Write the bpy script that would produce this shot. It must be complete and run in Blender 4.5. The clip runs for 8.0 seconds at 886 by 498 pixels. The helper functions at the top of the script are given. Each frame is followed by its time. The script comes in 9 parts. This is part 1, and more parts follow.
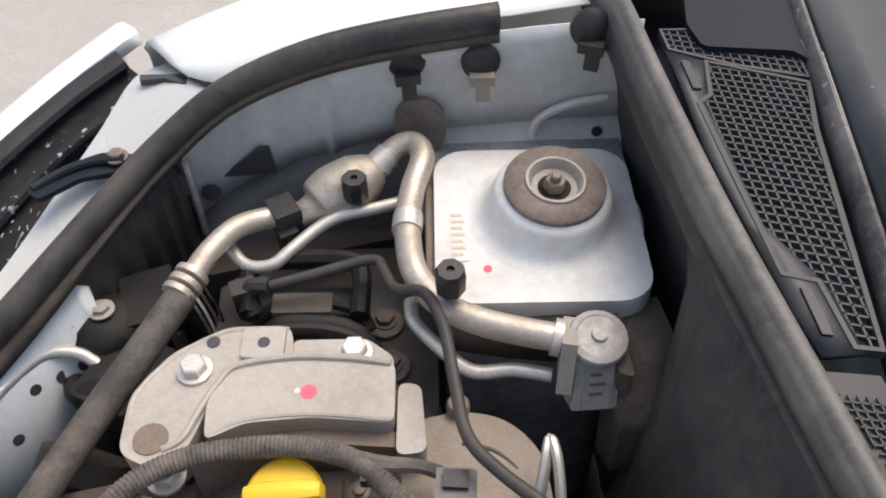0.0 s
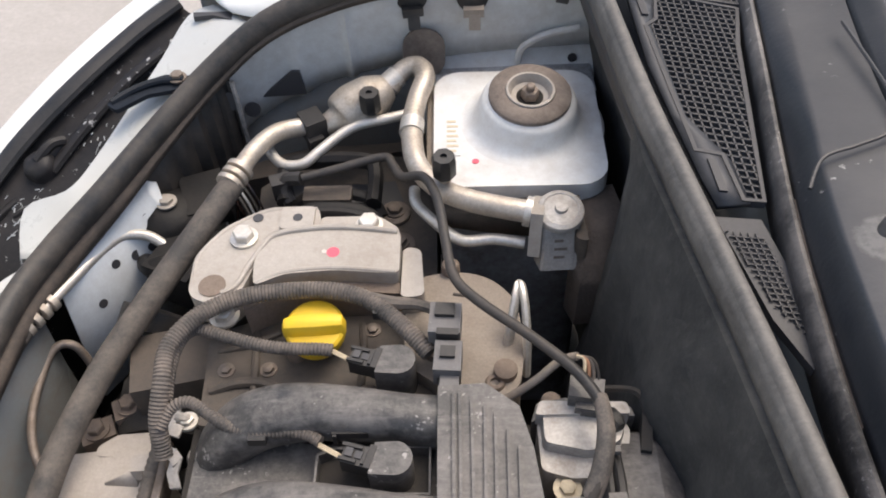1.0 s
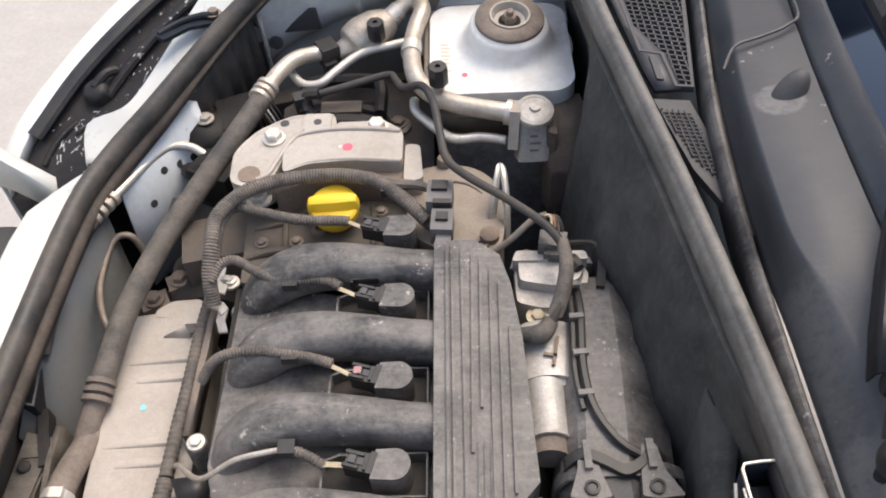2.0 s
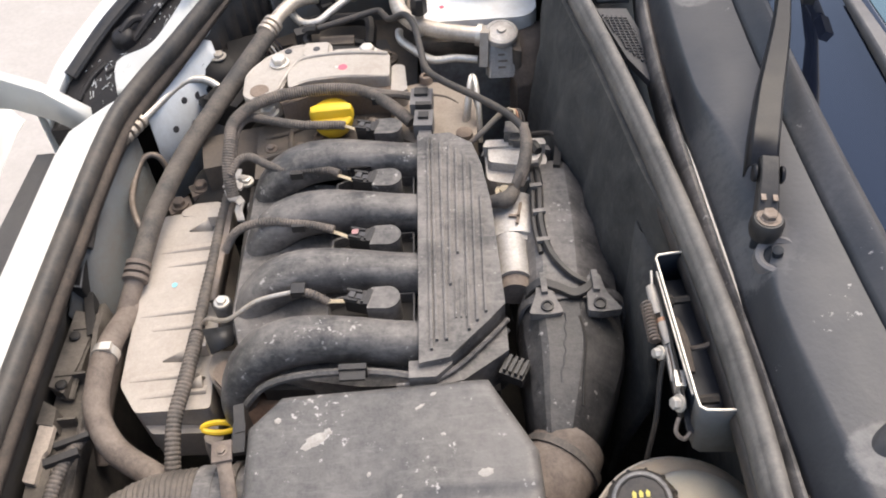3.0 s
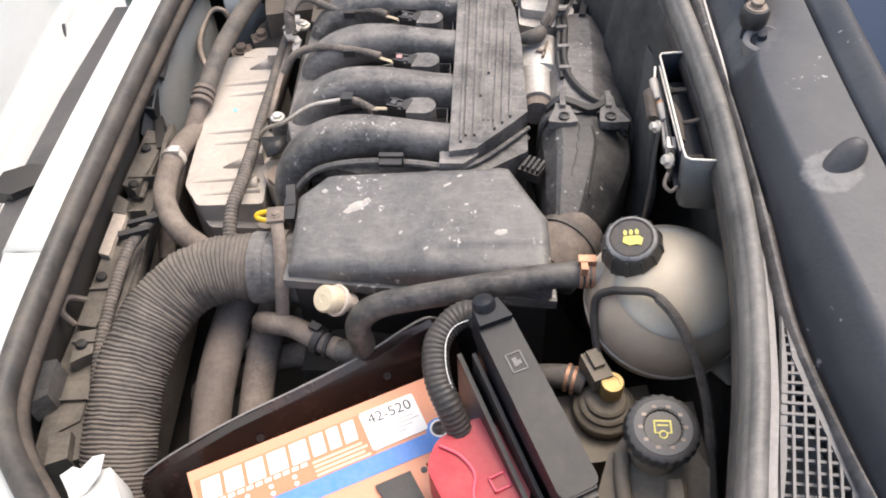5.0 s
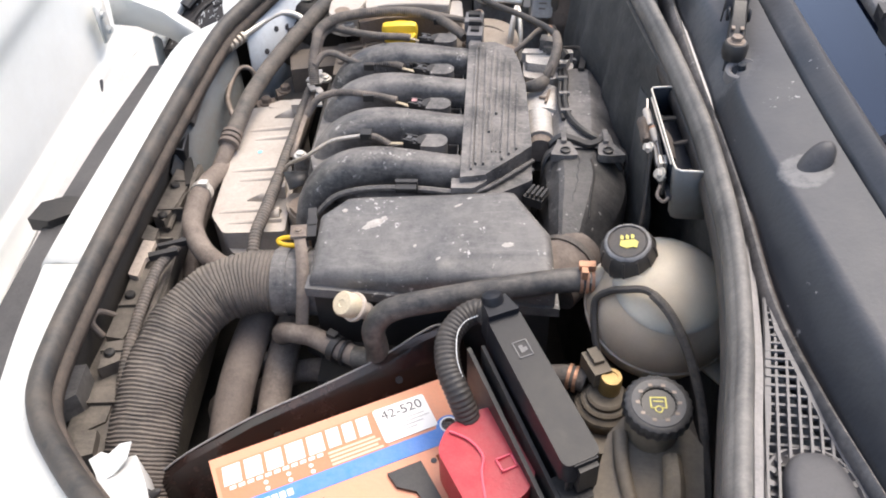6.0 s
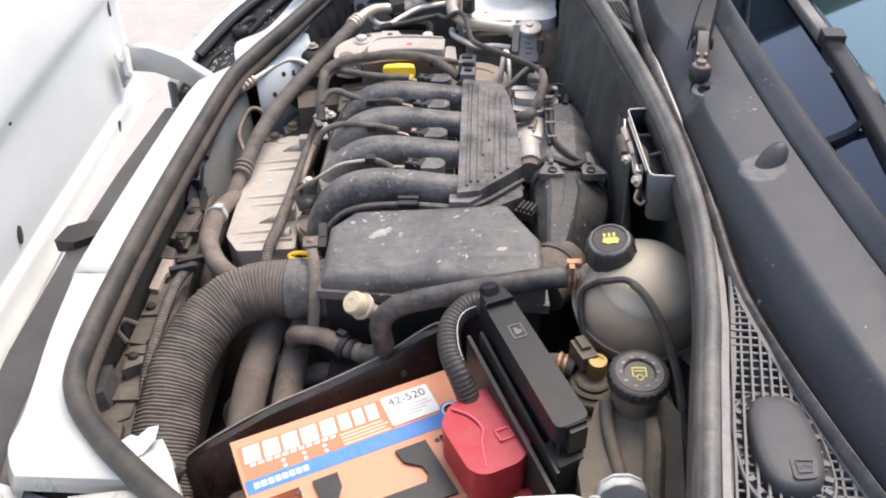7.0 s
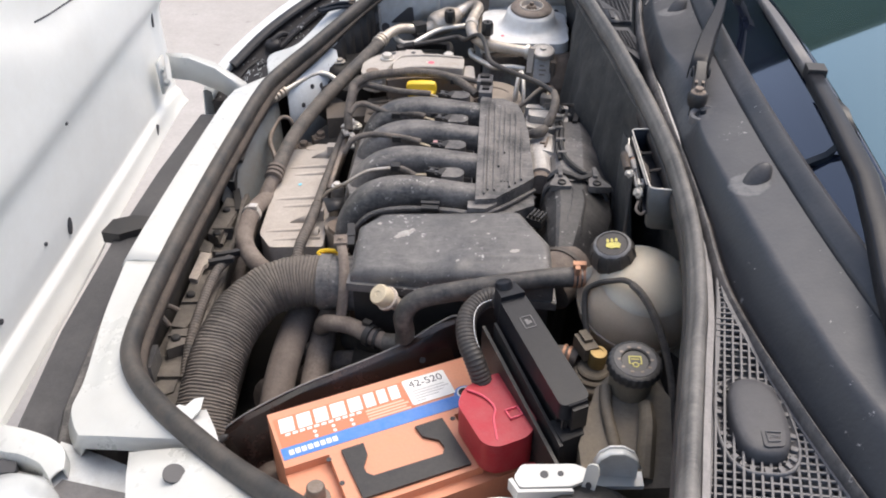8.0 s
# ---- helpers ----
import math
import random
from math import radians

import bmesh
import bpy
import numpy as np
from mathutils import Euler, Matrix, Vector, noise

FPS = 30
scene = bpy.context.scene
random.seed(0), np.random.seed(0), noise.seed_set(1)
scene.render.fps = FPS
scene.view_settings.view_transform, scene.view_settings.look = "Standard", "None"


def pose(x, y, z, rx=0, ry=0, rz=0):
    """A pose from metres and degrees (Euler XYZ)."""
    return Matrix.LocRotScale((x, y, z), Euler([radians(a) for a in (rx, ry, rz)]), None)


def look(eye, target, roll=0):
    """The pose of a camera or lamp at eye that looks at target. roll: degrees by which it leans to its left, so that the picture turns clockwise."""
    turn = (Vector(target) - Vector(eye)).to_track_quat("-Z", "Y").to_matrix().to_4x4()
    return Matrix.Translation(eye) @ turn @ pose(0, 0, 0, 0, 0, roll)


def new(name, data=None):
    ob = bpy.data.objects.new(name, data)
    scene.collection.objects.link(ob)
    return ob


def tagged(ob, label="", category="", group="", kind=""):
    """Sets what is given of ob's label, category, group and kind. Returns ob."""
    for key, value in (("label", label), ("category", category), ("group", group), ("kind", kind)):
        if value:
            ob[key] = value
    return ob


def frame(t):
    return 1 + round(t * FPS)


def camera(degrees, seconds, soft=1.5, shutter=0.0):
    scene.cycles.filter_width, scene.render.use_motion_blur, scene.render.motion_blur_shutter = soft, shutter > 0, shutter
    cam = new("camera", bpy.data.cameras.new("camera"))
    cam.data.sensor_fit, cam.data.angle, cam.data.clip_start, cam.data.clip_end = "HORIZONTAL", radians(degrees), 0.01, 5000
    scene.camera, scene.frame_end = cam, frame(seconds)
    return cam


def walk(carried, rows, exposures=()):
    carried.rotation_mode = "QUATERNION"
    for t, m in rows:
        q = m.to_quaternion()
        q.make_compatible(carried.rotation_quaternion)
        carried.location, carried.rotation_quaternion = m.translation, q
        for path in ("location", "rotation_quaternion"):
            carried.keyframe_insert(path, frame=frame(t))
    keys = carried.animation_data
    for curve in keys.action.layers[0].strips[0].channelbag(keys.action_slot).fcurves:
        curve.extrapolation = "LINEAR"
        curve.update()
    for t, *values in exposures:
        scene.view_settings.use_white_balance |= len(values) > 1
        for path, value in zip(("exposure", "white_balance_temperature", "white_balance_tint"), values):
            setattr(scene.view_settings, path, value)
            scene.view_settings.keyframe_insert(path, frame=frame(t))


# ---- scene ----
cam = camera(55.8, 8.0, 1.9)
PATH = [
    (0, (-0.003, 0.024, 1.296), (0.011, 1.369, -0.184), -0.6),
    (0.5, (0.011, -0.046, 1.34), (-0.012, 1.254, -0.179), -1.9),
    (1, (0.021, -0.137, 1.366), (-0.025, 1.159, -0.156), -2.6),
    (1.5, (0.023, -0.233, 1.386), (-0.028, 1.061, -0.138), -3.2),
    (1.7, (0.026, -0.267, 1.399), (-0.03, 1.017, -0.134), -3.4),
    (3, (0.047, -0.529, 1.442), (-0.004, 0.784, -0.066), -4.9),
    (3.5, (0.043, -0.606, 1.439), (-0.025, 0.629, -0.133), -5.7),
    (4, (0.047, -0.646, 1.435), (-0.057, 0.524, -0.184), -6.4),
    (4.5, (0.048, -0.694, 1.418), (-0.058, 0.514, -0.172), -4.6),
    (5.8, (0.042, -0.845, 1.39), (-0.092, 0.594, 0.008), -2.7),
    (6, (0.039, -0.867, 1.387), (-0.08, 0.604, 0.038), -2.1),
    (6.5, (0.035, -0.925, 1.383), (-0.058, 0.608, 0.102), -1.4),
    (7, (0.031, -0.984, 1.389), (-0.061, 0.597, 0.169), -1.6),
    (7.5, (0.023, -1.036, 1.408), (-0.074, 0.571, 0.22), -1.0),
    (8, (0.013, -1.08, 1.438), (-0.081, 0.523, 0.246), 0.3),
]
EXPOSURES = [(0, 0.57, 7000, 10), (1.5, 0.76, 7000, 10), (3, 1.02, 7000, 10), (4.5, 1.31, 7000, 10), (6.5, 1.23, 6750, 10), (8, 0.82, 6750, 10)]
walk(cam, [(t, look(eye, target, roll)) for t, eye, target, roll in PATH], EXPOSURES)

# ---- place ----
# light: bright overcast sky, weak broad sun
world = bpy.data.worlds.new("sky")
world.use_nodes = True
scene.world = world
wn = world.node_tree.nodes
sky = wn.new("ShaderNodeTexSky")
sky.sky_type = "NISHITA"
sky.sun_disc = False
sky.sun_elevation, sky.sun_rotation = radians(64), radians(43)
sky.air_density, sky.dust_density = 1.0, 3.5
world.node_tree.links.new(sky.outputs[0], wn["Background"].inputs[0])
wn["Background"].inputs[1].default_value = 0.168
sun_data = bpy.data.lights.new("sun", "SUN")
sun_data.energy, sun_data.angle, sun_data.color = 1.05, radians(38), (1.0, 0.96, 0.9)
sun = new("sun", sun_data)
sun.matrix_world = look((1.5, 1.6, 4.6), (0, 0, 0))


# ---- materials ----
def material(name, base, rough=0.5, metal=0.0, dust=None, dust_amount=0.0, dust_scale=9.0, grain=0.12, grain_scale=420.0,
             bump=0.15, bump_scale=220.0, specks=None, speck_scale=60.0, speck_cut=0.72, vary=0.0, coat=0.0, wear_rough=0.15, streaks=0.0, milky=0.0, gloss=0.5, up_tone=None):
    """A surface with broad dust patches, fine grain, optional specks and relief."""
    m = bpy.data.materials.new(name)
    m.use_nodes = True
    n, l = m.node_tree.nodes, m.node_tree.links
    bsdf = n["Principled BSDF"]
    co = n.new("ShaderNodeTexCoord")

    def fnoise(scale, detail, rough_=0.6):
        t = n.new("ShaderNodeTexNoise")
        t.inputs["Scale"].default_value, t.inputs["Detail"].default_value, t.inputs["Roughness"].default_value = scale, detail, rough_
        l.new(co.outputs["Object"], t.inputs["Vector"])
        return t.outputs["Fac"]

    def ramp(src, a, b, lo=0.0, hi=1.0):
        r = n.new("ShaderNodeMapRange")
        r.inputs["From Min"].default_value, r.inputs["From Max"].default_value = a, b
        r.inputs["To Min"].default_value, r.inputs["To Max"].default_value = lo, hi
        l.new(src, r.inputs["Value"])
        return r.outputs["Result"]

    def mix(fac, a, b, kind="MIX"):
        x = n.new("ShaderNodeMix")
        x.data_type, x.blend_type = "RGBA", kind
        for sock, v in ((x.inputs["Factor"], fac), (x.inputs["A"], a), (x.inputs["B"], b)):
            if isinstance(v, (int, float)):
                sock.default_value = v
            elif isinstance(v, tuple):
                sock.default_value = (*v, 1)
            else:
                l.new(v, sock)
        return x.outputs["Result"]

    col = base
    fine = fnoise(grain_scale, 3)
    g = ramp(fine, 0.3, 0.7, 1 - grain, 1 + grain)
    hsv = n.new("ShaderNodeHueSaturation")
    hsv.inputs["Color"].default_value = (*base, 1)
    l.new(g, hsv.inputs["Value"])
    col = hsv.outputs["Color"]
    if vary:
        info = n.new("ShaderNodeObjectInfo")
        v = ramp(info.outputs["Random"], 0, 1, 1 - vary, 1 + vary)
        h2 = n.new("ShaderNodeHueSaturation")
        l.new(col, h2.inputs["Color"])
        l.new(v, h2.inputs["Value"])
        col = h2.outputs["Color"]
    rough_out = None
    if dust:
        broad, gritty = fnoise(dust_scale * 1.6, 7, 0.68), fnoise(dust_scale * 14, 5, 0.7)
        both = n.new("ShaderNodeMath")
        both.operation = "MULTIPLY_ADD"
        both.inputs[1].default_value = 0.45
        l.new(gritty, both.inputs[0])
        l.new(broad, both.inputs[2])
        d = ramp(both.outputs[0], 0.58, 0.89, 0.0, dust_amount)
        col = mix(d, col, dust)
        rough_out = ramp(d, 0, 1, rough, min(1, rough + wear_rough + 0.25))
    if up_tone:
        # up-facing sides get a dusty tone; the flanks' shade is painted in with it
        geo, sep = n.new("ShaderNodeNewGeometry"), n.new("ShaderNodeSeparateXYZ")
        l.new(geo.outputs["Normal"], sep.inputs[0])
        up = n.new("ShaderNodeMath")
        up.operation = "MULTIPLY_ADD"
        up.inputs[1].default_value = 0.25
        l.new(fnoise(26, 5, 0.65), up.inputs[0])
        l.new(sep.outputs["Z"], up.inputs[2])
        col = mix(ramp(up.outputs[0], 0.82, 1.13, 0.0, 0.85), col, up_tone)
    if streaks:
        mp = n.new("ShaderNodeMapping")
        mp.inputs["Rotation"].default_value = (0.3, 0.2, 0.7)
        mp.inputs["Scale"].default_value = (0.25, 1.6, 1.0)
        l.new(co.outputs["Object"], mp.inputs["Vector"])
        t = n.new("ShaderNodeTexNoise")
        t.inputs["Scale"].default_value, t.inputs["Detail"].default_value, t.inputs["Roughness"].default_value = 70, 6, 0.75
        l.new(mp.outputs["Vector"], t.inputs["Vector"])
        col = mix(ramp(t.outputs["Fac"], 0.52, 0.78, 0, streaks), col, tuple(min(1, 1.5 * c) for c in (dust or base)))
    if specks:
        # flecks gather in patches: their size and cut follow a broad noise
        where = fnoise(speck_scale / 9, 3, 0.6)
        both_ = n.new("ShaderNodeMath")
        both_.operation = "MULTIPLY_ADD"
        both_.inputs[1].default_value = 0.45
        l.new(where, both_.inputs[0])
        l.new(fnoise(speck_scale, 6, 0.62), both_.inputs[2])
        s = ramp(both_.outputs[0], speck_cut + 0.225, speck_cut + 0.28, 0, 0.75)
        col = mix(s, col, specks)
    l.new(col, bsdf.inputs["Base Color"])
    if rough_out:
        l.new(rough_out, bsdf.inputs["Roughness"])
    else:
        l.new(ramp(fine, 0.3, 0.7, max(0.02, rough - wear_rough / 3), min(1, rough + wear_rough / 2)), bsdf.inputs["Roughness"])
    bsdf.inputs["Metallic"].default_value = metal
    bsdf.inputs["Coat Weight"].default_value = coat
    bsdf.inputs["Specular IOR Level"].default_value = gloss
    if milky:
        bsdf.inputs["Subsurface Weight"].default_value = milky
        bsdf.inputs["Subsurface Radius"].default_value = (1.0, 0.85, 0.65)
        bsdf.inputs["Subsurface Scale"].default_value = 0.03
    if bump:
        b = n.new("ShaderNodeBump")
        b.inputs["Strength"].default_value, b.inputs["Distance"].default_value = bump, 0.002
        l.new(fnoise(bump_scale, 4), b.inputs["Height"])
        l.new(b.outputs["Normal"], bsdf.inputs["Normal"])
    return m


def scuff(m, at, inner, outer, tint, amount):
    """Adds ragged pale wear between two distances from a point to a material's colour."""
    n, l = m.node_tree.nodes, m.node_tree.links
    bsdf = n["Principled BSDF"]
    old = bsdf.inputs["Base Color"].links[0].from_socket
    co = n.new("ShaderNodeTexCoord")
    gap = n.new("ShaderNodeVectorMath")
    gap.operation = "DISTANCE"
    gap.inputs[1].default_value = at
    l.new(co.outputs["Object"], gap.inputs[0])
    near_ = n.new("ShaderNodeMapRange")
    for key, v in (("From Min", inner + 0.55 * (outer - inner)), ("From Max", outer), ("To Min", 0.5), ("To Max", 0.0)):
        near_.inputs[key].default_value = v
    l.new(gap.outputs["Value"], near_.inputs["Value"])
    ragged = n.new("ShaderNodeTexNoise")
    ragged.inputs["Scale"].default_value, ragged.inputs["Detail"].default_value, ragged.inputs["Roughness"].default_value = 130, 6, 0.72
    l.new(co.outputs["Object"], ragged.inputs["Vector"])
    both = n.new("ShaderNodeMath")
    both.operation = "ADD"
    l.new(near_.outputs["Result"], both.inputs[0])
    l.new(ragged.outputs["Fac"], both.inputs[1])
    fac = n.new("ShaderNodeMapRange")
    for key, v in (("From Min", 0.72), ("From Max", 1.05), ("To Min", 0.0), ("To Max", amount)):
        fac.inputs[key].default_value = v
    l.new(both.outputs[0], fac.inputs["Value"])
    x = n.new("ShaderNodeMix")
    x.data_type = "RGBA"
    l.new(fac.outputs["Result"], x.inputs["Factor"])
    l.new(old, x.inputs["A"])
    x.inputs["B"].default_value = (*tint, 1)
    l.new(x.outputs["Result"], bsdf.inputs["Base Color"])


WHITE = material("white_body_paint", (0.56, 0.57, 0.55), 0.25, dust=(0.48, 0.465, 0.435), dust_amount=0.3, dust_scale=5, grain=0.01, bump=0.02, coat=0.3)
WHITE_IN = material("white_bay_paint", (0.72, 0.73, 0.725), 0.42, dust=(0.40, 0.345, 0.29), dust_amount=0.5, dust_scale=5, grain=0.03, bump=0.05, bump_scale=60)
WHITE_DIRTY = material("dirty_bay_paint", (0.42, 0.44, 0.46), 0.55, dust=(0.16, 0.13, 0.11), dust_amount=0.8, dust_scale=9, grain=0.06)
RUBBER = material("black_rubber", (0.028, 0.027, 0.027), 0.5, dust=(0.13, 0.105, 0.085), dust_amount=0.4, dust_scale=14, bump=0.1)
WHITE_WING = material("white_wing_paint", (0.66, 0.68, 0.68), 0.4, dust=(0.36, 0.325, 0.29), dust_amount=0.5, dust_scale=6, grain=0.03, bump=0.05, bump_scale=60)
SEAL_GREY = material("grey_dusty_seal_rubber", (0.092, 0.088, 0.083), 0.48, dust=(0.31, 0.288, 0.26), dust_amount=0.5, dust_scale=9, bump=0.15, streaks=0.18)
SEAL = material("seal_rubber", (0.03, 0.03, 0.03), 0.48, dust=(0.2, 0.165, 0.135), dust_amount=0.35, dust_scale=11, bump=0.1)
FLANGE = material("dusty_flange", (0.05, 0.041, 0.035), 0.75, dust=(0.165, 0.13, 0.105), dust_amount=0.55, dust_scale=18)
HOSE = material("dusty_hose_rubber", (0.055, 0.05, 0.046), 0.6, dust=(0.21, 0.178, 0.15), dust_amount=0.7, dust_scale=20, bump=0.3)
HOSE_BROWN = material("sun_bleached_hose", (0.12, 0.095, 0.08), 0.75, dust=(0.3, 0.25, 0.21), dust_amount=0.6, dust_scale=18, bump=0.3)
HOSE_PALE = material("pale_bleached_hose", (0.12, 0.096, 0.082), 0.8, dust=(0.24, 0.198, 0.168), dust_amount=0.6, dust_scale=12, bump=0.3)
PLASTIC = material("dusty_black_plastic", (0.05, 0.049, 0.049), 0.4, dust=(0.26, 0.24, 0.225), dust_amount=0.7, dust_scale=12, grain=0.2, specks=(0.42, 0.4, 0.38), speck_scale=150, speck_cut=0.658, streaks=0.4)
PLASTIC_BOX = material("speckled_black_plastic", (0.072, 0.070, 0.069), 0.36, dust=(0.23, 0.218, 0.208), dust_amount=0.5, dust_scale=9, grain=0.2, specks=(0.5, 0.48, 0.46), speck_scale=120, speck_cut=0.636, streaks=0.3)
PLASTIC_CLEAN = material("black_plastic", (0.017, 0.017, 0.018), 0.42, dust=(0.085, 0.075, 0.068), dust_amount=0.3, dust_scale=16)
COWL = material("grey_cowl_plastic", (0.108, 0.104, 0.106), 0.42, dust=(0.21, 0.204, 0.203), dust_amount=0.6, dust_scale=5, grain=0.12, specks=(0.4, 0.39, 0.38), speck_scale=120, speck_cut=0.70, streaks=0.15)
BLACK = material("matt_black_plastic", (0.012, 0.012, 0.013), 0.5, dust=(0.05, 0.044, 0.04), dust_amount=0.4, dust_scale=20, gloss=0.25)
RESO = material("rough_dusty_duct_plastic", (0.040, 0.039, 0.039), 0.5, dust=(0.15, 0.14, 0.132), dust_amount=0.65, dust_scale=16, grain=0.2, bump=0.5, bump_scale=140, specks=(0.4, 0.38, 0.36), speck_scale=130, speck_cut=0.66, streaks=0.25)
PLASTIC_LID = material("dark_grey_lid", (0.060, 0.059, 0.062), 0.45, dust=(0.12, 0.118, 0.12), dust_amount=0.5, dust_scale=9, bump=0.08, gloss=0.35)
TAG = material("dusty_tag_plastic", (0.54, 0.47, 0.41), 0.6, dust=(0.34, 0.285, 0.235), dust_amount=0.6, dust_scale=50)
COWL_DARK = material("dark_cowl_plastic", (0.014, 0.018, 0.025), 0.42, dust=(0.03, 0.036, 0.045), dust_amount=0.4, dust_scale=7, bump=0.05, gloss=0.18)
HOSE_BLACK = material("scuffed_black_hose", (0.024, 0.0235, 0.024), 0.42, dust=(0.2, 0.178, 0.155), dust_amount=0.55, dust_scale=11, bump=0.25, streaks=0.3)
FUSE = material("grey_black_lid_plastic", (0.010, 0.011, 0.014), 0.3, dust=(0.038, 0.039, 0.045), dust_amount=0.4, dust_scale=8, bump=0.06, streaks=0.12, gloss=0.22)
HOUSING = material("beige_dusty_housing", (0.29, 0.245, 0.20), 0.65, dust=(0.2, 0.16, 0.13), dust_amount=0.55, dust_scale=10, bump=0.3)
FELT = material("black_sound_felt", (0.026, 0.027, 0.027), 0.85, dust=(0.105, 0.1, 0.092), dust_amount=0.6, dust_scale=3.5, bump=0.8, bump_scale=60, streaks=0.3)
FOAM = material("brown_foam", (0.08, 0.064, 0.054), 0.95, dust=(0.15, 0.12, 0.1), dust_amount=0.6, dust_scale=18, bump=0.8, bump_scale=400)
CAST = material("dusty_cast_aluminium", (0.44, 0.405, 0.365), 0.55, 0.15, dust=(0.31, 0.265, 0.22), dust_amount=0.55, dust_scale=9, grain=0.05, bump=0.2, bump_scale=260)
CAST_BROWN = material("brown_dusty_casting", (0.22, 0.17, 0.135), 0.7, 0.1, dust=(0.16, 0.125, 0.1), dust_amount=0.6, dust_scale=16, bump=0.4)
CAST_BRIGHT = material("bright_cast_aluminium", (0.50, 0.48, 0.455), 0.52, 0.35, dust=(0.29, 0.245, 0.205), dust_amount=0.6, dust_scale=16, bump=0.3, bump_scale=300)
ALU = material("aluminium_pipe", (0.56, 0.51, 0.45), 0.46, 0.7, dust=(0.33, 0.27, 0.21), dust_amount=0.6, dust_scale=22, bump=0.15)
STEEL = material("zinc_steel", (0.66, 0.63, 0.58), 0.4, 0.6, dust=(0.4, 0.35, 0.29), dust_amount=0.35, dust_scale=60, bump=0.1)
STEEL_DIRTY = material("dull_steel", (0.24, 0.205, 0.18), 0.55, 0.6, dust=(0.22, 0.17, 0.13), dust_amount=0.6, dust_scale=40)
SHIELD = material("beige_heat_shield", (0.45, 0.405, 0.36), 0.6, dust=(0.32, 0.275, 0.235), dust_amount=0.6, dust_scale=11, grain=0.06)
CONDUIT = material("grey_corrugated_conduit", (0.075, 0.068, 0.062), 0.65, dust=(0.24, 0.2, 0.17), dust_amount=0.7, dust_scale=30)
DUCT = material("brown_corrugated_duct", (0.075, 0.065, 0.057), 0.65, dust=(0.21, 0.178, 0.15), dust_amount=0.6, dust_scale=14)
YELLOW = material("yellow_plastic", (0.85, 0.56, 0.02), 0.45, dust=(0.55, 0.4, 0.12), dust_amount=0.25, dust_scale=30, grain=0.03)
ORANGE = material("copper_orange_plastic", (0.68, 0.285, 0.165), 0.42, dust=(0.5, 0.29, 0.21), dust_amount=0.3, dust_scale=22, grain=0.03)
BLUE = material("blue_stripe", (0.04, 0.20, 0.60), 0.4, dust=(0.3, 0.36, 0.5), dust_amount=0.3, grain=0.03)
LABEL = material("white_label_print", (0.8, 0.79, 0.77), 0.45, grain=0.01, bump=0)
PALE_PRINT = material("pale_orange_print", (0.86, 0.5, 0.36), 0.45, grain=0.01, bump=0)
INK = material("dark_print", (0.05, 0.05, 0.055), 0.5, grain=0.02, bump=0)
GREY_PRINT = material("grey_print", (0.45, 0.44, 0.43), 0.5, grain=0.02, bump=0)
HOOD_WHITE = material("white_hood_paint", (0.82, 0.83, 0.805), 0.3, dust=(0.70, 0.69, 0.65), dust_amount=0.35, dust_scale=3, grain=0.01, bump=0.015, coat=0.2)
RED = material("red_plastic", (0.42, 0.022, 0.035), 0.3, dust=(0.36, 0.13, 0.12), dust_amount=0.3, dust_scale=30, grain=0.04)
RED_INK = material("red_paint_mark", (0.8, 0.12, 0.17), 0.6, grain=0.05, bump=0)
BLUE_INK = material("pale_blue_paint_mark", (0.25, 0.6, 0.7), 0.6, grain=0.05, bump=0)
CREAM = material("cream_plastic", (0.6, 0.51, 0.36), 0.5, dust=(0.4, 0.33, 0.24), dust_amount=0.4, dust_scale=60)
BRASS = material("brass_yellow_cap", (0.42, 0.28, 0.10), 0.4, 0.4, dust=(0.35, 0.26, 0.13), dust_amount=0.4, dust_scale=80)
COPPER = material("copper_clamp", (0.5, 0.27, 0.17), 0.5, 0.6, dust=(0.3, 0.2, 0.14), dust_amount=0.4, dust_scale=70)
TANK = material("milky_tank_plastic", (0.55, 0.485, 0.38), 0.4, dust=(0.42, 0.36, 0.28), dust_amount=0.4, dust_scale=8, grain=0.03, bump=0.05, milky=0.7)
TANK_LOW = material("coolant_stained_plastic", (0.47, 0.385, 0.295), 0.42, dust=(0.36, 0.28, 0.21), dust_amount=0.5, dust_scale=8, grain=0.03, bump=0.05, milky=0.7)
RES = material("brown_dusty_reservoir", (0.115, 0.094, 0.068), 0.5, dust=(0.225, 0.185, 0.138), dust_amount=0.6, dust_scale=14, streaks=0.25)
# black plastic; reddish mottling puts the battery's reflection into the colour
BROWN_SHEEN = material("brown_sheen_plastic", (0.008, 0.007, 0.007), 0.14, dust=(0.05, 0.02, 0.015), dust_amount=0.5, dust_scale=9, streaks=0.12)
CONCRETE = material("pale_concrete", (0.46, 0.43, 0.40), 0.9, dust=(0.37, 0.34, 0.312), dust_amount=0.7, dust_scale=1.4, grain=0.07, grain_scale=70, bump=0.4, bump_scale=40,
                    specks=(0.2, 0.18, 0.165), speck_scale=9, speck_cut=0.7)
LAMP_BLACK = material("speckled_lamp_housing", (0.015, 0.0145, 0.016), 0.42, dust=(0.05, 0.046, 0.046), dust_amount=0.5, dust_scale=9, specks=(0.6, 0.6, 0.6), speck_scale=110, speck_cut=0.66, gloss=0.3)
# dark base that carries the deep shade of floor, wells and recesses
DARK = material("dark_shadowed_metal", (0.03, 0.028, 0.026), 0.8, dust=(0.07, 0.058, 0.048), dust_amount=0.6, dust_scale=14)
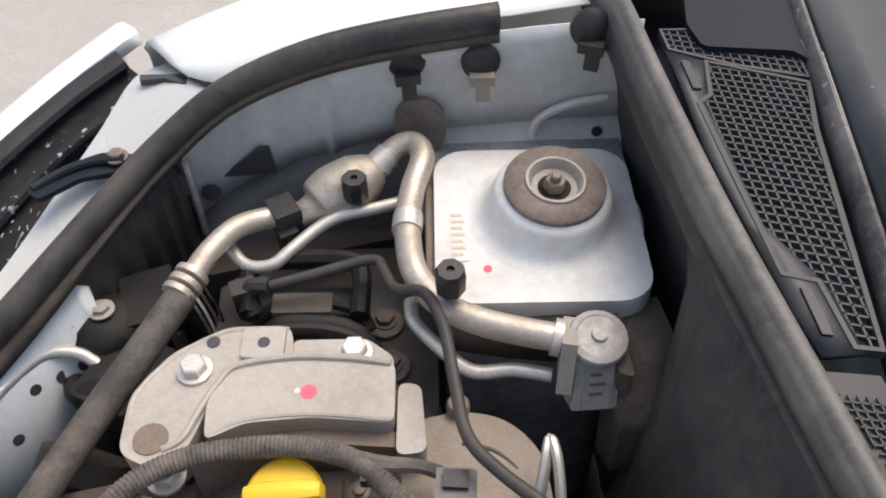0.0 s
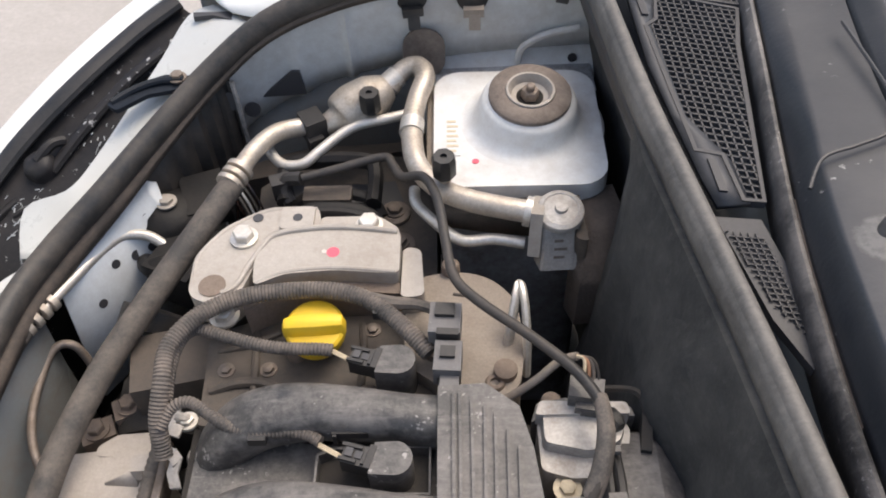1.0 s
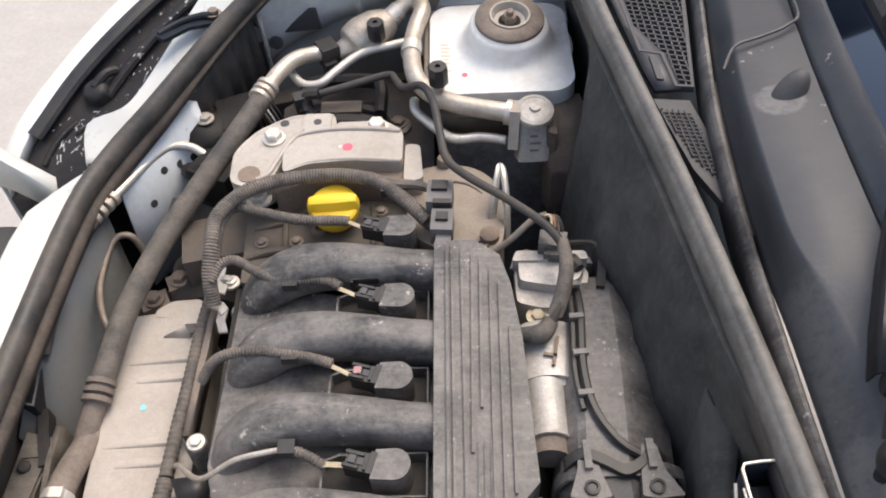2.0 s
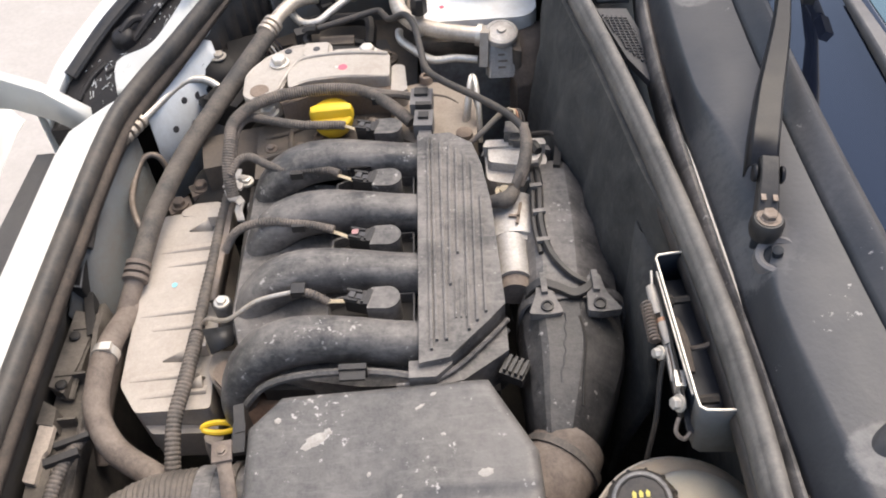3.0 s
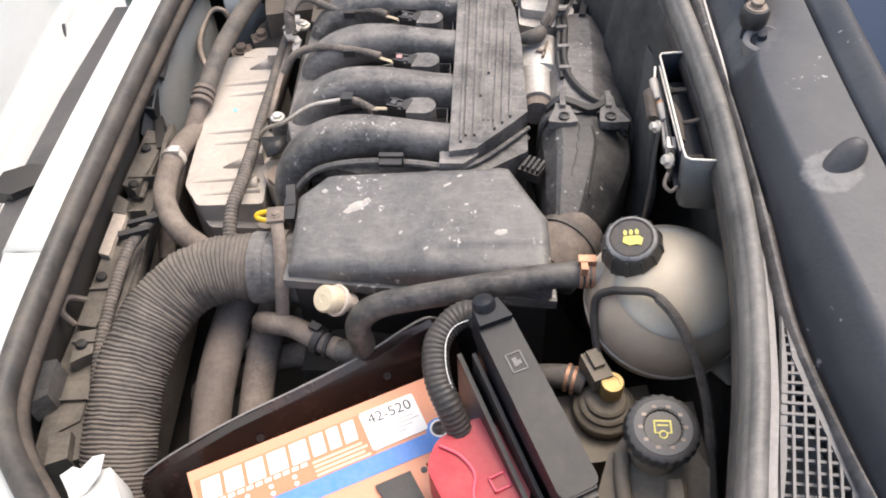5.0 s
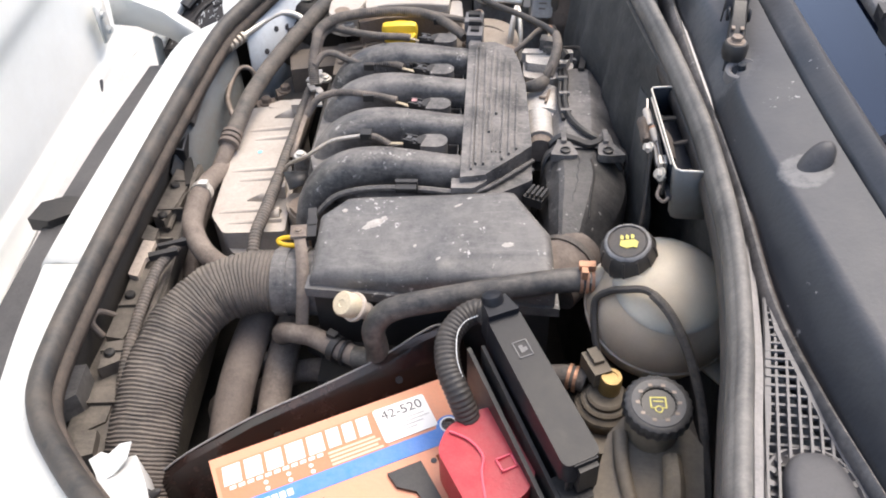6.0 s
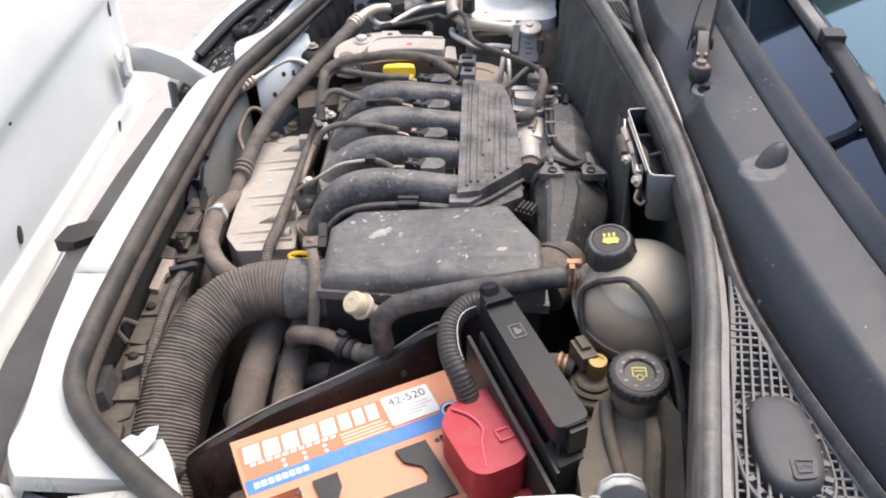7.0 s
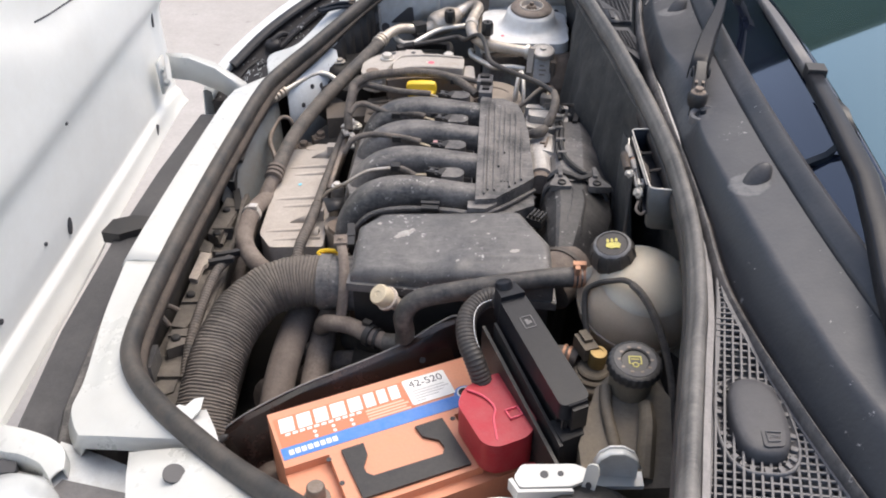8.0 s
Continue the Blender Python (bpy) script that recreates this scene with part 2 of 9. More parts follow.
GLASS = material("blue_black_tinted_glass", (0.008, 0.011, 0.021), 0.04, grain=0.0, bump=0, wear_rough=0.0, coat=0.6, gloss=0.8)
GLASS.node_tree.nodes["Principled BSDF"].inputs["Specular Tint"].default_value = (0.75, 0.85, 1.0, 1)
GREEN_WALL = material("dark_green_boards", (0.03, 0.055, 0.042), 0.7, dust=(0.06, 0.08, 0.06), dust_amount=0.5, dust_scale=1.0)
LENS = material("clear_lamp_lens", (0.6, 0.62, 0.62), 0.12, 0.3, grain=0.02, bump=0)
GLASS_CLEAR = material("teal_tinted_glass", (0.035, 0.06, 0.058), 0.03, grain=0.0, bump=0, wear_rough=0.0, coat=1.0, gloss=1.0)
GLASS_CLEAR.node_tree.nodes["Principled BSDF"].inputs["IOR"].default_value = 2.0
GLASS_CLEAR.node_tree.nodes["Principled BSDF"].inputs["Specular Tint"].default_value = (0.72, 1.0, 1.0, 1)
DASH = material("grey_dashboard", (0.08, 0.085, 0.085), 0.7, dust=(0.12, 0.12, 0.115), dust_amount=0.4)
ORANGE_DARK = material("printed_orange", (0.62, 0.2, 0.1), 0.42, dust=(0.45, 0.22, 0.15), dust_amount=0.25, dust_scale=30, grain=0.03)
COWL_SCUFF = material("scuffed_cowl_plastic", (0.12, 0.12, 0.125), 0.6, dust=(0.4, 0.39, 0.38), dust_amount=0.6, dust_scale=40)
SPLASH = material("pale_splash", (0.42, 0.4, 0.37), 0.7, dust=(0.25, 0.23, 0.21), dust_amount=0.7, dust_scale=60)

YELLOW_PRINT = material("pale_yellow_print", (0.66, 0.58, 0.12), 0.5, dust=(0.3, 0.28, 0.15), dust_amount=0.6, dust_scale=90, grain=0.05, bump=0)

WING_GREY = material("dusty_dark_blue_grey", (0.115, 0.128, 0.135), 0.45, dust=(0.12, 0.105, 0.09), dust_amount=0.7, dust_scale=9, grain=0.04, bump=0.08, bump_scale=60)

PANEL_WHITE = material("punched_panel_paint", (0.68, 0.71, 0.72), 0.35, dust=(0.4, 0.38, 0.35), dust_amount=0.4, dust_scale=7, grain=0.03, bump=0.3, bump_scale=18)

IRON = material("rust_brown_iron", (0.125, 0.075, 0.052), 0.8, dust=(0.2, 0.14, 0.105), dust_amount=0.6, dust_scale=16, bump=0.5, bump_scale=300)
TIMING = material("grimy_timing_plastic", (0.058, 0.050, 0.044), 0.6, dust=(0.145, 0.118, 0.096), dust_amount=0.6, dust_scale=16)
GRIME = material("dark_brown_grime", (0.065, 0.054, 0.046), 0.7, dust=(0.14, 0.112, 0.09), dust_amount=0.6, dust_scale=14)
PALE_LIP = material("pale_worn_plastic_lip", (0.19, 0.18, 0.18), 0.5, dust=(0.38, 0.36, 0.34), dust_amount=0.5, dust_scale=20)
PINK_WORN = material("worn_pink_print", (0.4, 0.2, 0.2), 0.5, dust=(0.2, 0.17, 0.16), dust_amount=0.8, dust_scale=90)

# same plastic all over: flank shade and dusty top are both colour
COWL_TOP = material("smooth_cowl_plastic", (0.022, 0.026, 0.033), 0.34, dust=(0.05, 0.054, 0.061), dust_amount=0.5, dust_scale=4, grain=0.1, specks=(0.4, 0.39, 0.38), speck_scale=120, speck_cut=0.71, streaks=0.06, gloss=0.4, up_tone=(0.092, 0.091, 0.094))
# pale scuffs worn round the pegs and the spindle, each a ragged ring on the plastic
scuff(COWL_TOP, (0.298, -0.294, 0.955), 0.012, 0.025, (0.24, 0.235, 0.23), 0.5)
scuff(COWL_TOP, (0.295, 0.214, 0.95), 0.012, 0.025, (0.24, 0.235, 0.23), 0.5)
scuff(COWL_TOP, (0.272, -0.118, 0.94), 0.0, 0.045, (0.20, 0.20, 0.205), 0.5)
# the saddle below the spindle is dusty; the flanks' dark is painted shade
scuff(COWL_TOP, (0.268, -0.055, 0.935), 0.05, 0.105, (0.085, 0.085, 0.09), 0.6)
RAD_PLASTIC = material("dusty_brown_support_plastic", (0.082, 0.073, 0.064), 0.6, dust=(0.22, 0.193, 0.167), dust_amount=0.65, dust_scale=14, streaks=0.25)


# ---- building helpers ----
def thing(name, at, label, category, group="", kind=""):
    """A thing's Empty at its base; parts are built in the place's own coordinates."""
    ob = new(name)
    ob.empty_display_size = 0.02
    ob.location = at
    return tagged(ob, label, category, group, kind)


def part(name, bm, mat, parent=None, label="", sharp=38, solid=0.0):
    me = bpy.data.meshes.new(name)
    bmesh.ops.recalc_face_normals(bm, faces=bm.faces)
    for f in bm.faces:
        f.smooth = True
    bm.to_mesh(me)
    bm.free()
    me.set_sharp_from_angle(angle=radians(sharp))
    me.materials.append(mat)
    ob = new(name, me)
    if parent:
        ob.parent = parent
        if parent.type == "EMPTY":
            ob.matrix_parent_inverse = Matrix.Translation(-Vector(parent.location))
    if label:
        ob["label"] = label
    if solid:
        mod = ob.modifiers.new("thickness", "SOLIDIFY")
        mod.thickness, mod.offset = solid, 0
    return ob


def single(name, bm, mat, label, category, group="", kind="", sharp=38, solid=0.0):
    return tagged(part(name, bm, mat, sharp=sharp, solid=solid), label, category, group, kind)


def spline(pts, res=6):
    """Smooth line through points."""
    p = [Vector(a) for a in pts]
    if len(p) < 3:
        return p
    out = []
    for i in range(len(p) - 1):
        a, b, c, d = p[max(i - 1, 0)], p[i], p[i + 1], p[min(i + 2, len(p) - 1)]
        for k in range(res):
            t = k / res
            out.append(0.5 * (2 * b + (c - a) * t + (2 * a - 5 * b + 4 * c - d) * t * t + (3 * b - a - 3 * c + d) * t ** 3))
    out.append(p[-1])
    return out


def resample(pts, step):
    out, left = [pts[0].copy()], step
    for a, b in zip(pts, pts[1:]):
        d = (b - a).length
        at = 0.0
        while d - at >= left:
            at += left
            out.append(a.lerp(b, at / d))
            left = step
        left -= d - at
    return out


def tube(bm, pts, r, n=10, res=6, smooth=True, squash=1.0, pitch=0.0, depth=0.0, caps=True):
    """A round tube along a line; r a number or one radius for each given point; pitch and depth make it corrugated."""
    line = spline(pts, res) if smooth else [Vector(a) for a in pts]
    if isinstance(r, (int, float)):
        radii = [r] * len(line)
    else:
        radii = []
        for i in range(len(line)):
            u = i / (len(line) - 1) * (len(r) - 1)
            k = min(int(u), len(r) - 2)
            radii.append(r[k] + (r[k + 1] - r[k]) * (u - k))
    if pitch:
        old, total = line, sum((b - a).length for a, b in zip(line, line[1:]))
        line = resample(line, pitch / 4)
        radii = [radii[0] - depth * (0.0, 0.45, 1.0, 0.45)[i % 4] for i in range(len(line))]
    side = None
    rings = []
    for i, p in enumerate(line):
        t = (line[min(i + 1, len(line) - 1)] - line[max(i - 1, 0)]).normalized()
        if side is None:
            side = t.orthogonal().normalized() if abs(t.z) > 0.9 else t.cross(Vector((0, 0, 1))).normalized()
        side = (side - t * side.dot(t)).normalized()
        up = side.cross(t)
        rings.append([bm.verts.new(p + radii[i] * (math.cos(a) * side + squash * math.sin(a) * up))
                      for a in (2 * math.pi * k / n for k in range(n))])
    for a, b in zip(rings, rings[1:]):
        for k in range(n):
            bm.faces.new((a[k], a[(k + 1) % n], b[(k + 1) % n], b[k]))
    if caps:
        bm.faces.new(rings[0])
        bm.faces.new(rings[-1])
    return bm


def lathe(bm, profile, at, axis=(0, 0, 1), n=24, lobes=0, lobe=0.0, ends=True):
    """Turns (radius, height) pairs round an axis; lobes give a fluted rim."""
    q = Vector((0, 0, 1)).rotation_difference(Vector(axis)).to_matrix()
    o = Vector(at)
    rings = []
    for r, h in profile:
        if r < 1e-6:
            rings.append([bm.verts.new(o + q @ Vector((0, 0, h)))])
        else:
            rings.append([bm.verts.new(o + q @ Vector((rr * math.cos(a), rr * math.sin(a), h)))
                          for a, rr in ((2 * math.pi * k / n, r * (1 + (lobe if lobes and (k * lobes * 2 // n) % 2 else 0))) for k in range(n))])
    for a, b in zip(rings, rings[1:]):
        for k in range(n):
            if len(a) == 1 and len(b) == 1:
                continue
            if len(a) == 1:
                bm.faces.new((a[0], b[k], b[(k + 1) % n]))
            elif len(b) == 1:
                bm.faces.new((a[k], a[(k + 1) % n], b[0]))
            else:
                bm.faces.new((a[k], a[(k + 1) % n], b[(k + 1) % n], b[k]))
    for ring in (rings[0], rings[-1]):
        if len(ring) > 1 and ends:
            bm.faces.new(ring)
    return bm


def bevel_new(bm, old, width, seg=2, angle=30):
    edges = [e for e in bm.edges if e not in old and len(e.link_faces) == 2 and e.calc_face_angle(0) > radians(angle)]
    if width and edges:
        bmesh.ops.bevel(bm, geom=edges, offset=width, segments=seg, affect="EDGES", clamp_overlap=True)


def slab(bm, outline, z0, z1, bevel=0.002, m=None, taper=1.0, seg=2):
    """An outline in plan, pulled up from z0 to z1 (z1 may be one height for each corner)."""
    old = set(bm.edges)
    m = m or Matrix()
    c = Vector((sum(p[0] for p in outline) / len(outline), sum(p[1] for p in outline) / len(outline)))
    tops = z1 if isinstance(z1, (list, tuple)) else [z1] * len(outline)
    low = [bm.verts.new(m @ Vector((p[0], p[1], z0))) for p in outline]
    top = [bm.verts.new(m @ Vector((c.x + (p[0] - c.x) * taper, c.y + (p[1] - c.y) * taper, h))) for p, h in zip(outline, tops)]
    k = len(outline)
    bm.faces.new(low[::-1])
    bm.faces.new(top)
    for i in range(k):
        bm.faces.new((low[i], low[(i + 1) % k], top[(i + 1) % k], top[i]))
    bevel_new(bm, old, bevel, seg)
    return bm


def soft(outline, r=0.006, n=4):
    """An outline in plan with its corners rounded."""
    out = []
    for i, p in enumerate(outline):
        p, a, b = Vector(p[:2]), Vector(outline[i - 1][:2]), Vector(outline[(i + 1) % len(outline)][:2])
        ra, rb = min(r, (a - p).length * 0.45), min(r, (b - p).length * 0.45)
        s, e = p + (a - p).normalized() * ra, p + (b - p).normalized() * rb
        out += [tuple((1 - t) ** 2 * s + 2 * t * (1 - t) * p + t * t * e) for t in (k / n for k in range(n + 1))]
    return out


def block(bm, at, size, rz=0.0, bevel=0.002, rx=0.0, ry=0.0, taper=1.0):
    x, y, z = (s / 2 for s in size)
    return slab(bm, [(-x, -y), (x, -y), (x, y), (-x, y)], -z, z, bevel, pose(*at, rx, ry, rz), taper)


def rounded(x0, y0, x1, y1, r, n=5):
    out = []
    for cx, cy, a0 in ((x1 - r, y1 - r, 0), (x0 + r, y1 - r, 90), (x0 + r, y0 + r, 180), (x1 - r, y0 + r, 270)):
        out += [(cx + r * math.cos(radians(a0 + 90 * k / n)), cy + r * math.sin(radians(a0 + 90 * k / n))) for k in range(n + 1)]
    return out


def loft(bm, rows, close=False):
    """A skin over rows of points, each row as long as the next."""
    vs = [[bm.verts.new(Vector(p)) for p in row] for row in rows]
    for a, b in zip(vs, vs[1:]):
        for k in range(len(a) - (0 if close else 1)):
            bm.faces.new((a[k], a[(k + 1) % len(a)], b[(k + 1) % len(b)], b[k]))
    return bm


def sweep(bm, path, profile, flip=1):
    """Carries a profile of (outward, up) pairs along a line, outward being square to it in plan."""
    rows = []
    for i, p in enumerate(path):
        t = path[min(i + 1, len(path) - 1)] - path[max(i - 1, 0)]
        out = Vector((-t.y, t.x, 0)).normalized() * flip
        rows.append([p + out * d + Vector((0, 0, u)) for d, u in profile])
    return loft(bm, rows)


def bolt(bm, at, r=0.007, h=0.006, axis=(0, 0, 1), washer=1.45):
    lathe(bm, [(r * washer, 0), (r * washer, h * 0.25), (r * 1.05, h * 0.3)], at, axis, 18)
    lathe(bm, [(r, h * 0.3), (r, h * 0.9), (r * 0.85, h), (0, h)], at, axis, 6)
    return bm


def B():
    return bmesh.new()

def frame_strip(bm, poly, z_at, wide=0.005, tall=0.006):
    c = Vector((sum(p[0] for p in poly) / len(poly), sum(p[1] for p in poly) / len(poly)))
    out, inn = [Vector(p) for p in poly], []
    for i, p in enumerate(out):
        a, b = (p - out[i - 1]).normalized(), (out[(i + 1) % len(out)] - p).normalized()
        nn = Vector((-(a + b).y, (a + b).x)).normalized()
        if (c - p).dot(nn) < 0:
            nn = -nn
        inn.append(p + nn * wide)
    k = len(out)
    rings = [[bm.verts.new((p.x, p.y, z_at(p.x, p.y) + h)) for p in ring] for ring, h in ((out, -tall), (out, 0.001), (inn, 0.001), (inn, -tall))]
    for a, b in zip(rings, rings[1:]):
        for i in range(k):
            bm.faces.new((a[i], a[(i + 1) % k], b[(i + 1) % k], b[i]))





# ---- ground and car body ----
g = B()
block(g, (0, 0, -0.05), (60, 60, 0.1), bevel=0)
single("ground", g, CONCRETE, "pale dusty concrete yard under the parked car", "ground", kind="structure")

nb_ = thing("neighbouring_building", (0.4, 9.2, 0), "dark green gable-ended building across the yard", "building")
g = B()
slab(g, [(-4.6, 0.0), (5.4, 0.0), (5.4, 2.9), (0.4, 7.9), (-4.6, 2.9)], 0, 6.0, 0, Matrix.Translation((0, 15.0, 0)) @ Matrix.Rotation(radians(90), 4, "X"))
part("wall", g, GREEN_WALL, nb_)
for sgn in (-1, 1):
    g = B()
    loft(g, [[(0.4, 8.8, 8.05), (0.4 + sgn * 5.4, 8.8, 2.65)], [(0.4, 15.2, 8.05), (0.4 + sgn * 5.4, 15.2, 2.65)]])
    part("roof", g, GREEN_WALL, nb_, solid=0.15)

FRONT_SEAL = spline([(0.02, -0.80, 0.87), (-0.10, -0.675, 0.84), (-0.205, -0.588, 0.80), (-0.265, -0.537, 0.785), (-0.33, -0.475, 0.765),
                     (-0.38, -0.415, 0.755), (-0.402, -0.35, 0.75), (-0.411, -0.2, 0.748), (-0.412, -0.05, 0.748), (-0.408, 0.12, 0.75),
                     (-0.396, 0.30, 0.757), (-0.372, 0.375, 0.765), (-0.33, 0.432, 0.785), (-0.285, 0.495, 0.808), (-0.235, 0.556, 0.834),
                     (-0.178, 0.588, 0.868), (-0.105, 0.600, 0.896), (-0.03, 0.608, 0.910), (0.05, 0.616, 0.918)], 4)
seal = B()
sweep(seal, FRONT_SEAL, [(0.0105 * math.cos(radians(a)) + 0.001, 0.0130 * math.sin(radians(a)) + 0.002) for a in range(-40, 241, 20)])
hs = single("front_hood_seal", seal, SEAL, "black rubber hood seal clipped along the front panel edge", "rubber seal", solid=0.002, sharp=60)
fl = B()
rows = []
for i, p in enumerate(FRONT_SEAL):
    t = FRONT_SEAL[min(i + 1, len(FRONT_SEAL) - 1)] - FRONT_SEAL[max(i - 1, 0)]
    out = Vector((-t.y, t.x, 0)).normalized()
    k_ = 1 - 0.55 * min(1, max(0, (p.y - 0.40) / 0.14))  # the flange is shallower along the wing
    rows.append([p + out * d * (0.6 + 0.4 * k_) + Vector((0, 0, u * k_ - 0.004 * (1 - k_))) for d, u in ((0.004, -0.009), (-0.006, -0.009), (-0.0105, -0.011), (-0.0128, -0.015), (-0.0125, -0.024))])
loft(fl, rows)
part("seal_flange", fl, FLANGE, hs, "dusty brown welded flange under the seal", solid=0.0025)

# front crossmember: white top, wider towards the near lamp
front = thing("front_crossmember", (-0.45, 0, 0.6), "white painted front panel carrying the hood seal", "car body")
fp = B()
rows = []
pf = [p for p in FRONT_SEAL if -0.215 < p.y < 0.385 and p.x < -0.2]
for i, p in enumerate(pf):
    t = pf[min(i + 1, len(pf) - 1)] - pf[max(i - 1, 0)]
    out = Vector((-t.y, t.x, 0)).normalized()
    w = 0.066 - 0.046 * min(1, max(0, (p.y - 0.295) / 0.07))
    rows.append([p + out * d + Vector((0, 0, u)) for d, u in ((0.004, -0.014), (0.016, -0.006), (w - 0.02, -0.003), (w - 0.004, -0.006), (w, -0.014), (w + 0.001, -0.06))])
loft(fp, rows)
part("top_panel", fp, WHITE, front, solid=0.003)
fstrip = B()
SI = spline([(-0.376, 0.376, 0.751), (-0.366, 0.392, 0.756), (-0.348, 0.414, 0.764), (-0.33, 0.435, 0.772), (-0.285, 0.498, 0.796), (-0.235, 0.558, 0.822), (-0.205, 0.580, 0.838), (-0.175, 0.594, 0.852)], 4)
SU = spline([(-0.408, 0.382, 0.752), (-0.419, 0.440, 0.762), (-0.372, 0.446, 0.780), (-0.352, 0.478, 0.787), (-0.319, 0.553, 0.808), (-0.298, 0.605, 0.821), (-0.278, 0.662, 0.834), (-0.250, 0.678, 0.838)], 4)
loft(fstrip, [[p, p.lerp(q, 0.25) + Vector((0, 0, 0.003)), p.lerp(q, 0.85) + Vector((0, 0, 0.002)), q, q + Vector((-0.002, 0.002, -0.03))] for p, q in zip(SI, SU)])
part("slam_strip", fstrip, WHITE, front, solid=0.002)
near = B()
rows = []
inner_ = spline([(-0.410, -0.20, 0.742), (-0.400, -0.30, 0.745), (-0.398, -0.36, 0.747), (-0.375, -0.425, 0.752), (-0.335, -0.478, 0.762), (-0.302, -0.509, 0.771), (-0.276, -0.531, 0.777)], 6)
outer_ = spline([(-0.4765, -0.20, 0.742), (-0.470, -0.29, 0.736), (-0.458, -0.36, 0.735), (-0.448, -0.42, 0.735), (-0.449, -0.455, 0.733), (-0.438, -0.480, 0.732), (-0.426, -0.496, 0.732)], 6)
n_ = len(inner_)
for i, (p, q) in enumerate(zip(inner_, outer_)):
    u = i / (n_ - 1)
    row = []
    for k in range(13):
        f = k / 12
        swage = 0.006 * min(1, 2.5 * u) * (1 - u * u) / (1 + math.exp(-(f - 0.45 - 0.2 * math.sin(3.0 * u)) * 18))
        row.append(p.lerp(q, f) + Vector((0, 0, -swage - (0.02 if k == 12 else 0))))
    rows.append(row)
rows.append([v + Vector((0.004, -0.004, -0.016)) for v in rows[-1]])
loft(near, rows)
part("corner_panel", near, WHITE, front, solid=0.003)
nl = B()
loft(nl, [[(-0.444, -0.490, 0.712), (-0.40, -0.496, 0.700), (-0.35, -0.515, 0.702), (-0.325, -0.530, 0.716)], [(-0.448, -0.53, 0.706), (-0.405, -0.535, 0.690), (-0.355, -0.55, 0.694), (-0.328, -0.56, 0.71)], [(-0.445, -0.60, 0.69), (-0.40, -0.60, 0.678), (-0.35, -0.61, 0.68), (-0.325, -0.62, 0.70)]])
part("lamp_tray", nl, WHITE_WING, front, "white pressed tray beside the lamp", solid=0.002)
nl = B()
loft(nl, [[(-0.240, -0.552, 0.790), (-0.285, -0.545, 0.778), (-0.335, -0.542, 0.765), (-0.338, -0.545, 0.72)], [(-0.215, -0.575, 0.797), (-0.265, -0.575, 0.785), (-0.325, -0.575, 0.77), (-0.328, -0.578, 0.72)],
          [(-0.165, -0.618, 0.81), (-0.225, -0.64, 0.80), (-0.295, -0.655, 0.78), (-0.298, -0.658, 0.72)], [(-0.09, -0.69, 0.83), (-0.15, -0.74, 0.82), (-0.22, -0.78, 0.80), (-0.223, -0.783, 0.74)]])
part("lamp_bridge", nl, WHITE, front, solid=0.003)
hole = B()
lathe(hole, [(0.0, 0.0), (0.0105, 0.0), (0.0105, 0.003), (0.0, 0.003)], (-0.273, -0.583, 0.7868), (0.28, -0.05, 1), 20)
part("round_hole_plug", hole, INK, front, "dark round opening")
tab = B()
loft(tab, [[(-0.332, -0.440, 0.708), (-0.318, -0.430, 0.703), (-0.304, -0.422, 0.699), (-0.299, -0.424, 0.66), (-0.30, -0.43, 0.60)], [(-0.315, -0.478, 0.720), (-0.298, -0.462, 0.708), (-0.285, -0.452, 0.700), (-0.283, -0.456, 0.66), (-0.285, -0.46, 0.60)],
           [(-0.288, -0.512, 0.728), (-0.274, -0.503, 0.712), (-0.262, -0.496, 0.703), (-0.260, -0.50, 0.66), (-0.262, -0.505, 0.60)], [(-0.262, -0.552, 0.735), (-0.250, -0.546, 0.717), (-0.239, -0.540, 0.705), (-0.237, -0.545, 0.66), (-0.24, -0.55, 0.60)],
           [(-0.225, -0.60, 0.745), (-0.213, -0.594, 0.727), (-0.202, -0.588, 0.715), (-0.200, -0.592, 0.66), (-0.203, -0.598, 0.60)]])
part("corner_bracket", tab, WHITE_WING, front, solid=0.003)
tab = B()
slab(tab, [(-0.340, -0.437), (-0.331, -0.428), (-0.323, -0.430), (-0.316, -0.418), (-0.306, -0.415), (-0.304, -0.434), (-0.311, -0.452), (-0.322, -0.462), (-0.328, -0.452)], 0.7115, 0.7135, 0.0006)
part("torn_sealer", tab, WHITE_WING, front, "torn white flap of sealer")

clip = thing("panel_clip", (-0.284, -0.47, 0.65), "small black plastic clip in the corner bracket", "clip")
cb = B()
lathe(cb, [(0.009, 0), (0.009, 0.003), (0.005, 0.004), (0.004, 0.012), (0.002, 0.016), (0, 0.017)], (-0.281, -0.462, 0.69), (0.6, 0.2, 0.4), 12)
part("head", cb, PLASTIC_CLEAN, clip)

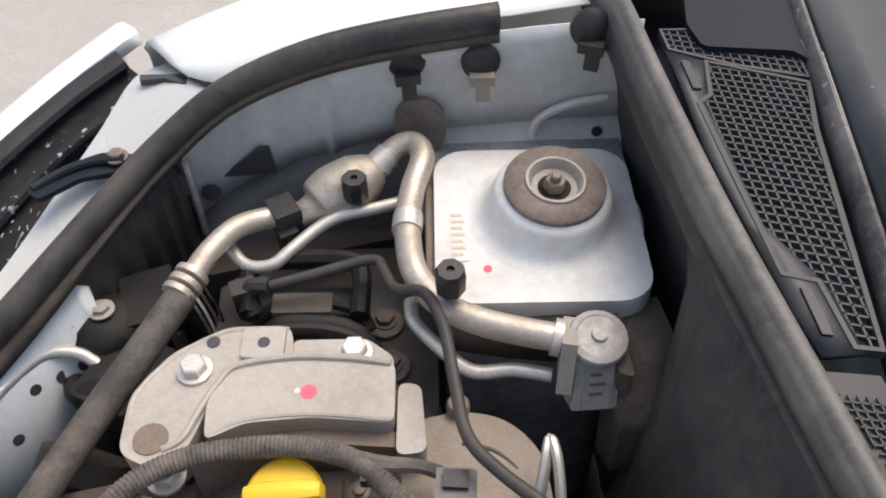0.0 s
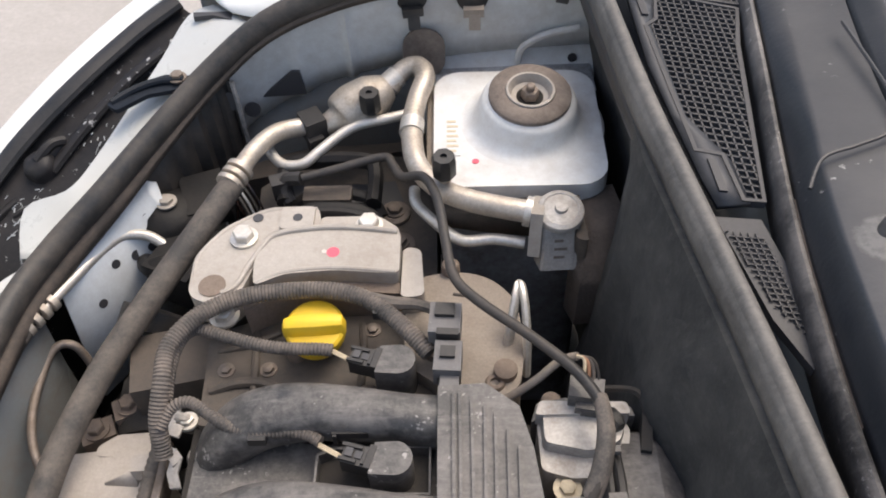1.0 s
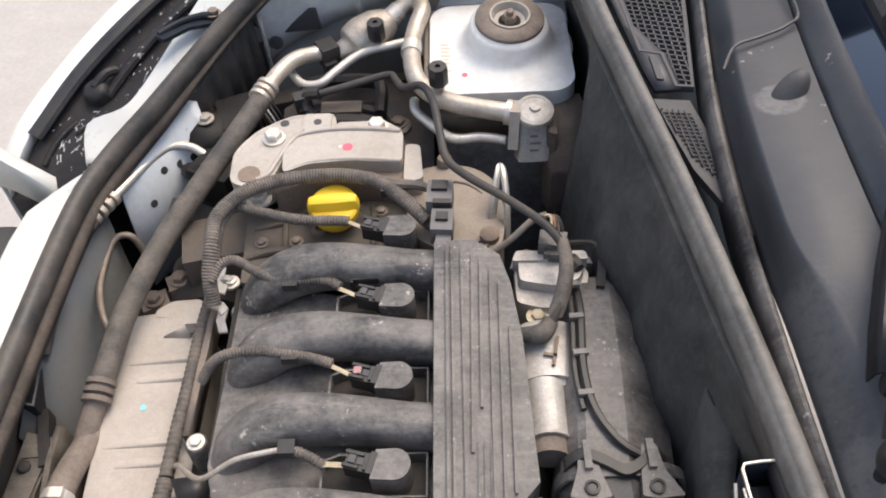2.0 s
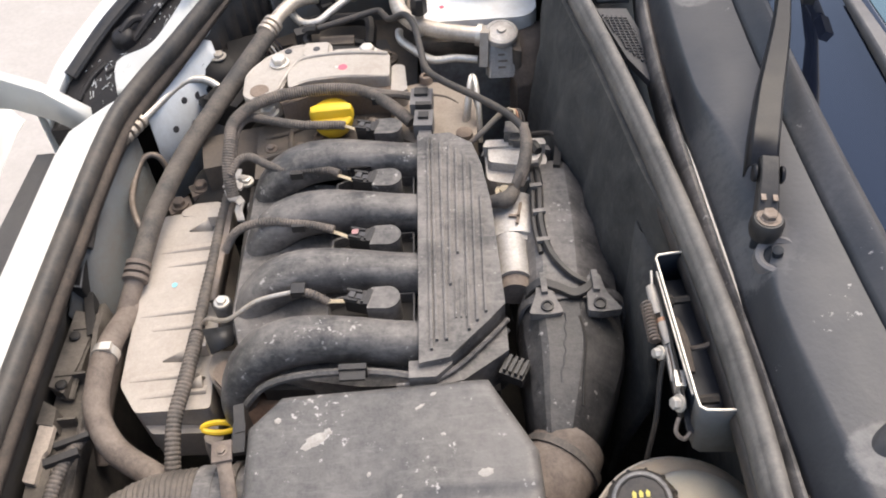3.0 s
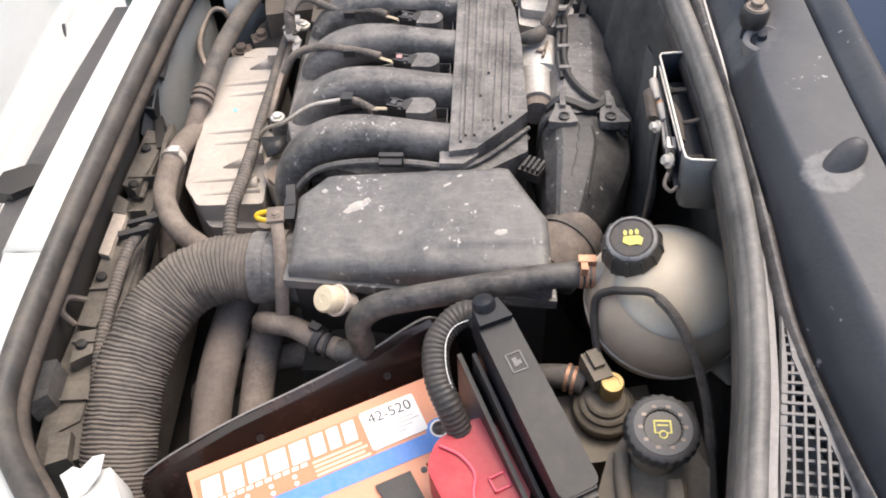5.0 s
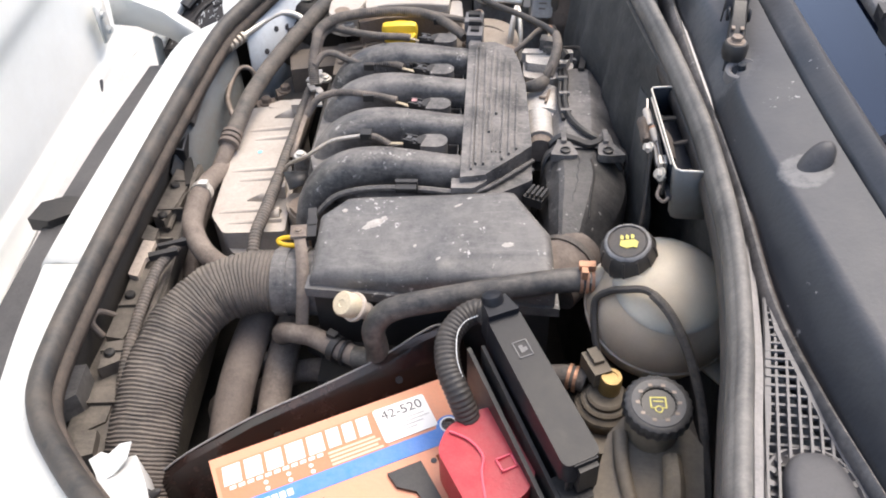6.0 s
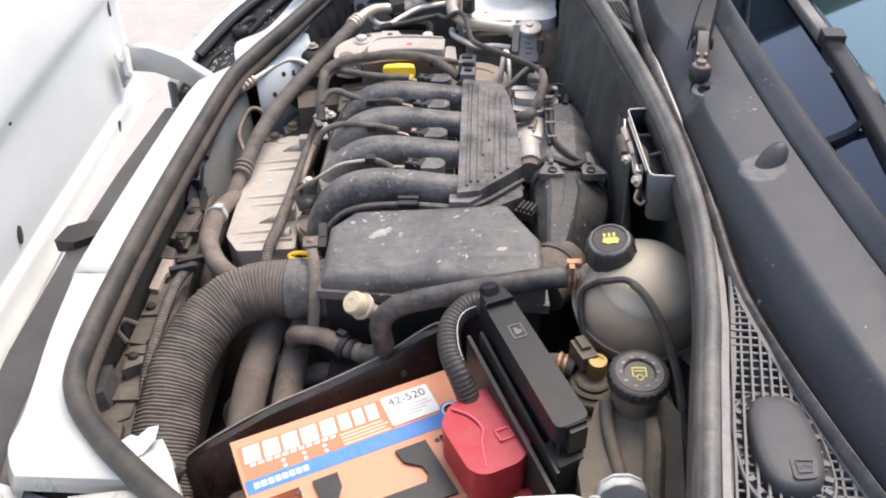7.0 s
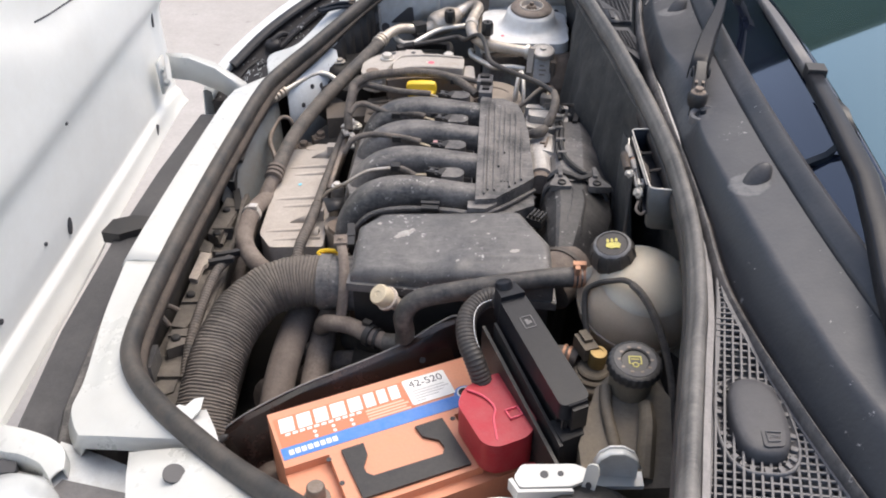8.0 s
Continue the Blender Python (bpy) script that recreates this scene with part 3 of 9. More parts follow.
# black beam ahead of the crossmember and inner side of the front panel
beam = B()
sweep(beam, [Vector((x, y, z)) for x, y, z in ((-0.50, -0.50, 0.64), (-0.525, -0.40, 0.645), (-0.54, -0.25, 0.65), (-0.545, -0.05, 0.655), (-0.54, 0.15, 0.66), (-0.525, 0.36, 0.665))],
      [(-0.045, -0.10), (-0.04, -0.005), (-0.028, 0.008), (-0.018, 0.004), (0.0, 0.006), (0.022, 0.004), (0.032, -0.012), (0.035, -0.10)])
gc = single("grille_carrier", beam, PLASTIC_LID, "dark grey plastic grille carrier between hood and front panel", "grille carrier", solid=0.004)
lg = B()
sweep(lg, [Vector((x, y, z)) for x, y, z in ((-0.50, -0.50, 0.64), (-0.525, -0.40, 0.645), (-0.54, -0.25, 0.65), (-0.545, -0.05, 0.655), (-0.54, 0.15, 0.66), (-0.525, 0.36, 0.665))], [(-0.047, -0.02), (-0.046, 0.006), (-0.038, 0.014), (-0.031, 0.013), (-0.028, 0.009)])
part("raised_lip", lg, PLASTIC, gc, "dusty raised lip", solid=0.003)
gb = B()
slab(gb, [(-0.585, -0.045), (-0.555, -0.05), (-0.51, -0.02), (-0.505, 0.0), (-0.55, 0.005), (-0.58, -0.01)], 0.655, 0.675, 0.005)
slab(gb, [(-0.522, -0.085), (-0.502, -0.08), (-0.50, -0.03), (-0.52, -0.03)], 0.655, 0.668, 0.003)
single("grille_bracket", gb, PLASTIC_CLEAN, "black plastic bracket on the grille carrier", "bracket")
gb = B()
slab(gb, [(-0.518, -0.062), (-0.506, -0.066), (-0.502, -0.045), (-0.512, -0.038)], 0.6685, 0.6705, 0.001)
tagged(part("white_clip", gb, LABEL), "torn white plastic clip on the grille bracket", "clip")
rad = thing("radiator_support", (-0.40, -0.1, 0.5), "dusty dark plastic radiator support behind the front panel", "radiator support")
rb = B()
slab(rb, [(-0.414, -0.40), (-0.362, -0.385), (-0.372, -0.27), (-0.378, -0.12), (-0.385, 0.0), (-0.388, 0.075), (-0.420, 0.085), (-0.424, -0.02), (-0.422, -0.15), (-0.425, -0.28)], 0.42, 0.642, 0.005)
part("body", rb, RAD_PLASTIC, rad, "dust-covered dark plastic")
for outline, z0, z1 in (([(-0.422, 0.085), (-0.392, 0.078), (-0.398, 0.012), (-0.406, -0.03), (-0.425, -0.02)], 0.63, 0.662), ([(-0.424, -0.04), (-0.407, -0.05), (-0.405, -0.072), (-0.424, -0.068)], 0.63, 0.664),
                        ([(-0.42, -0.112), (-0.398, -0.118), (-0.388, -0.20), (-0.394, -0.235), (-0.416, -0.232), (-0.418, -0.15)], 0.63, 0.655), ([(-0.41, -0.245), (-0.386, -0.24), (-0.384, -0.272), (-0.404, -0.285)], 0.62, 0.66),
                        ([(-0.405, -0.30), (-0.38, -0.295), (-0.378, -0.345), (-0.40, -0.36)], 0.61, 0.645), ([(-0.40, -0.365), (-0.378, -0.362), (-0.372, -0.392), (-0.392, -0.40)], 0.60, 0.655)):
    cl = B()
    slab(cl, outline, z0, z1, 0.004)
    part("moulded_block", cl, RAD_PLASTIC, rad)
for x0, y0, x1, y1 in ((-0.402, 0.07, -0.41, -0.03), (-0.396, 0.07, -0.402, -0.03), (-0.392, -0.12, -0.382, -0.24), (-0.385, 0.05, -0.376, -0.12), (-0.377, -0.12, -0.368, -0.33)):
    cl = B()
    tube(cl, [(x0, y0, 0.652), ((x0 + x1) / 2, (y0 + y1) / 2, 0.657), (x1, y1, 0.648)], 0.0035, 6)
    part("rib", cl, RAD_PLASTIC, rad)
for y, x, w_, up_ in ((0.058, -0.400, 0.034, 0.664), (-0.006, -0.404, 0.034, 0.664), (-0.060, -0.400, 0.028, 0.658), (-0.085, -0.398, 0.034, 0.653), (-0.182, -0.396, 0.040, 0.659), (-0.258, -0.392, 0.036, 0.663), (-0.322, -0.388, 0.036, 0.650)):
    cl = B()
    block(cl, (x, y, up_ - 0.012), (w_, 0.0028, 0.024), rz=4, bevel=0.0008)
    part("cross_rib", cl, RAD_PLASTIC, rad)
cl = B()
loft(cl, [[(x_ - 0.002, y_, 0.640), (x_, y_, z_), (x_ + 0.005, y_, z_ + 0.001), (x_ + 0.007, y_, 0.630)] for x_, y_, z_ in ((-0.390, 0.088, 0.668), (-0.388, 0.05, 0.670), (-0.384, 0.0, 0.664), (-0.382, -0.03, 0.658), (-0.380, -0.08, 0.652), (-0.376, -0.14, 0.648), (-0.372, -0.22, 0.646), (-0.368, -0.30, 0.642), (-0.362, -0.38, 0.640))])
part("inner_rail", cl, RAD_PLASTIC, rad, solid=0.002)
for x, y, z in ((-0.412, 0.046, 0.664), (-0.410, -0.020, 0.664), (-0.408, -0.165, 0.658), (-0.398, -0.262, 0.662)):
    cl = B()
    lathe(cl, [(0.0065, -0.004), (0.0065, 0.001), (0.005, 0.0025), (0, 0.003)], (x, y, z), (0.1, 0, 1), 16)
    part("push_pin", cl, PLASTIC_CLEAN, rad)
rc = B()
tube(rc, [(-0.415, -0.195, 0.65), (-0.430, -0.205, 0.668), (-0.430, -0.225, 0.67), (-0.418, -0.232, 0.655)], 0.004, 8)
part("hook", rc, STEEL_DIRTY, rad)
cbx = thing("black_clip_box", (-0.42, 0.135, 0.64), "glossy black plastic clip box under the front panel", "clip box")
rc = B()
slab(rc, soft([(-0.448, 0.198), (-0.425, 0.200), (-0.411, 0.102), (-0.438, 0.108)], 0.004), 0.63, 0.682, 0.003)
part("box", rc, PLASTIC_CLEAN, cbx)
rc = B()
frame_strip(rc, [(-0.447, 0.197), (-0.4265, 0.199), (-0.4125, 0.103), (-0.437, 0.109)], lambda x_, y_: 0.6825, 0.003, 0.004)
part("rim", rc, COWL_SCUFF, cbx, "scuffed pale rim")
rc = B()
block(rc, (-0.402, 0.078, 0.655), (0.011, 0.065, 0.02), rz=18, bevel=0.003)
part("stalk", rc, PLASTIC_CLEAN, cbx)
cbx = thing("front_catch", (-0.42, -0.31, 0.64), "scuffed black plastic catch at the front corner", "clip box")
rc = B()
slab(rc, [(-0.432, -0.292), (-0.412, -0.288), (-0.408, -0.33), (-0.425, -0.345)], 0.64, 0.672, 0.003)
part("box", rc, PLASTIC_BOX, cbx)

# far side: fender skin, lamp housing, inner wall
fender = thing("far_fender", (0, 0.75, 0.3), "white far fender with the hood seal along its inner flange", "fender")
fi = [Vector(p) for p in ((-0.222, 0.640, 0.852), (-0.176, 0.614, 0.864), (-0.105, 0.618, 0.888), (-0.03, 0.626, 0.902), (0.05, 0.634, 0.910), (0.16, 0.65, 0.916), (0.30, 0.67, 0.92))]
fo = [Vector(p) for p in ((-0.272, 0.690, 0.848), (-0.222, 0.716, 0.862), (-0.155, 0.738, 0.876), (-0.07, 0.76, 0.888), (0.04, 0.775, 0.895), (0.16, 0.785, 0.90), (0.30, 0.79, 0.91))]
si, so = spline(fi, 4), spline(fo, 4)
fb = B()
loft(fb, [[a, a.lerp(b, 0.3) + Vector((0, 0, 0.001)), a.lerp(b, 0.6) + Vector((0, 0, 0.007)), a.lerp(b, 0.80) + Vector((0, 0, 0.010)), a.lerp(b, 0.83) + Vector((0, 0, 0.0125)), b,
           b + Vector((-0.005, 0.02, -0.02)), b + Vector((-0.01, 0.04, -0.12)), b + Vector((-0.01, 0.045, -0.5))] for a, b in zip(si, so)])
part("wing_skin", fb, HOOD_WHITE, fender, solid=0.002)
nt = B()
# dark slab stands in for the shade in the open notch
slab(nt, [(-0.268, 0.652), (-0.225, 0.652), (-0.216, 0.642), (-0.222, 0.636), (-0.245, 0.646), (-0.266, 0.643)], 0.840, 0.846, 0.001)
part("notch_foam", nt, INK, fender, "dark gap of the notch at the fender tip")
ob_ = [Vector(p) for p in ((-0.285, 0.718, 0.850), (-0.348, 0.667, 0.826), (-0.405, 0.600, 0.803), (-0.456, 0.534, 0.775), (-0.505, 0.46, 0.74), (-0.532, 0.40, 0.70))]
fs = B()
loft(fs, [[p + Vector((0.002, -0.002, -0.014)), p + Vector((0.001, -0.001, -0.002)), p + Vector((-0.002, 0.002, 0)), p + Vector((-0.016, 0.016, -0.002)), p + Vector((-0.028, 0.028, -0.011)), p + Vector((-0.038, 0.038, -0.1)), p + Vector((-0.038, 0.038, -0.45))] for p in spline(ob_, 4)])
part("lamp_edge", fs, HOOD_WHITE, fender, solid=0.002)

lamp = thing("far_headlamp_housing", (-0.36, 0.5, 0.5), "black dusty back of the far headlamp with white specks", "headlamp")
lb = B()
slab(lb, [(-0.535, 0.40), (-0.505, 0.455), (-0.458, 0.528), (-0.408, 0.594), (-0.352, 0.660), (-0.300, 0.700), (-0.262, 0.672), (-0.292, 0.610), (-0.312, 0.555), (-0.345, 0.48), (-0.40, 0.455), (-0.43, 0.38)],
     0.45, [0.68, 0.722, 0.757, 0.785, 0.808, 0.825, 0.812, 0.785, 0.768, 0.745, 0.73, 0.70], 0.006)
part("housing", lb, LAMP_BLACK, lamp)
lr = B()
tube(lr, [(-0.502, 0.456, 0.732), (-0.456, 0.527, 0.766), (-0.403, 0.591, 0.794), (-0.346, 0.657, 0.816), (-0.299, 0.697, 0.832)], 0.013, 10, squash=0.6)
part("rim", lr, PLASTIC_CLEAN, lamp)
lr = B()
tube(lr, [(-0.415, 0.505, 0.752), (-0.385, 0.55, 0.772), (-0.345, 0.60, 0.794), (-0.308, 0.635, 0.808)], 0.007, 8, squash=0.8)
part("inner_rail", lr, LAMP_BLACK, lamp)
lamp_z = lambda x, y: 0.7215 + 0.0745 * (x + 0.457) + 0.372 * (y - 0.445)
lr = B()
tube(lr, [(-0.452, 0.462, lamp_z(-0.452, 0.462)), (-0.432, 0.470, lamp_z(-0.432, 0.470) + 0.001), (-0.405, 0.462, lamp_z(-0.405, 0.462)), (-0.390, 0.452, lamp_z(-0.390, 0.452))], 0.0035, 8)
tube(lr, [(-0.487, 0.425, lamp_z(-0.487, 0.425)), (-0.478, 0.445, lamp_z(-0.478, 0.445) + 0.002), (-0.466, 0.463, lamp_z(-0.466, 0.463) + 0.002), (-0.452, 0.478, lamp_z(-0.452, 0.478))], 0.004, 8)
part("moulded_seam", lr, LAMP_BLACK, lamp)
# pale splinters and scratches strewn over the housing
lr = B()
chip_rng = random.Random(11)
for k in range(70):
    u_, v_ = chip_rng.gauss(0, 1), chip_rng.gauss(0, 1)
    x_, y_ = -0.447 + 0.014 * u_ + 0.012 * v_, 0.462 + 0.020 * v_ - 0.004 * u_
    if chip_rng.random() < 0.3:
        x_, y_ = -0.372 + 0.02 * u_, 0.545 + 0.02 * v_
    a_, ln_ = chip_rng.gauss(1.3, 0.5), chip_rng.uniform(0.001, 0.006) * chip_rng.random() + 0.0008
    z_ = lamp_z(x_, y_) + 0.0009
    d_ = Vector((math.cos(a_), math.sin(a_), 0.37 * math.sin(a_))) * ln_
    tube(lr, [Vector((x_, y_, z_)) - d_, Vector((x_, y_, z_ + 0.0004)), Vector((x_, y_, z_)) + d_], chip_rng.uniform(0.0003, 0.0009), 5, res=1)
tagged(part("splinters", lr, LENS, lamp), "pale splinters and scratches", kind="stuff")
lk = B()
lathe(lk, [(0.005, 0), (0.0055, 0.008), (0.0048, 0.016), (0, 0.018)], (-0.296, 0.632, 0.806), (0.25, 0.25, 1), 12)
part("adjuster", lk, STEEL, lamp, "pale adjuster screw")
lt = B()
lathe(lt, [(0.017, -0.014), (0.0165, 0.002), (0.014, 0.007), (0.009, 0.0095), (0.0, 0.010)], (-0.428, 0.508, 0.757), (-0.1, -0.3, 1), 18, 6, 0.06)
tube(lt, [(-0.428, 0.508, 0.764), (-0.415, 0.525, 0.772), (-0.405, 0.535, 0.768)], 0.006, 8)
part("connector", lt, LAMP_BLACK, lamp)

brace = thing("lamp_brace", (-0.29, 0.53, 0.82), "dark blue-grey bracket bolted over the white front panel", "bracket")
bb = B()
slab(bb, soft([(-0.335, 0.520), (-0.318, 0.541), (-0.303, 0.556), (-0.285, 0.566), (-0.246, 0.562), (-0.246, 0.548), (-0.268, 0.541), (-0.296, 0.534), (-0.322, 0.510)], 0.004), 0.824, 0.829, 0.0012)
tube(bb, [(-0.330, 0.522, 0.829), (-0.310, 0.540, 0.831), (-0.288, 0.551, 0.832), (-0.262, 0.553, 0.832)], 0.004, 8)
part("plate", bb, COWL_DARK, brace)
bb = B()
bolt(bb, (-0.269, 0.556, 0.8315), 0.0065, 0.007)
part("bolt", bb, STEEL_DIRTY, brace)

inner = thing("far_inner_wing", (0, 0.64, 0.5), "blue-white painted inner wing, dark grey low down on the left", "car body")
iw = B()
rows = []
for p in spline([(-0.36, 0.42, 0.745), (-0.30, 0.48, 0.775), (-0.262, 0.54, 0.80), (-0.212, 0.575, 0.84), (-0.15, 0.597, 0.868), (-0.06, 0.604, 0.892), (0.04, 0.612, 0.90), (0.10, 0.618, 0.903), (0.17, 0.62, 0.905)], 30):
    out = Vector((0.35, -1, 0)).normalized() if p.x < -0.2 else Vector((0, -1, 0))
    ridge = 0.006 * math.exp(-((p.x + 0.095) / 0.0042) ** 2) + 0.006 * math.exp(-((p.x + 0.15) / 0.01) ** 2) - 0.004 * math.exp(-((p.x - 0.02) / 0.05) ** 2)
    rows.append([p + out * d + Vector((0, 0, h)) for d, h in ((0.0, 0.010), (0.002, -0.005), (-0.002 + ridge, -0.03), (-0.006 + ridge, -0.07), (-0.008 + ridge, -0.095), (0.004, -0.112), (0.012, -0.125), (0.014, -0.2), (0.014, -0.4))])
loft(iw, [r_[:5] for r_ in rows])
loft(iw, [r_[4:] for r_ in rows if r_[4].x > -0.02])
part("panel", iw, WHITE_WING, inner, solid=0.002)
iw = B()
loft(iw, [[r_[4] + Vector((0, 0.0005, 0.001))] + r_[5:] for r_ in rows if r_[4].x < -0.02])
part("lower_panel", iw, WING_GREY, inner, "dusty dark grey lower part", solid=0.002)
boot = B()
rows = []
for i, p in enumerate(spline([(-0.310, 0.470, 0.770), (-0.285, 0.505, 0.785), (-0.262, 0.538, 0.80), (-0.240, 0.557, 0.818), (-0.222, 0.568, 0.832)], 5)):
    out = Vector((0.45, -1, 0)).normalized()
    fold = 0.010 + 0.0035 * math.sin(1.9 * i)
    rows.append([p + out * d + Vector((0, 0, h)) for d, h in ((0.0, 0.0), (fold * 0.6, -0.008), (fold, -0.03), (fold + 0.003, -0.06), (fold, -0.09), (fold * 0.8, -0.13), (fold, -0.19))])
loft(boot, rows)
lbb = thing("lamp_back_boot", (-0.262, 0.53, 0.62), "black ribbed rubber boot behind the headlamp", "rubber boot")
part("skin", boot, RUBBER, lbb, solid=0.003)
boot = B()
# strip added to show the inner wing panel's white edge
tube(boot, [rows[-1][k] + Vector((0.004, -0.004, 0)) for k in (1, 2, 3, 4)], 0.0028, 6)
part("edge", boot, COWL_SCUFF, lbb, "pale strip for the white panel edge beside the boot")
patch = B()
slab(patch, rounded(-0.0225, -0.03, 0.0225, 0.028, 0.021), 0, 0.003, 0.001, pose(-0.016, 0.604, 0.822, 84, 0, 0))
part("round_patch", patch, HOSE_BROWN, inner, "brown rounded sound patch")
for x, y, z, s_ in ((-0.112, 0.5985, 0.884, 0.008), (-0.222, 0.556, 0.80, 0.011), (-0.205, 0.572, 0.775, 0.009), (0.145, 0.618, 0.80, 0.005)):
    hb = B()
    lathe(hb, [(0, 0), (s_, 0), (s_, 0.002), (0, 0.002)], (x, y, z), (0.1, -1, 0.15), 16)
    part("dark_hole", hb, INK, inner)
op = B()
slab(op, [(-0.197, 0.778), (-0.159, 0.811), (-0.150, 0.811), (-0.147, 0.781)], 0, 0.004, 0.001, Matrix.Translation((0, 0.592, 0)) @ Matrix.Rotation(radians(90), 4, "X"))
part("dark_opening", op, INK, inner)
wr = B()
tube(wr, [(0.085, 0.612, 0.80), (0.09, 0.613, 0.818), (0.115, 0.616, 0.832), (0.15, 0.618, 0.838)], 0.004, 7)
part("bead", wr, WHITE_IN, inner, "raised white bead")
for x, z, turn in ((-0.026, 0.888, 10), (0.036, 0.886, 0), (0.124, 0.915, -20)):
    c = thing("wing_clip", (x, 0.60, z - 0.02), "black plastic clip with a hanging tab in the inner wing", "clip", "inner wing clips")
    b = B()
    lathe(b, [(0.0165, -0.004), (0.0165, 0.002), (0.012, 0.006), (0, 0.008)], (x, 0.608, z), (0, -1, 0.25), 20)
    part("head", b, PLASTIC_CLEAN, c)
    b = B()
    block(b, (x + 0.001, 0.598, z - 0.011), (0.021, 0.011, 0.009), rz=turn, bevel=0.002)
    block(b, (x + 0.002, 0.594, z - 0.020), (0.012, 0.007, 0.018), rz=turn, rx=-15, bevel=0.002)
    part("tab", b, PLASTIC_CLEAN if x != 0.036 else HOUSING, c)

tower = thing("far_strut_tower", (0.085, 0.49, 0.5), "white painted strut tower with dusty rubber strut mount", "strut tower")
tb = B()
pl = rounded(-0.006, 0.403, 0.160, 0.574, 0.028)
slab(tb, pl, 0.788, 0.818, 0.015, taper=0.985, seg=4)
part("top_plate", tb, WHITE_IN, tower)
tb = B()
tube(tb, [(-0.006, 0.562, 0.806), (-0.0085, 0.54, 0.806), (-0.0085, 0.47, 0.805), (-0.0075, 0.425, 0.804), (0.004, 0.405, 0.803)], 0.004, 8)
part("seam_edge", tb, HOUSING, tower, "dusty beige folded seam beside the pipe")
tb = B()
slab(tb, rounded(-0.002, 0.412, 0.150, 0.575, 0.025), 0.42, 0.795, 0.01, taper=0.97)
slab(tb, [(-0.004, 0.56), (0.165, 0.56), (0.165, 0.625), (-0.004, 0.625)], 0.42, [0.80, 0.80, 0.792, 0.792], 0.01)
# the dirty paint also carries the shade below the top plate
part("lower_wall", tb, WHITE_DIRTY, tower, "grimy lower tower wall, darkened for shade")
tb = B()
loft(tb, [[(-0.002, 0.404, 0.796), (0.0, 0.398, 0.79), (0.002, 0.396, 0.775)], [(0.05, 0.404, 0.80), (0.05, 0.393, 0.795), (0.05, 0.39, 0.77)], [(0.09, 0.404, 0.802), (0.092, 0.388, 0.80), (0.092, 0.385, 0.77)], [(0.12, 0.404, 0.80), (0.125, 0.395, 0.79), (0.125, 0.392, 0.765)]])
part("front_flange", tb, FLANGE, tower, "brown dusty folded flange", solid=0.003)
AX = Vector((0.03, -0.10, 1)).normalized()
tb = B()
rings = []
for r_, h in ((0.076, -0.004), (0.073, -0.0006), (0.066, 0.0), (0.0605, 0.0012), (0.056, 0.0036), (0.0525, 0.0075), (0.050, 0.013), (0.048, 0.020), (0.0462, 0.027), (0.0435, 0.0315), (0.038, 0.034)):
    ax_ = Vector((0, 0, 1)).lerp(AX, min(1, max(0, h / 0.02))).normalized()
    turn_ = Vector((0, 0, 1)).rotation_difference(ax_).to_matrix()
    rings.append([Vector((0.087, 0.494, 0.818)) + ax_ * h + turn_ @ Vector((r_ * math.cos(2 * math.pi * k / 40), r_ * math.sin(2 * math.pi * k / 40), 0)) for k in range(40)])
loft(tb, rings, True)
part("dome", tb, WHITE_IN, tower)
mount = thing("strut_mount", (0.088, 0.492, 0.85), "dusty black rubber strut top mount with a steel cup", "strut mount")
tb = B()
lathe(tb, [(0.030, 0.029), (0.0378, 0.0295), (0.0395, 0.033), (0.0395, 0.0375), (0.0375, 0.0395), (0.026, 0.0412), (0.0238, 0.0408), (0.0232, 0.037)], (0.087, 0.494, 0.818), AX, 44, ends=False)
part("rubber_ring", tb, HOSE_BROWN, mount)
tb = B()
lathe(tb, [(0.034, 0.022), (0.0385, 0.0225), (0.0392, 0.026), (0.038, 0.0298), (0.033, 0.030)], (0.087, 0.494, 0.818), AX, 44, ends=False)
part("lower_ring", tb, RUBBER, mount, "black lower ring")
tb = B()
lathe(tb, [(0.0238, 0.0400), (0.0232, 0.0428), (0.0212, 0.0430), (0.0198, 0.0405), (0.0178, 0.0345), (0.0125, 0.0325)], (0.087, 0.494, 0.818), AX, 30, ends=False)
part("steel_cup", tb, CAST, mount)
tb = B()
lathe(tb, [(0.0130, 0.0330), (0.0, 0.0330)], (0.087, 0.494, 0.818), AX, 24)
part("recess", tb, DARK, mount, "dark recess of the cup")
tb = B()
lathe(tb, [(0.0088, 0.033), (0.0088, 0.0405), (0.0075, 0.042)], (0.087, 0.494, 0.818), AX, 6)
lathe(tb, [(0.0042, 0.034), (0.0042, 0.047), (0.003, 0.048), (0, 0.048)], (0.087, 0.494, 0.818), AX, 14)
part("nut", tb, STEEL_DIRTY, mount)
st = thing("tower_sticker", (0.012, 0.47, 0.818), "scuffed beige label stuck on the tower", "label")
tb = B()
slab(tb, [(0.006, 0.445), (0.021, 0.445), (0.021, 0.505), (0.006, 0.505)], 0.8183, 0.8188, 0)
part("paper", tb, WHITE_IN, st)
for i in range(7):
    tb = B()
    slab(tb, [(0.008, 0.450 + 0.007 * i), (0.017 + 0.002 * (i % 2), 0.450 + 0.007 * i), (0.017 + 0.002 * (i % 2), 0.453 + 0.007 * i), (0.008, 0.453 + 0.007 * i)], 0.8189, 0.8192, 0)
    part("print_bar", tb, CREAM, st)
tb = B()
lathe(tb, [(0.0035, 0), (0.0035, 0.0004), (0, 0.0004)], (0.035, 0.437, 0.8184), n=7)
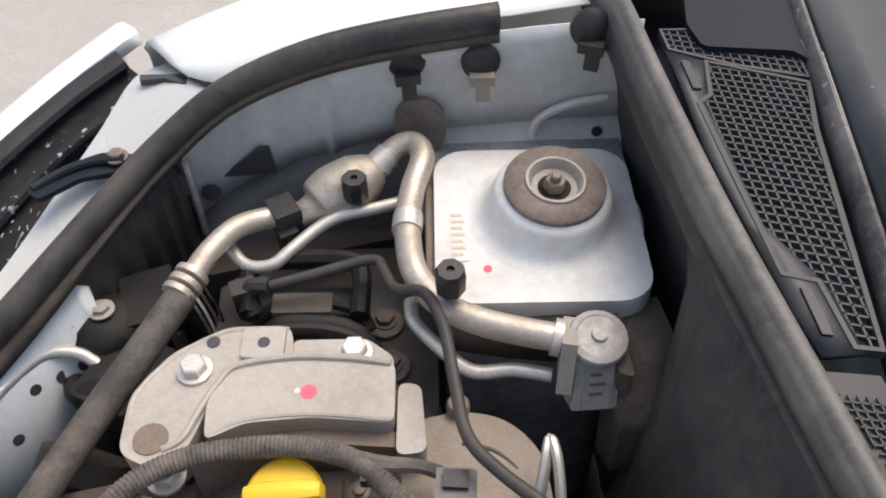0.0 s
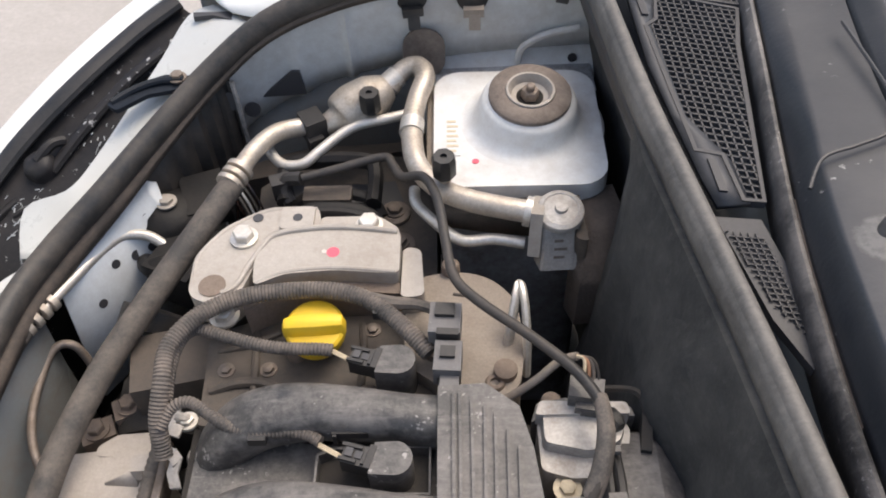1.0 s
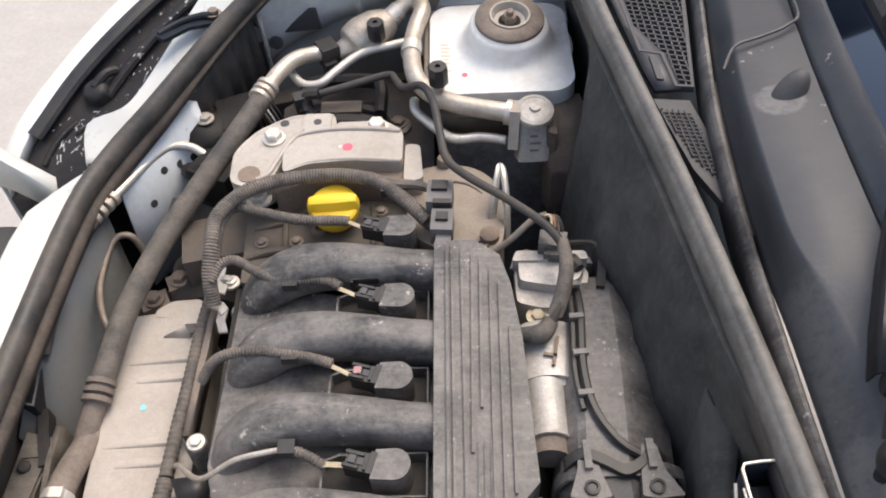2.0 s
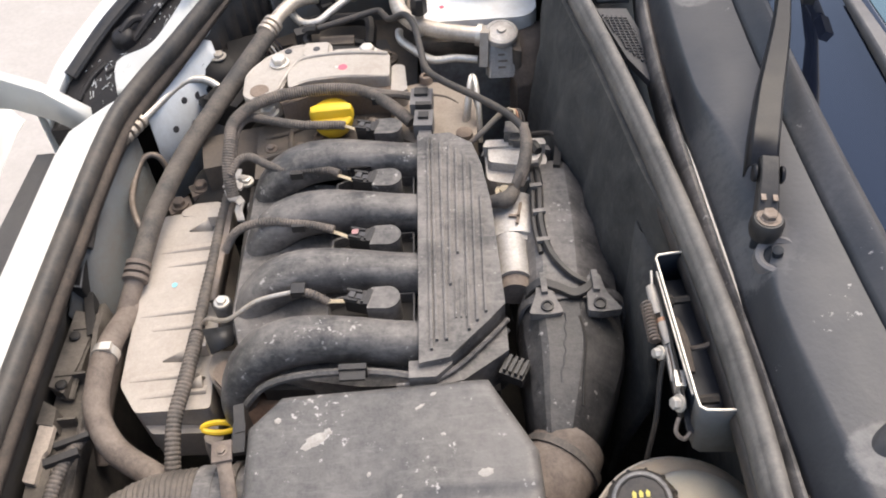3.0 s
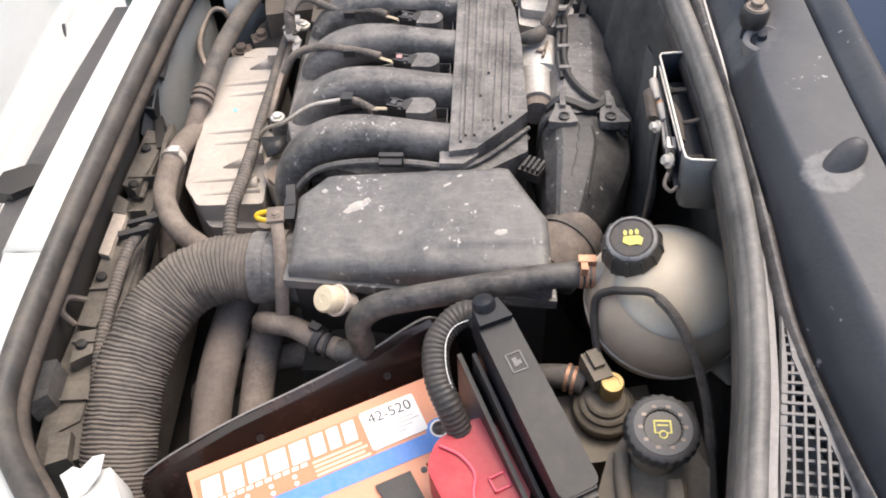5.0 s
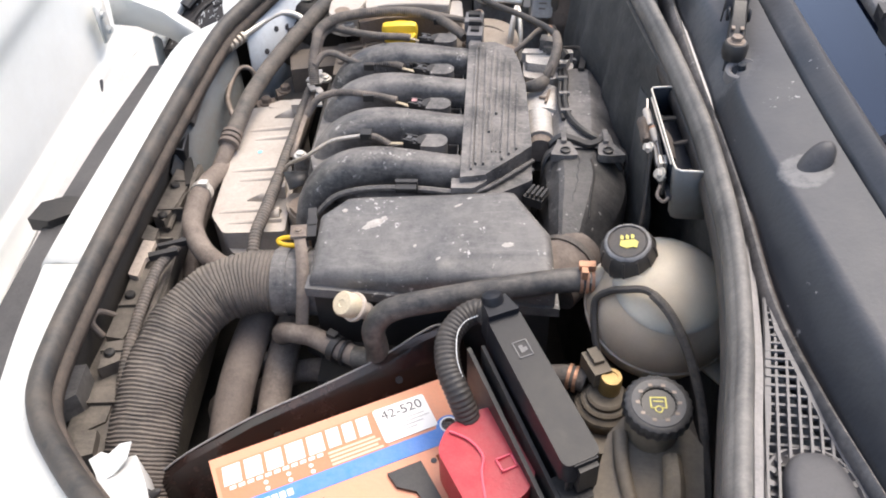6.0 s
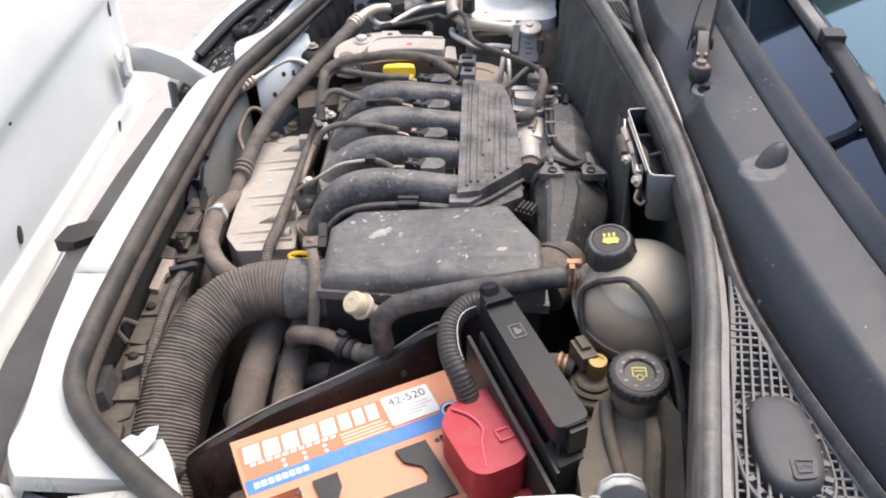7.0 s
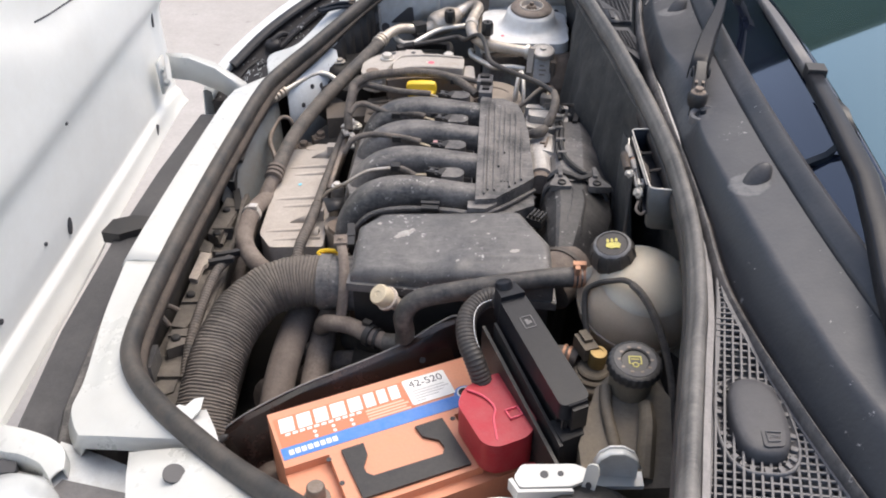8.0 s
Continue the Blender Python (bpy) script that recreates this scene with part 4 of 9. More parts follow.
single("red_paint_mark", tb, RED_INK, "small red paint mark on the strut tower", "paint mark")

# bulkhead with felt, and bay bottom
COWL_SEAL = spline([(0.125, 0.70, 0.935), (0.142, 0.62, 0.93), (0.152, 0.52, 0.928), (0.167, 0.39, 0.925), (0.184, 0.285, 0.922), (0.204, 0.16, 0.92), (0.220, 0.04, 0.918),
                    (0.233, -0.08, 0.916), (0.2405, -0.2, 0.914), (0.2375, -0.33, 0.912), (0.224, -0.435, 0.91), (0.208, -0.51, 0.909), (0.189, -0.60, 0.907), (0.168, -0.70, 0.905), (0.14, -0.80, 0.90)], 4)
fw = B()
rows = []
for p in COWL_SEAL:
    w = 0.007 * math.sin(p.y * 23) + 0.005 * math.sin(p.y * 51 + 1) + 0.003 * math.sin(p.y * 117)
    lean = 1.0 if 0.02 < p.y < 0.34 else (max(0, 1 - (p.y - 0.34) / 0.08) if p.y >= 0.34 else max(0, 1 - (0.02 - p.y) / 0.1))
    back = 1 - lean
    rows.append([Vector((p.x + d * lean + e_ * back + w * s_ * lean, p.y, p.z + h)) for d, e_, h, s_ in ((0.012, 0.012, -0.012, 0), (-0.010, 0.0, -0.014, 0), (-0.018, 0.012, -0.05, 0.3), (-0.028, 0.028, -0.12, 1), (-0.038, 0.04, -0.22, 1.2), (-0.05, 0.045, -0.34, 1), (-0.06, 0.045, -0.6, 0.5))])
fine = []
for ra, rb_ in zip(rows, rows[1:]):
    for k in range(4):
        line = [a.lerp(b_, k / 4) for a, b_ in zip(ra, rb_)]
        fine.append([p.lerp(q, j / 4) for p, q in zip(line, line[1:]) for j in range(4)] + [line[-1]])
fine.append([p.lerp(q, j / 4) for p, q in zip(rows[-1], rows[-1][1:]) for j in range(4)] + [rows[-1][-1]])
for line in fine:
    for j, v in enumerate(line):
        if j > 5:
            fold = 0.0030 * noise.noise(v * 26) + 0.0045 * max(0.0, 0.25 - abs(noise.noise(v * 11 + Vector((3, 7, 1))))) * 2 + 0.0014 * noise.noise(v * 70)
            v.x -= fold * min(1, (j - 5) / 3)
loft(fw, fine)
bh = single("wall_bulkhead", fw, FELT, "black sound-absorbing felt on the bulkhead", "bulkhead", kind="structure", solid=0.006)
fw = B()
loft(fw, [[(0.218, 0.03, z_), (0.210, 0.0, z_), ((0.208 + x_) / 2 - 0.004, y_ * 0.5, z_), (x_, y_, z_), (x_ + 0.006, y_ - 0.004, z_)] for x_, y_, z_ in ((0.224, -0.020, 0.855), (0.209, -0.085, 0.82), (0.210, -0.104, 0.79), (0.214, -0.114, 0.76), (0.213, -0.118, 0.73), (0.205, -0.120, 0.70), (0.192, -0.120, 0.64), (0.19, -0.12, 0.58))])
part("felt_flap", fw, FELT, bh, "loose flap of felt", solid=0.003)
SEAL_SECTION = [(0.8 * a + 0.0015, c) for a, c in ((0.0105, -0.012), (0.011, -0.002), (0.010, 0.006), (0.0075, 0.011), (0.0035, 0.0135), (-0.0005, 0.0135), (-0.003, 0.012), (-0.0042, 0.0095), (-0.005, 0.008), (-0.007, 0.0065), (-0.0085, 0.002), (-0.009, -0.004), (-0.0085, -0.014))]
sb = B()
sweep(sb, COWL_SEAL, SEAL_SECTION, 1)
cs = single("cowl_seal", sb, SEAL_GREY, "dusty grey-black rubber seal along the bulkhead top", "rubber seal", solid=0.002, sharp=60)
lp = B()
sweep(lp, COWL_SEAL, [(-0.004, -0.010), (-0.007, -0.014), (-0.008, -0.022), (-0.006, -0.030)], 1)
part("clip_lip", lp, RUBBER, cs, "thin clamping lip of the seal", solid=0.002)
# slab closing the bay below; the void's shade is in its colour
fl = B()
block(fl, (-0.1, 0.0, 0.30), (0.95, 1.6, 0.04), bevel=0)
single("bay_floor", fl, DARK, "bottom of the engine bay, dark with painted shade", "bay floor", kind="structure")
nw = B()
loft(nw, [[(-0.30, -0.50, 0.74), (-0.31, -0.50, 0.3)], [(-0.10, -0.66, 0.82), (-0.12, -0.62, 0.3)], [(0.14, -0.78, 0.88), (0.12, -0.74, 0.3)]])
single("near_inner_wing", nw, WHITE_DIRTY, "grimy white near inner wing", "car body", solid=0.003)
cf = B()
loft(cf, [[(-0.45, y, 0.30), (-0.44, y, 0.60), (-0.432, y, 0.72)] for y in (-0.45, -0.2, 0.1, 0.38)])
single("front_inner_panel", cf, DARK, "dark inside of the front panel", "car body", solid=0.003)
car = B()
loft(car, [[(-0.60, y, 0.02 + 0.1), (-0.60, y, 0.55), (-0.53, y, 0.62)] for y in (-0.95, -0.3, 0.3, 0.75)])
single("bumper", car, WHITE, "white front bumper of the car", "bumper", solid=0.004)


# ---- cowl, windscreen, wipers ----
def along(table, y):
    """A value read off a table of (y, value) rows, on a smooth curve through the rows."""
    rows_ = sorted(table)
    if y <= rows_[0][0]:
        return rows_[0][1]
    if y >= rows_[-1][0]:
        return rows_[-1][1]
    k = next(i for i in range(len(rows_) - 1) if y <= rows_[i + 1][0])
    (a, va), (b, vb) = rows_[k], rows_[k + 1]
    step = (vb - va) / (b - a)
    bend = lambda i: (rows_[i + 1][1] - rows_[i - 1][1]) / (rows_[i + 1][0] - rows_[i - 1][0]) if 0 < i < len(rows_) - 1 else step
    u, h = (y - a) / (b - a), b - a
    return (1 + 2 * u) * (1 - u) ** 2 * va + u * (1 - u) ** 2 * h * bend(k) + u * u * (3 - 2 * u) * vb + u * u * (u - 1) * h * bend(k + 1)


SEAL_X = [(p.y, p.x) for p in COWL_SEAL]
TOP_X = [(-0.80, 0.42), (-0.66, 0.36), (-0.57, 0.326), (-0.45, 0.306), (-0.35, 0.292), (-0.28, 0.282), (-0.18, 0.271), (-0.08, 0.266), (0.06, 0.264), (0.2, 0.270), (0.28, 0.278), (0.36, 0.292), (0.55, 0.322), (0.75, 0.35)]
FOOT_X = [(-0.80, 0.36), (-0.62, 0.309), (-0.51, 0.284), (-0.40, 0.2675), (-0.28, 0.2608), (-0.19, 0.2585), (-0.05, 0.2555), (0.1, 0.2545), (0.16, 0.256), (0.26, 0.262), (0.45, 0.285), (0.75, 0.32)]
TOP_Z = [(-0.80, 0.935), (-0.5, 0.945), (-0.28, 0.953), (-0.1, 0.957), (0.1, 0.955), (0.3, 0.945), (0.5, 0.93), (0.75, 0.92)]
cowl = thing("cowl_cover", (0.3, 0, 0.85), "dusty dark grey plastic cowl cover below the windscreen", "cowl cover")
ys = [0.75 - 0.00775 * i for i in range(201)]


def ridge_x(y):
    """Where the joint along the cowl's upper side runs."""
    return max(0.319 + 0.157 * y * y, along(TOP_X, y) + 0.03)


def foot_z(y):
    """Height of the cowl's foot, lower beside the near grille."""
    u = min(1, max(0, (-0.27 - y) / 0.15))
    return 0.917 - 0.020 * u * u * (3 - 2 * u)


def cowl_row(y):
    tx, tz, cr, bx = along(TOP_X, y), along(TOP_Z, y), ridge_x(y), along(FOOT_X, y)
    s = 1 / (1 + math.exp(-(y + 0.142) / 0.010)) / (1 + math.exp((y - 0.030) / 0.014))  # the saddle below the wiper spindle
    rise = ((0.0, 0.0), (0.10, 0.20), (0.26, 0.44), (0.45, 0.66), (0.62, 0.82), (0.77, 0.925), (0.89, 0.98), (1.0, 1.0))
    slope = []
    for u, g_ in rise:
        x_ = bx + (tx - bx) * u + s * (0.018 * u)
        fz = foot_z(y)
        slope.append(Vector((x_, y, fz + (tz - fz) * (g_ * (1 - s) + s * (0.16 + 0.84 * (1 - (1 - u) ** 1.9))))))
    top = [slope[-1], Vector((max(tx + 0.026, slope[-1].x + 0.002), y, tz + 0.006)), Vector((cr - 0.0015, y, tz + 0.0115)), Vector((cr, y, tz + 0.008)), Vector((cr + 0.0012, y, tz + 0.008)), Vector((cr + 0.002, y, tz + 0.0145)),
           Vector((cr + 0.004, y, tz + 0.0165)), Vector((cr + 0.012, y, tz + 0.022)), Vector((cr + 0.0165, y, tz + 0.0262)), Vector((cr + 0.020, y, tz + 0.0275)), Vector((cr + 0.0235, y, tz + 0.0262)), Vector((cr + 0.025, y, tz + 0.021)), Vector((cr + 0.0255, y, tz - 0.002))]
    return slope, top


def cowl_z(x, y):
    """The height of the cowl's upper side."""
    s_, t_ = cowl_row(y)
    line = s_ + t_[1:]
    for a, b_ in zip(line, line[1:]):
        if a.x <= x <= b_.x and b_.x > a.x:
            return a.z + (b_.z - a.z) * (x - a.x) / (b_.x - a.x)
    return line[-1].z


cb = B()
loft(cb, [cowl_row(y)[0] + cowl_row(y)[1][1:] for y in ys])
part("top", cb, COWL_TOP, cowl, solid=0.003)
cb = B()
loft(cb, [[Vector((along(SEAL_X, y) + 0.010, y, 0.895)), Vector((along(SEAL_X, y) + 0.0135, y, 0.905)), Vector((along(SEAL_X, y) + 0.0155, y, 0.9045)), Vector((along(SEAL_X, y) + 0.0165, y, 0.8985)), Vector((along(SEAL_X, y) + 0.0195, y, 0.898)), Vector((along(SEAL_X, y) + 0.0205, y, 0.894)), Vector((along(SEAL_X, y) + 0.021, y, 0.872))] for y in ys if y < -0.315])
part("front_lip", cb, PALE_LIP, cowl, "pale worn lip beside the seal", solid=0.002)
cb = B()
loft(cb, [[Vector((along(SEAL_X, y) + 0.011, y, 0.868)), Vector((along(FOOT_X, y) + 0.004, y, 0.868))] for y in ys])
part("gutter", cb, COWL_DARK, cowl, solid=0.002)
cb = B()
rows = []
for y in ys:
    bx, sx = along(FOOT_X, y), along(SEAL_X, y)
    w_ = min(0.0105 if y > -0.2 else max(0.0042 + 0.0053 * min(1, max(0, (y + 0.54) / 0.10)), 0.0105 - 0.04 * (-0.2 - y)), max(0.005, bx - sx - 0.012))
    fz = foot_z(y) - 0.917
    rows.append([Vector((bx - w_ * a, y, max(0.872, z_ + fz))) for a, z_ in ((1.0, 0.888), (0.97, 0.912), (0.82, 0.9185), (0.6, 0.9212), (0.38, 0.9205), (0.2, 0.917), (0.08, 0.914), (-0.04, 0.913), (-0.1, 0.905))])
loft(cb, rows)
part("gutter_rail", cb, PLASTIC, cowl, "worn grey rail along the gutter", solid=0.0015)
for y0, y1 in ((-0.80, -0.30), (0.10, 0.285)):
    cb = B()
    tube(cb, [Vector((along(FOOT_X, y0 + (y1 - y0) * k / 30) - 0.0006, y0 + (y1 - y0) * k / 30, foot_z(y0 + (y1 - y0) * k / 30) + 0.0008)) for k in range(31)], 0.0016, 6, res=1)
    part("trim_edge", cb, HOSE_BROWN, cowl, "thin brown edge of the gutter")
seam = B()
tube(seam, [(0.262, 0.27, 0.945), (0.275, 0.292, 0.953), (0.30, 0.30, 0.957), (0.323, 0.308, 0.962), (0.336, 0.33, 0.965), (0.336, 0.45, 0.955)], 0.0016, 6)
part("seam", seam, INK, cowl, "dark joint between cowl panels")
for x, y in ((0.306, -0.286), (0.302, 0.222)):
    z = cowl_z(x, y) + 0.002
    c = thing("cowl_peg", (x, y, z), "dark rounded plastic peg on the cowl, scuffed pale round its foot", "peg", "cowl pegs")
    b = B()
    rows = []
    for h, r in ((-0.004, 1.02), (0.002, 1.0), (0.007, 0.94), (0.0115, 0.83), (0.015, 0.68), (0.0178, 0.48), (0.0195, 0.24), (0.020, 0.03)):
        rows.append([Vector((x + 0.0135 * r * max(math.cos(a), -1.0) + h * 0.42, y - 0.002 + 0.0115 * r * (math.sin(a) if math.sin(a) > 0 else 0.9 * math.sin(a)) + 0.35 * h, z - 0.003 + h)) for a in (2 * math.pi * k / 24 for k in range(24))])
    loft(b, rows, True)
    b.faces.new([v for v in b.verts][-24:])
    part("peg", b, PLASTIC_LID, c)


def lattice(bm, poly, z_at, pitches, ang_a, ang_b, wide=0.0016, tall=0.004):
    """Crossed bars that fill an outline in plan."""
    for ang, pitch in zip((ang_a, ang_b), pitches):
        d = Vector((math.cos(radians(ang)), math.sin(radians(ang))))
        nrm = Vector((-d.y, d.x))
        offs = [Vector(p).dot(nrm) for p in poly]
        k = math.ceil(min(offs) / pitch)
        while k * pitch < max(offs):
            hits = []
            for p, q in zip(poly, poly[1:] + poly[:1]):
                a, b = Vector(p).dot(nrm) - k * pitch, Vector(q).dot(nrm) - k * pitch
                if a * b < 0:
                    hits.append(Vector(p).lerp(Vector(q), a / (a - b)).dot(d))
            hits.sort()
            for a, b in zip(hits[::2], hits[1::2]):
                p, q = nrm * k * pitch + d * a, nrm * k * pitch + d * b
                side = nrm * wide / 2
                pts = [p - side, q - side, q + side, p + side]
                low = [bm.verts.new((v.x, v.y, z_at(v.x, v.y) - tall)) for v in pts]
                top = [bm.verts.new((v.x, v.y, z_at(v.x, v.y))) for v in pts]
                bm.faces.new(top)
                for i in range(4):
                    bm.faces.new((low[i], low[(i + 1) % 4], top[(i + 1) % 4], top[i]))
            k += 1
    return bm


grille_rise = lambda y: (lambda u: u * u * (3 - 2 * u))(min(1, max(0, (y + 0.54) / 0.10)))
flat_near = lambda x, y: 0.886 + 0.02 * (x - 0.26) + 0.012 * grille_rise(y)
flat_far = lambda x, y: 0.908
near_poly = [(0.2595, -0.371)] + [(along(FOOT_X, y) - 0.003 - 0.006 * grille_rise(y), y) for y in (-0.42, -0.47, -0.52, -0.56, -0.60, -0.665, -0.72)] + [(0.183, -0.72), (0.203, -0.63), (0.222, -0.545), (0.235, -0.495), (0.248, -0.428)]
grille = thing("near_cowl_grille", (0.26, -0.55, 0.88), "grey plastic mesh air grille at the cowl's near end", "air grille")
b = B()
lattice(b, near_poly, flat_near, (0.0078, 0.0074), -4, 79, 0.0019, 0.003)
part("mesh", b, COWL, grille)
b = B()
frame_strip(b, near_poly, flat_near, 0.004)
part("frame", b, COWL, grille)
far_poly = [(0.211, 0.568), (0.206, 0.527), (0.195, 0.517), (0.201, 0.445), (0.208, 0.352), (0.228, 0.346), (0.233, 0.297), (0.245, 0.295), (0.256, 0.390), (0.268, 0.486), (0.280, 0.540)]
far_poly2 = [(0.184, 0.613), (0.208, 0.613), (0.211, 0.587), (0.283, 0.577), (0.283, 0.549), (0.231, 0.566), (0.186, 0.588)]
grille = thing("far_cowl_grille", (0.24, 0.43, 0.9), "grey plastic mesh air grille at the cowl's far end", "air grille")
b = B()
lattice(b, far_poly, flat_far, (0.0074, 0.0068), -15, 92, 0.0014)
lattice(b, far_poly2, flat_far, (0.0074, 0.0068), -15, 92, 0.0014)
part("mesh", b, PLASTIC_LID, grille)
b = B()
frame_strip(b, far_poly, flat_far, -0.004)
frame_strip(b, far_poly2, flat_far, -0.003)
part("frame", b, PLASTIC_LID, grille)
b = B()
edge = [(0.181, 0.586), (0.183, 0.563), (0.185, 0.50), (0.186, 0.463), (0.195, 0.392), (0.205, 0.319), (0.211, 0.290)]
back = [(0.209, 0.571), (0.207, 0.545), (0.1975, 0.5165), (0.203, 0.445), (0.2065, 0.392), (0.231, 0.340), (0.236, 0.292)]
loft(b, [[(p[0], p[1], 0.9062), (q[0], q[1], 0.9062)] for p, q in zip(edge, back)])
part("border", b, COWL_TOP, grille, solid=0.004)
for y, x in ((0.551, 0.194), (0.321, 0.217)):
    b = B()
    slab(b, [(x - 0.002, y - 0.017), (x + 0.004, y - 0.018), (x + 0.002, y + 0.017), (x - 0.004, y + 0.018)], 0.9082, 0.9105, 0.0006)
    part("slot", b, INK, grille, "dark slot in the border")
b = B()
slab(b, soft([(0.204, 0.616), (0.21, 0.584), (0.28, 0.576), (0.29, 0.56), (0.318, 0.598), (0.374, 0.634), (0.4, 0.702), (0.218, 0.707)], 0.006), 0.908, 0.913, 0.002)
part("end_panel", b, COWL_DARK, grille)
for x, y in [(0.289, 0.576), (0.294, 0.577), (0.299, 0.579), (0.304, 0.58)]:
    b = B()
    slab(b, [(x - 0.0012, y - 0.014), (x + 0.0012, y - 0.014), (x + 0.0012, y + 0.014), (x - 0.0012, y + 0.014)], 0.9126, 0.9136, 0)
    part("vent_slit", b, INK, grille)
low = thing("far_cowl_plate", (0.235, 0.24, 0.9), "patterned grey plastic strip beside the cowl seal", "cowl trim")
b = B()
pl = [(0.209, 0.284), (0.242, 0.280), (0.249, 0.24), (0.25, 0.16), (0.244, 0.15), (0.228, 0.19)]
slab(b, pl, 0.895, 0.903, 0.001)
part("strip", b, PLASTIC_LID, low)
b = B()
lattice(b, [(0.213, 0.268), (0.238, 0.264), (0.244, 0.235), (0.246, 0.175), (0.231, 0.20)], lambda x, y: 0.9055, (0.0050, 0.0050), -8, 96, 0.0010, 0.0016)
part("raised_net", b, PLASTIC_LID, low)

b = B()
fin_x = ridge_x(-0.282) + 0.021
slab(b, [(0.0, 0.0), (0.024, 0.0), (0.030, 0.022), (0.022, 0.012)], 0, 0.010, 0.001, Matrix.Translation((fin_x, -0.275, cowl_z(fin_x, -0.28) - 0.003)) @ Matrix.Rotation(radians(90), 4, "X"))
part("stop_fin", b, COWL_DARK, cowl, "small dark pointed stop")

cap = thing("washer_filler_cap", (0.262, -0.57, 0.885), "dark grey oval washer filler cap set in the grille", "filler cap")
cx, cy = 0.2535, -0.575


def oval(rx, ry, n=40):
    """A long rounded outline, fuller at its near end."""
    sq = lambda v: math.copysign(abs(v) ** 0.72, v)
    return [(cx + rx * sq(math.cos(a)) * (1 - 0.05 * math.sin(a)) + 0.03 * ry * sq(math.sin(a)), cy + ry * sq(math.sin(a))) for a in (2 * math.pi * k / n for k in range(n))]


b = B()
loft(b, [[(x_, y_, z_) for x_, y_ in oval(rx, ry)] for rx, ry, z_ in ((0.034, 0.055, 0.872), (0.034, 0.055, 0.8885), (0.0332, 0.0542, 0.8895), (0.032, 0.053, 0.8895), (0.0313, 0.052, 0.887), (0.026, 0.046, 0.882), (0.020, 0.03, 0.880))], True)
part("collar", b, COWL, cap)
b = B()
rows = []
for f_, z_ in ((1.0, 0.876), (1.0, 0.8885), (0.99, 0.8935), (0.955, 0.8968), (0.89, 0.8985), (0.7, 0.8998), (0.4, 0.9004), (0.02, 0.9006)):
    rows.append([(cx + 0.002 + (x_ - cx) * f_, cy + 0.003 + (y_ - cy) * f_, z_) for x_, y_ in oval(0.0238, 0.0445)])
loft(b, rows, True)
part("lid", b, PLASTIC_LID, cap, "smooth dark grey lid")
for k in range(22):
    a = 2 * math.pi * (k + 0.5) / 22
    if 1.2 < a < 1.9:
        continue
    b = B()
    block(b, (cx + 0.0292 * math.copysign(abs(math.cos(a)) ** 0.72, math.cos(a)) + 0.0015 * math.sin(a), cy + 0.0498 * math.copysign(abs(math.sin(a)) ** 0.72, math.sin(a)), 0.8872), (0.0055, 0.0042, 0.0035), rz=math.degrees(a), bevel=0.0008)
    part("rib", b, COWL, cap)
b = B()
slab(b, soft([(cx - 0.003, cy - 0.036), (cx + 0.014, cy - 0.034), (cx + 0.0185, cy - 0.016), (cx - 0.002, cy - 0.016)], 0.004), 0.894, 0.9008, 0.0012)
part("grip", b, PLASTIC_LID, cap)
b = B()
frame_strip(b, [(cx + 0.001, cy - 0.031), (cx + 0.011, cy - 0.030), (cx + 0.014, cy - 0.020), (cx + 0.001, cy - 0.020)], lambda x, y: 0.9013, 0.0006, 0.001)
for r_ in (0.0035, 0.0052):
    tube(b, [(cx + 0.0065 + r_ * math.cos(radians(a)), cy - 0.0285 + r_ * math.sin(radians(a)), 0.9012) for a in (35, 60, 90, 120, 145)], 0.0004, 5)
part("washer_symbol", b, COWL, cap)

ws = thing("windscreen", (0.4, 0, 0.97), "tinted windscreen with a dark painted lower band reflecting the sky", "windscreen", kind="structure")
def screen_row(y, s):
    return Vector((ridge_x(y) + 0.0275 + 0.83 * s, y, along(TOP_Z, y) + 0.018 + 0.55 * s - 0.06 * s * s))


BAND_END = [(y, (0.409 + 0.03 * (y + 0.1) ** 2 - ridge_x(y) - 0.0275) / 0.83) for y in [0.75 - 0.05 * i for i in range(32)]]
b = B()
loft(b, [[screen_row(y, max(s, 0.004) * f_) for f_ in (0, 0.02, 0.33, 0.66, 0.98, 1)] for y, s in BAND_END])
part("painted_band", b, GLASS, ws, "black band along the lower edge", solid=0.004)
b = B()
loft(b, [[screen_row(y, max(s, 0.004) + 0.0004 + d_) for d_ in (0, 0.001, 0.1, 0.3, 0.55, 0.848, 0.85)] for y, s in BAND_END])
part("glass", b, GLASS_CLEAR, ws, solid=0.004)
b = B()
block(b, (1.0, -0.03, 0.85), (0.9, 1.4, 0.1), ry=-6, bevel=0.03)
single("dashboard", b, DASH, "grey-green dashboard under the windscreen", "dashboard", kind="structure")


def strap(bm, rows_, wall=0.0014):
    """A folded channel along a line of (centre, half width, depth): flat crown, rounded shoulders, open below."""
    out_ = []
    for i, (c_, wd, h) in enumerate(rows_):
        d_ = (Vector(rows_[min(i + 1, len(rows_) - 1)][0]) - Vector(rows_[max(i - 1, 0)][0])).normalized()
        side = d_.cross(Vector((0, 0, 1))).normalized()
        up = side.cross(d_)
        c_ = Vector(c_)
        out_.append([c_ + side * a * wd + up * (u * h) for a, u in ((-1.05, -1.0), (-1.0, -0.25), (-0.93, -0.08), (-0.8, 0.0), (0.8, 0.0), (0.93, -0.08), (1.0, -0.25), (1.05, -1.0))])
    return loft(bm, out_)


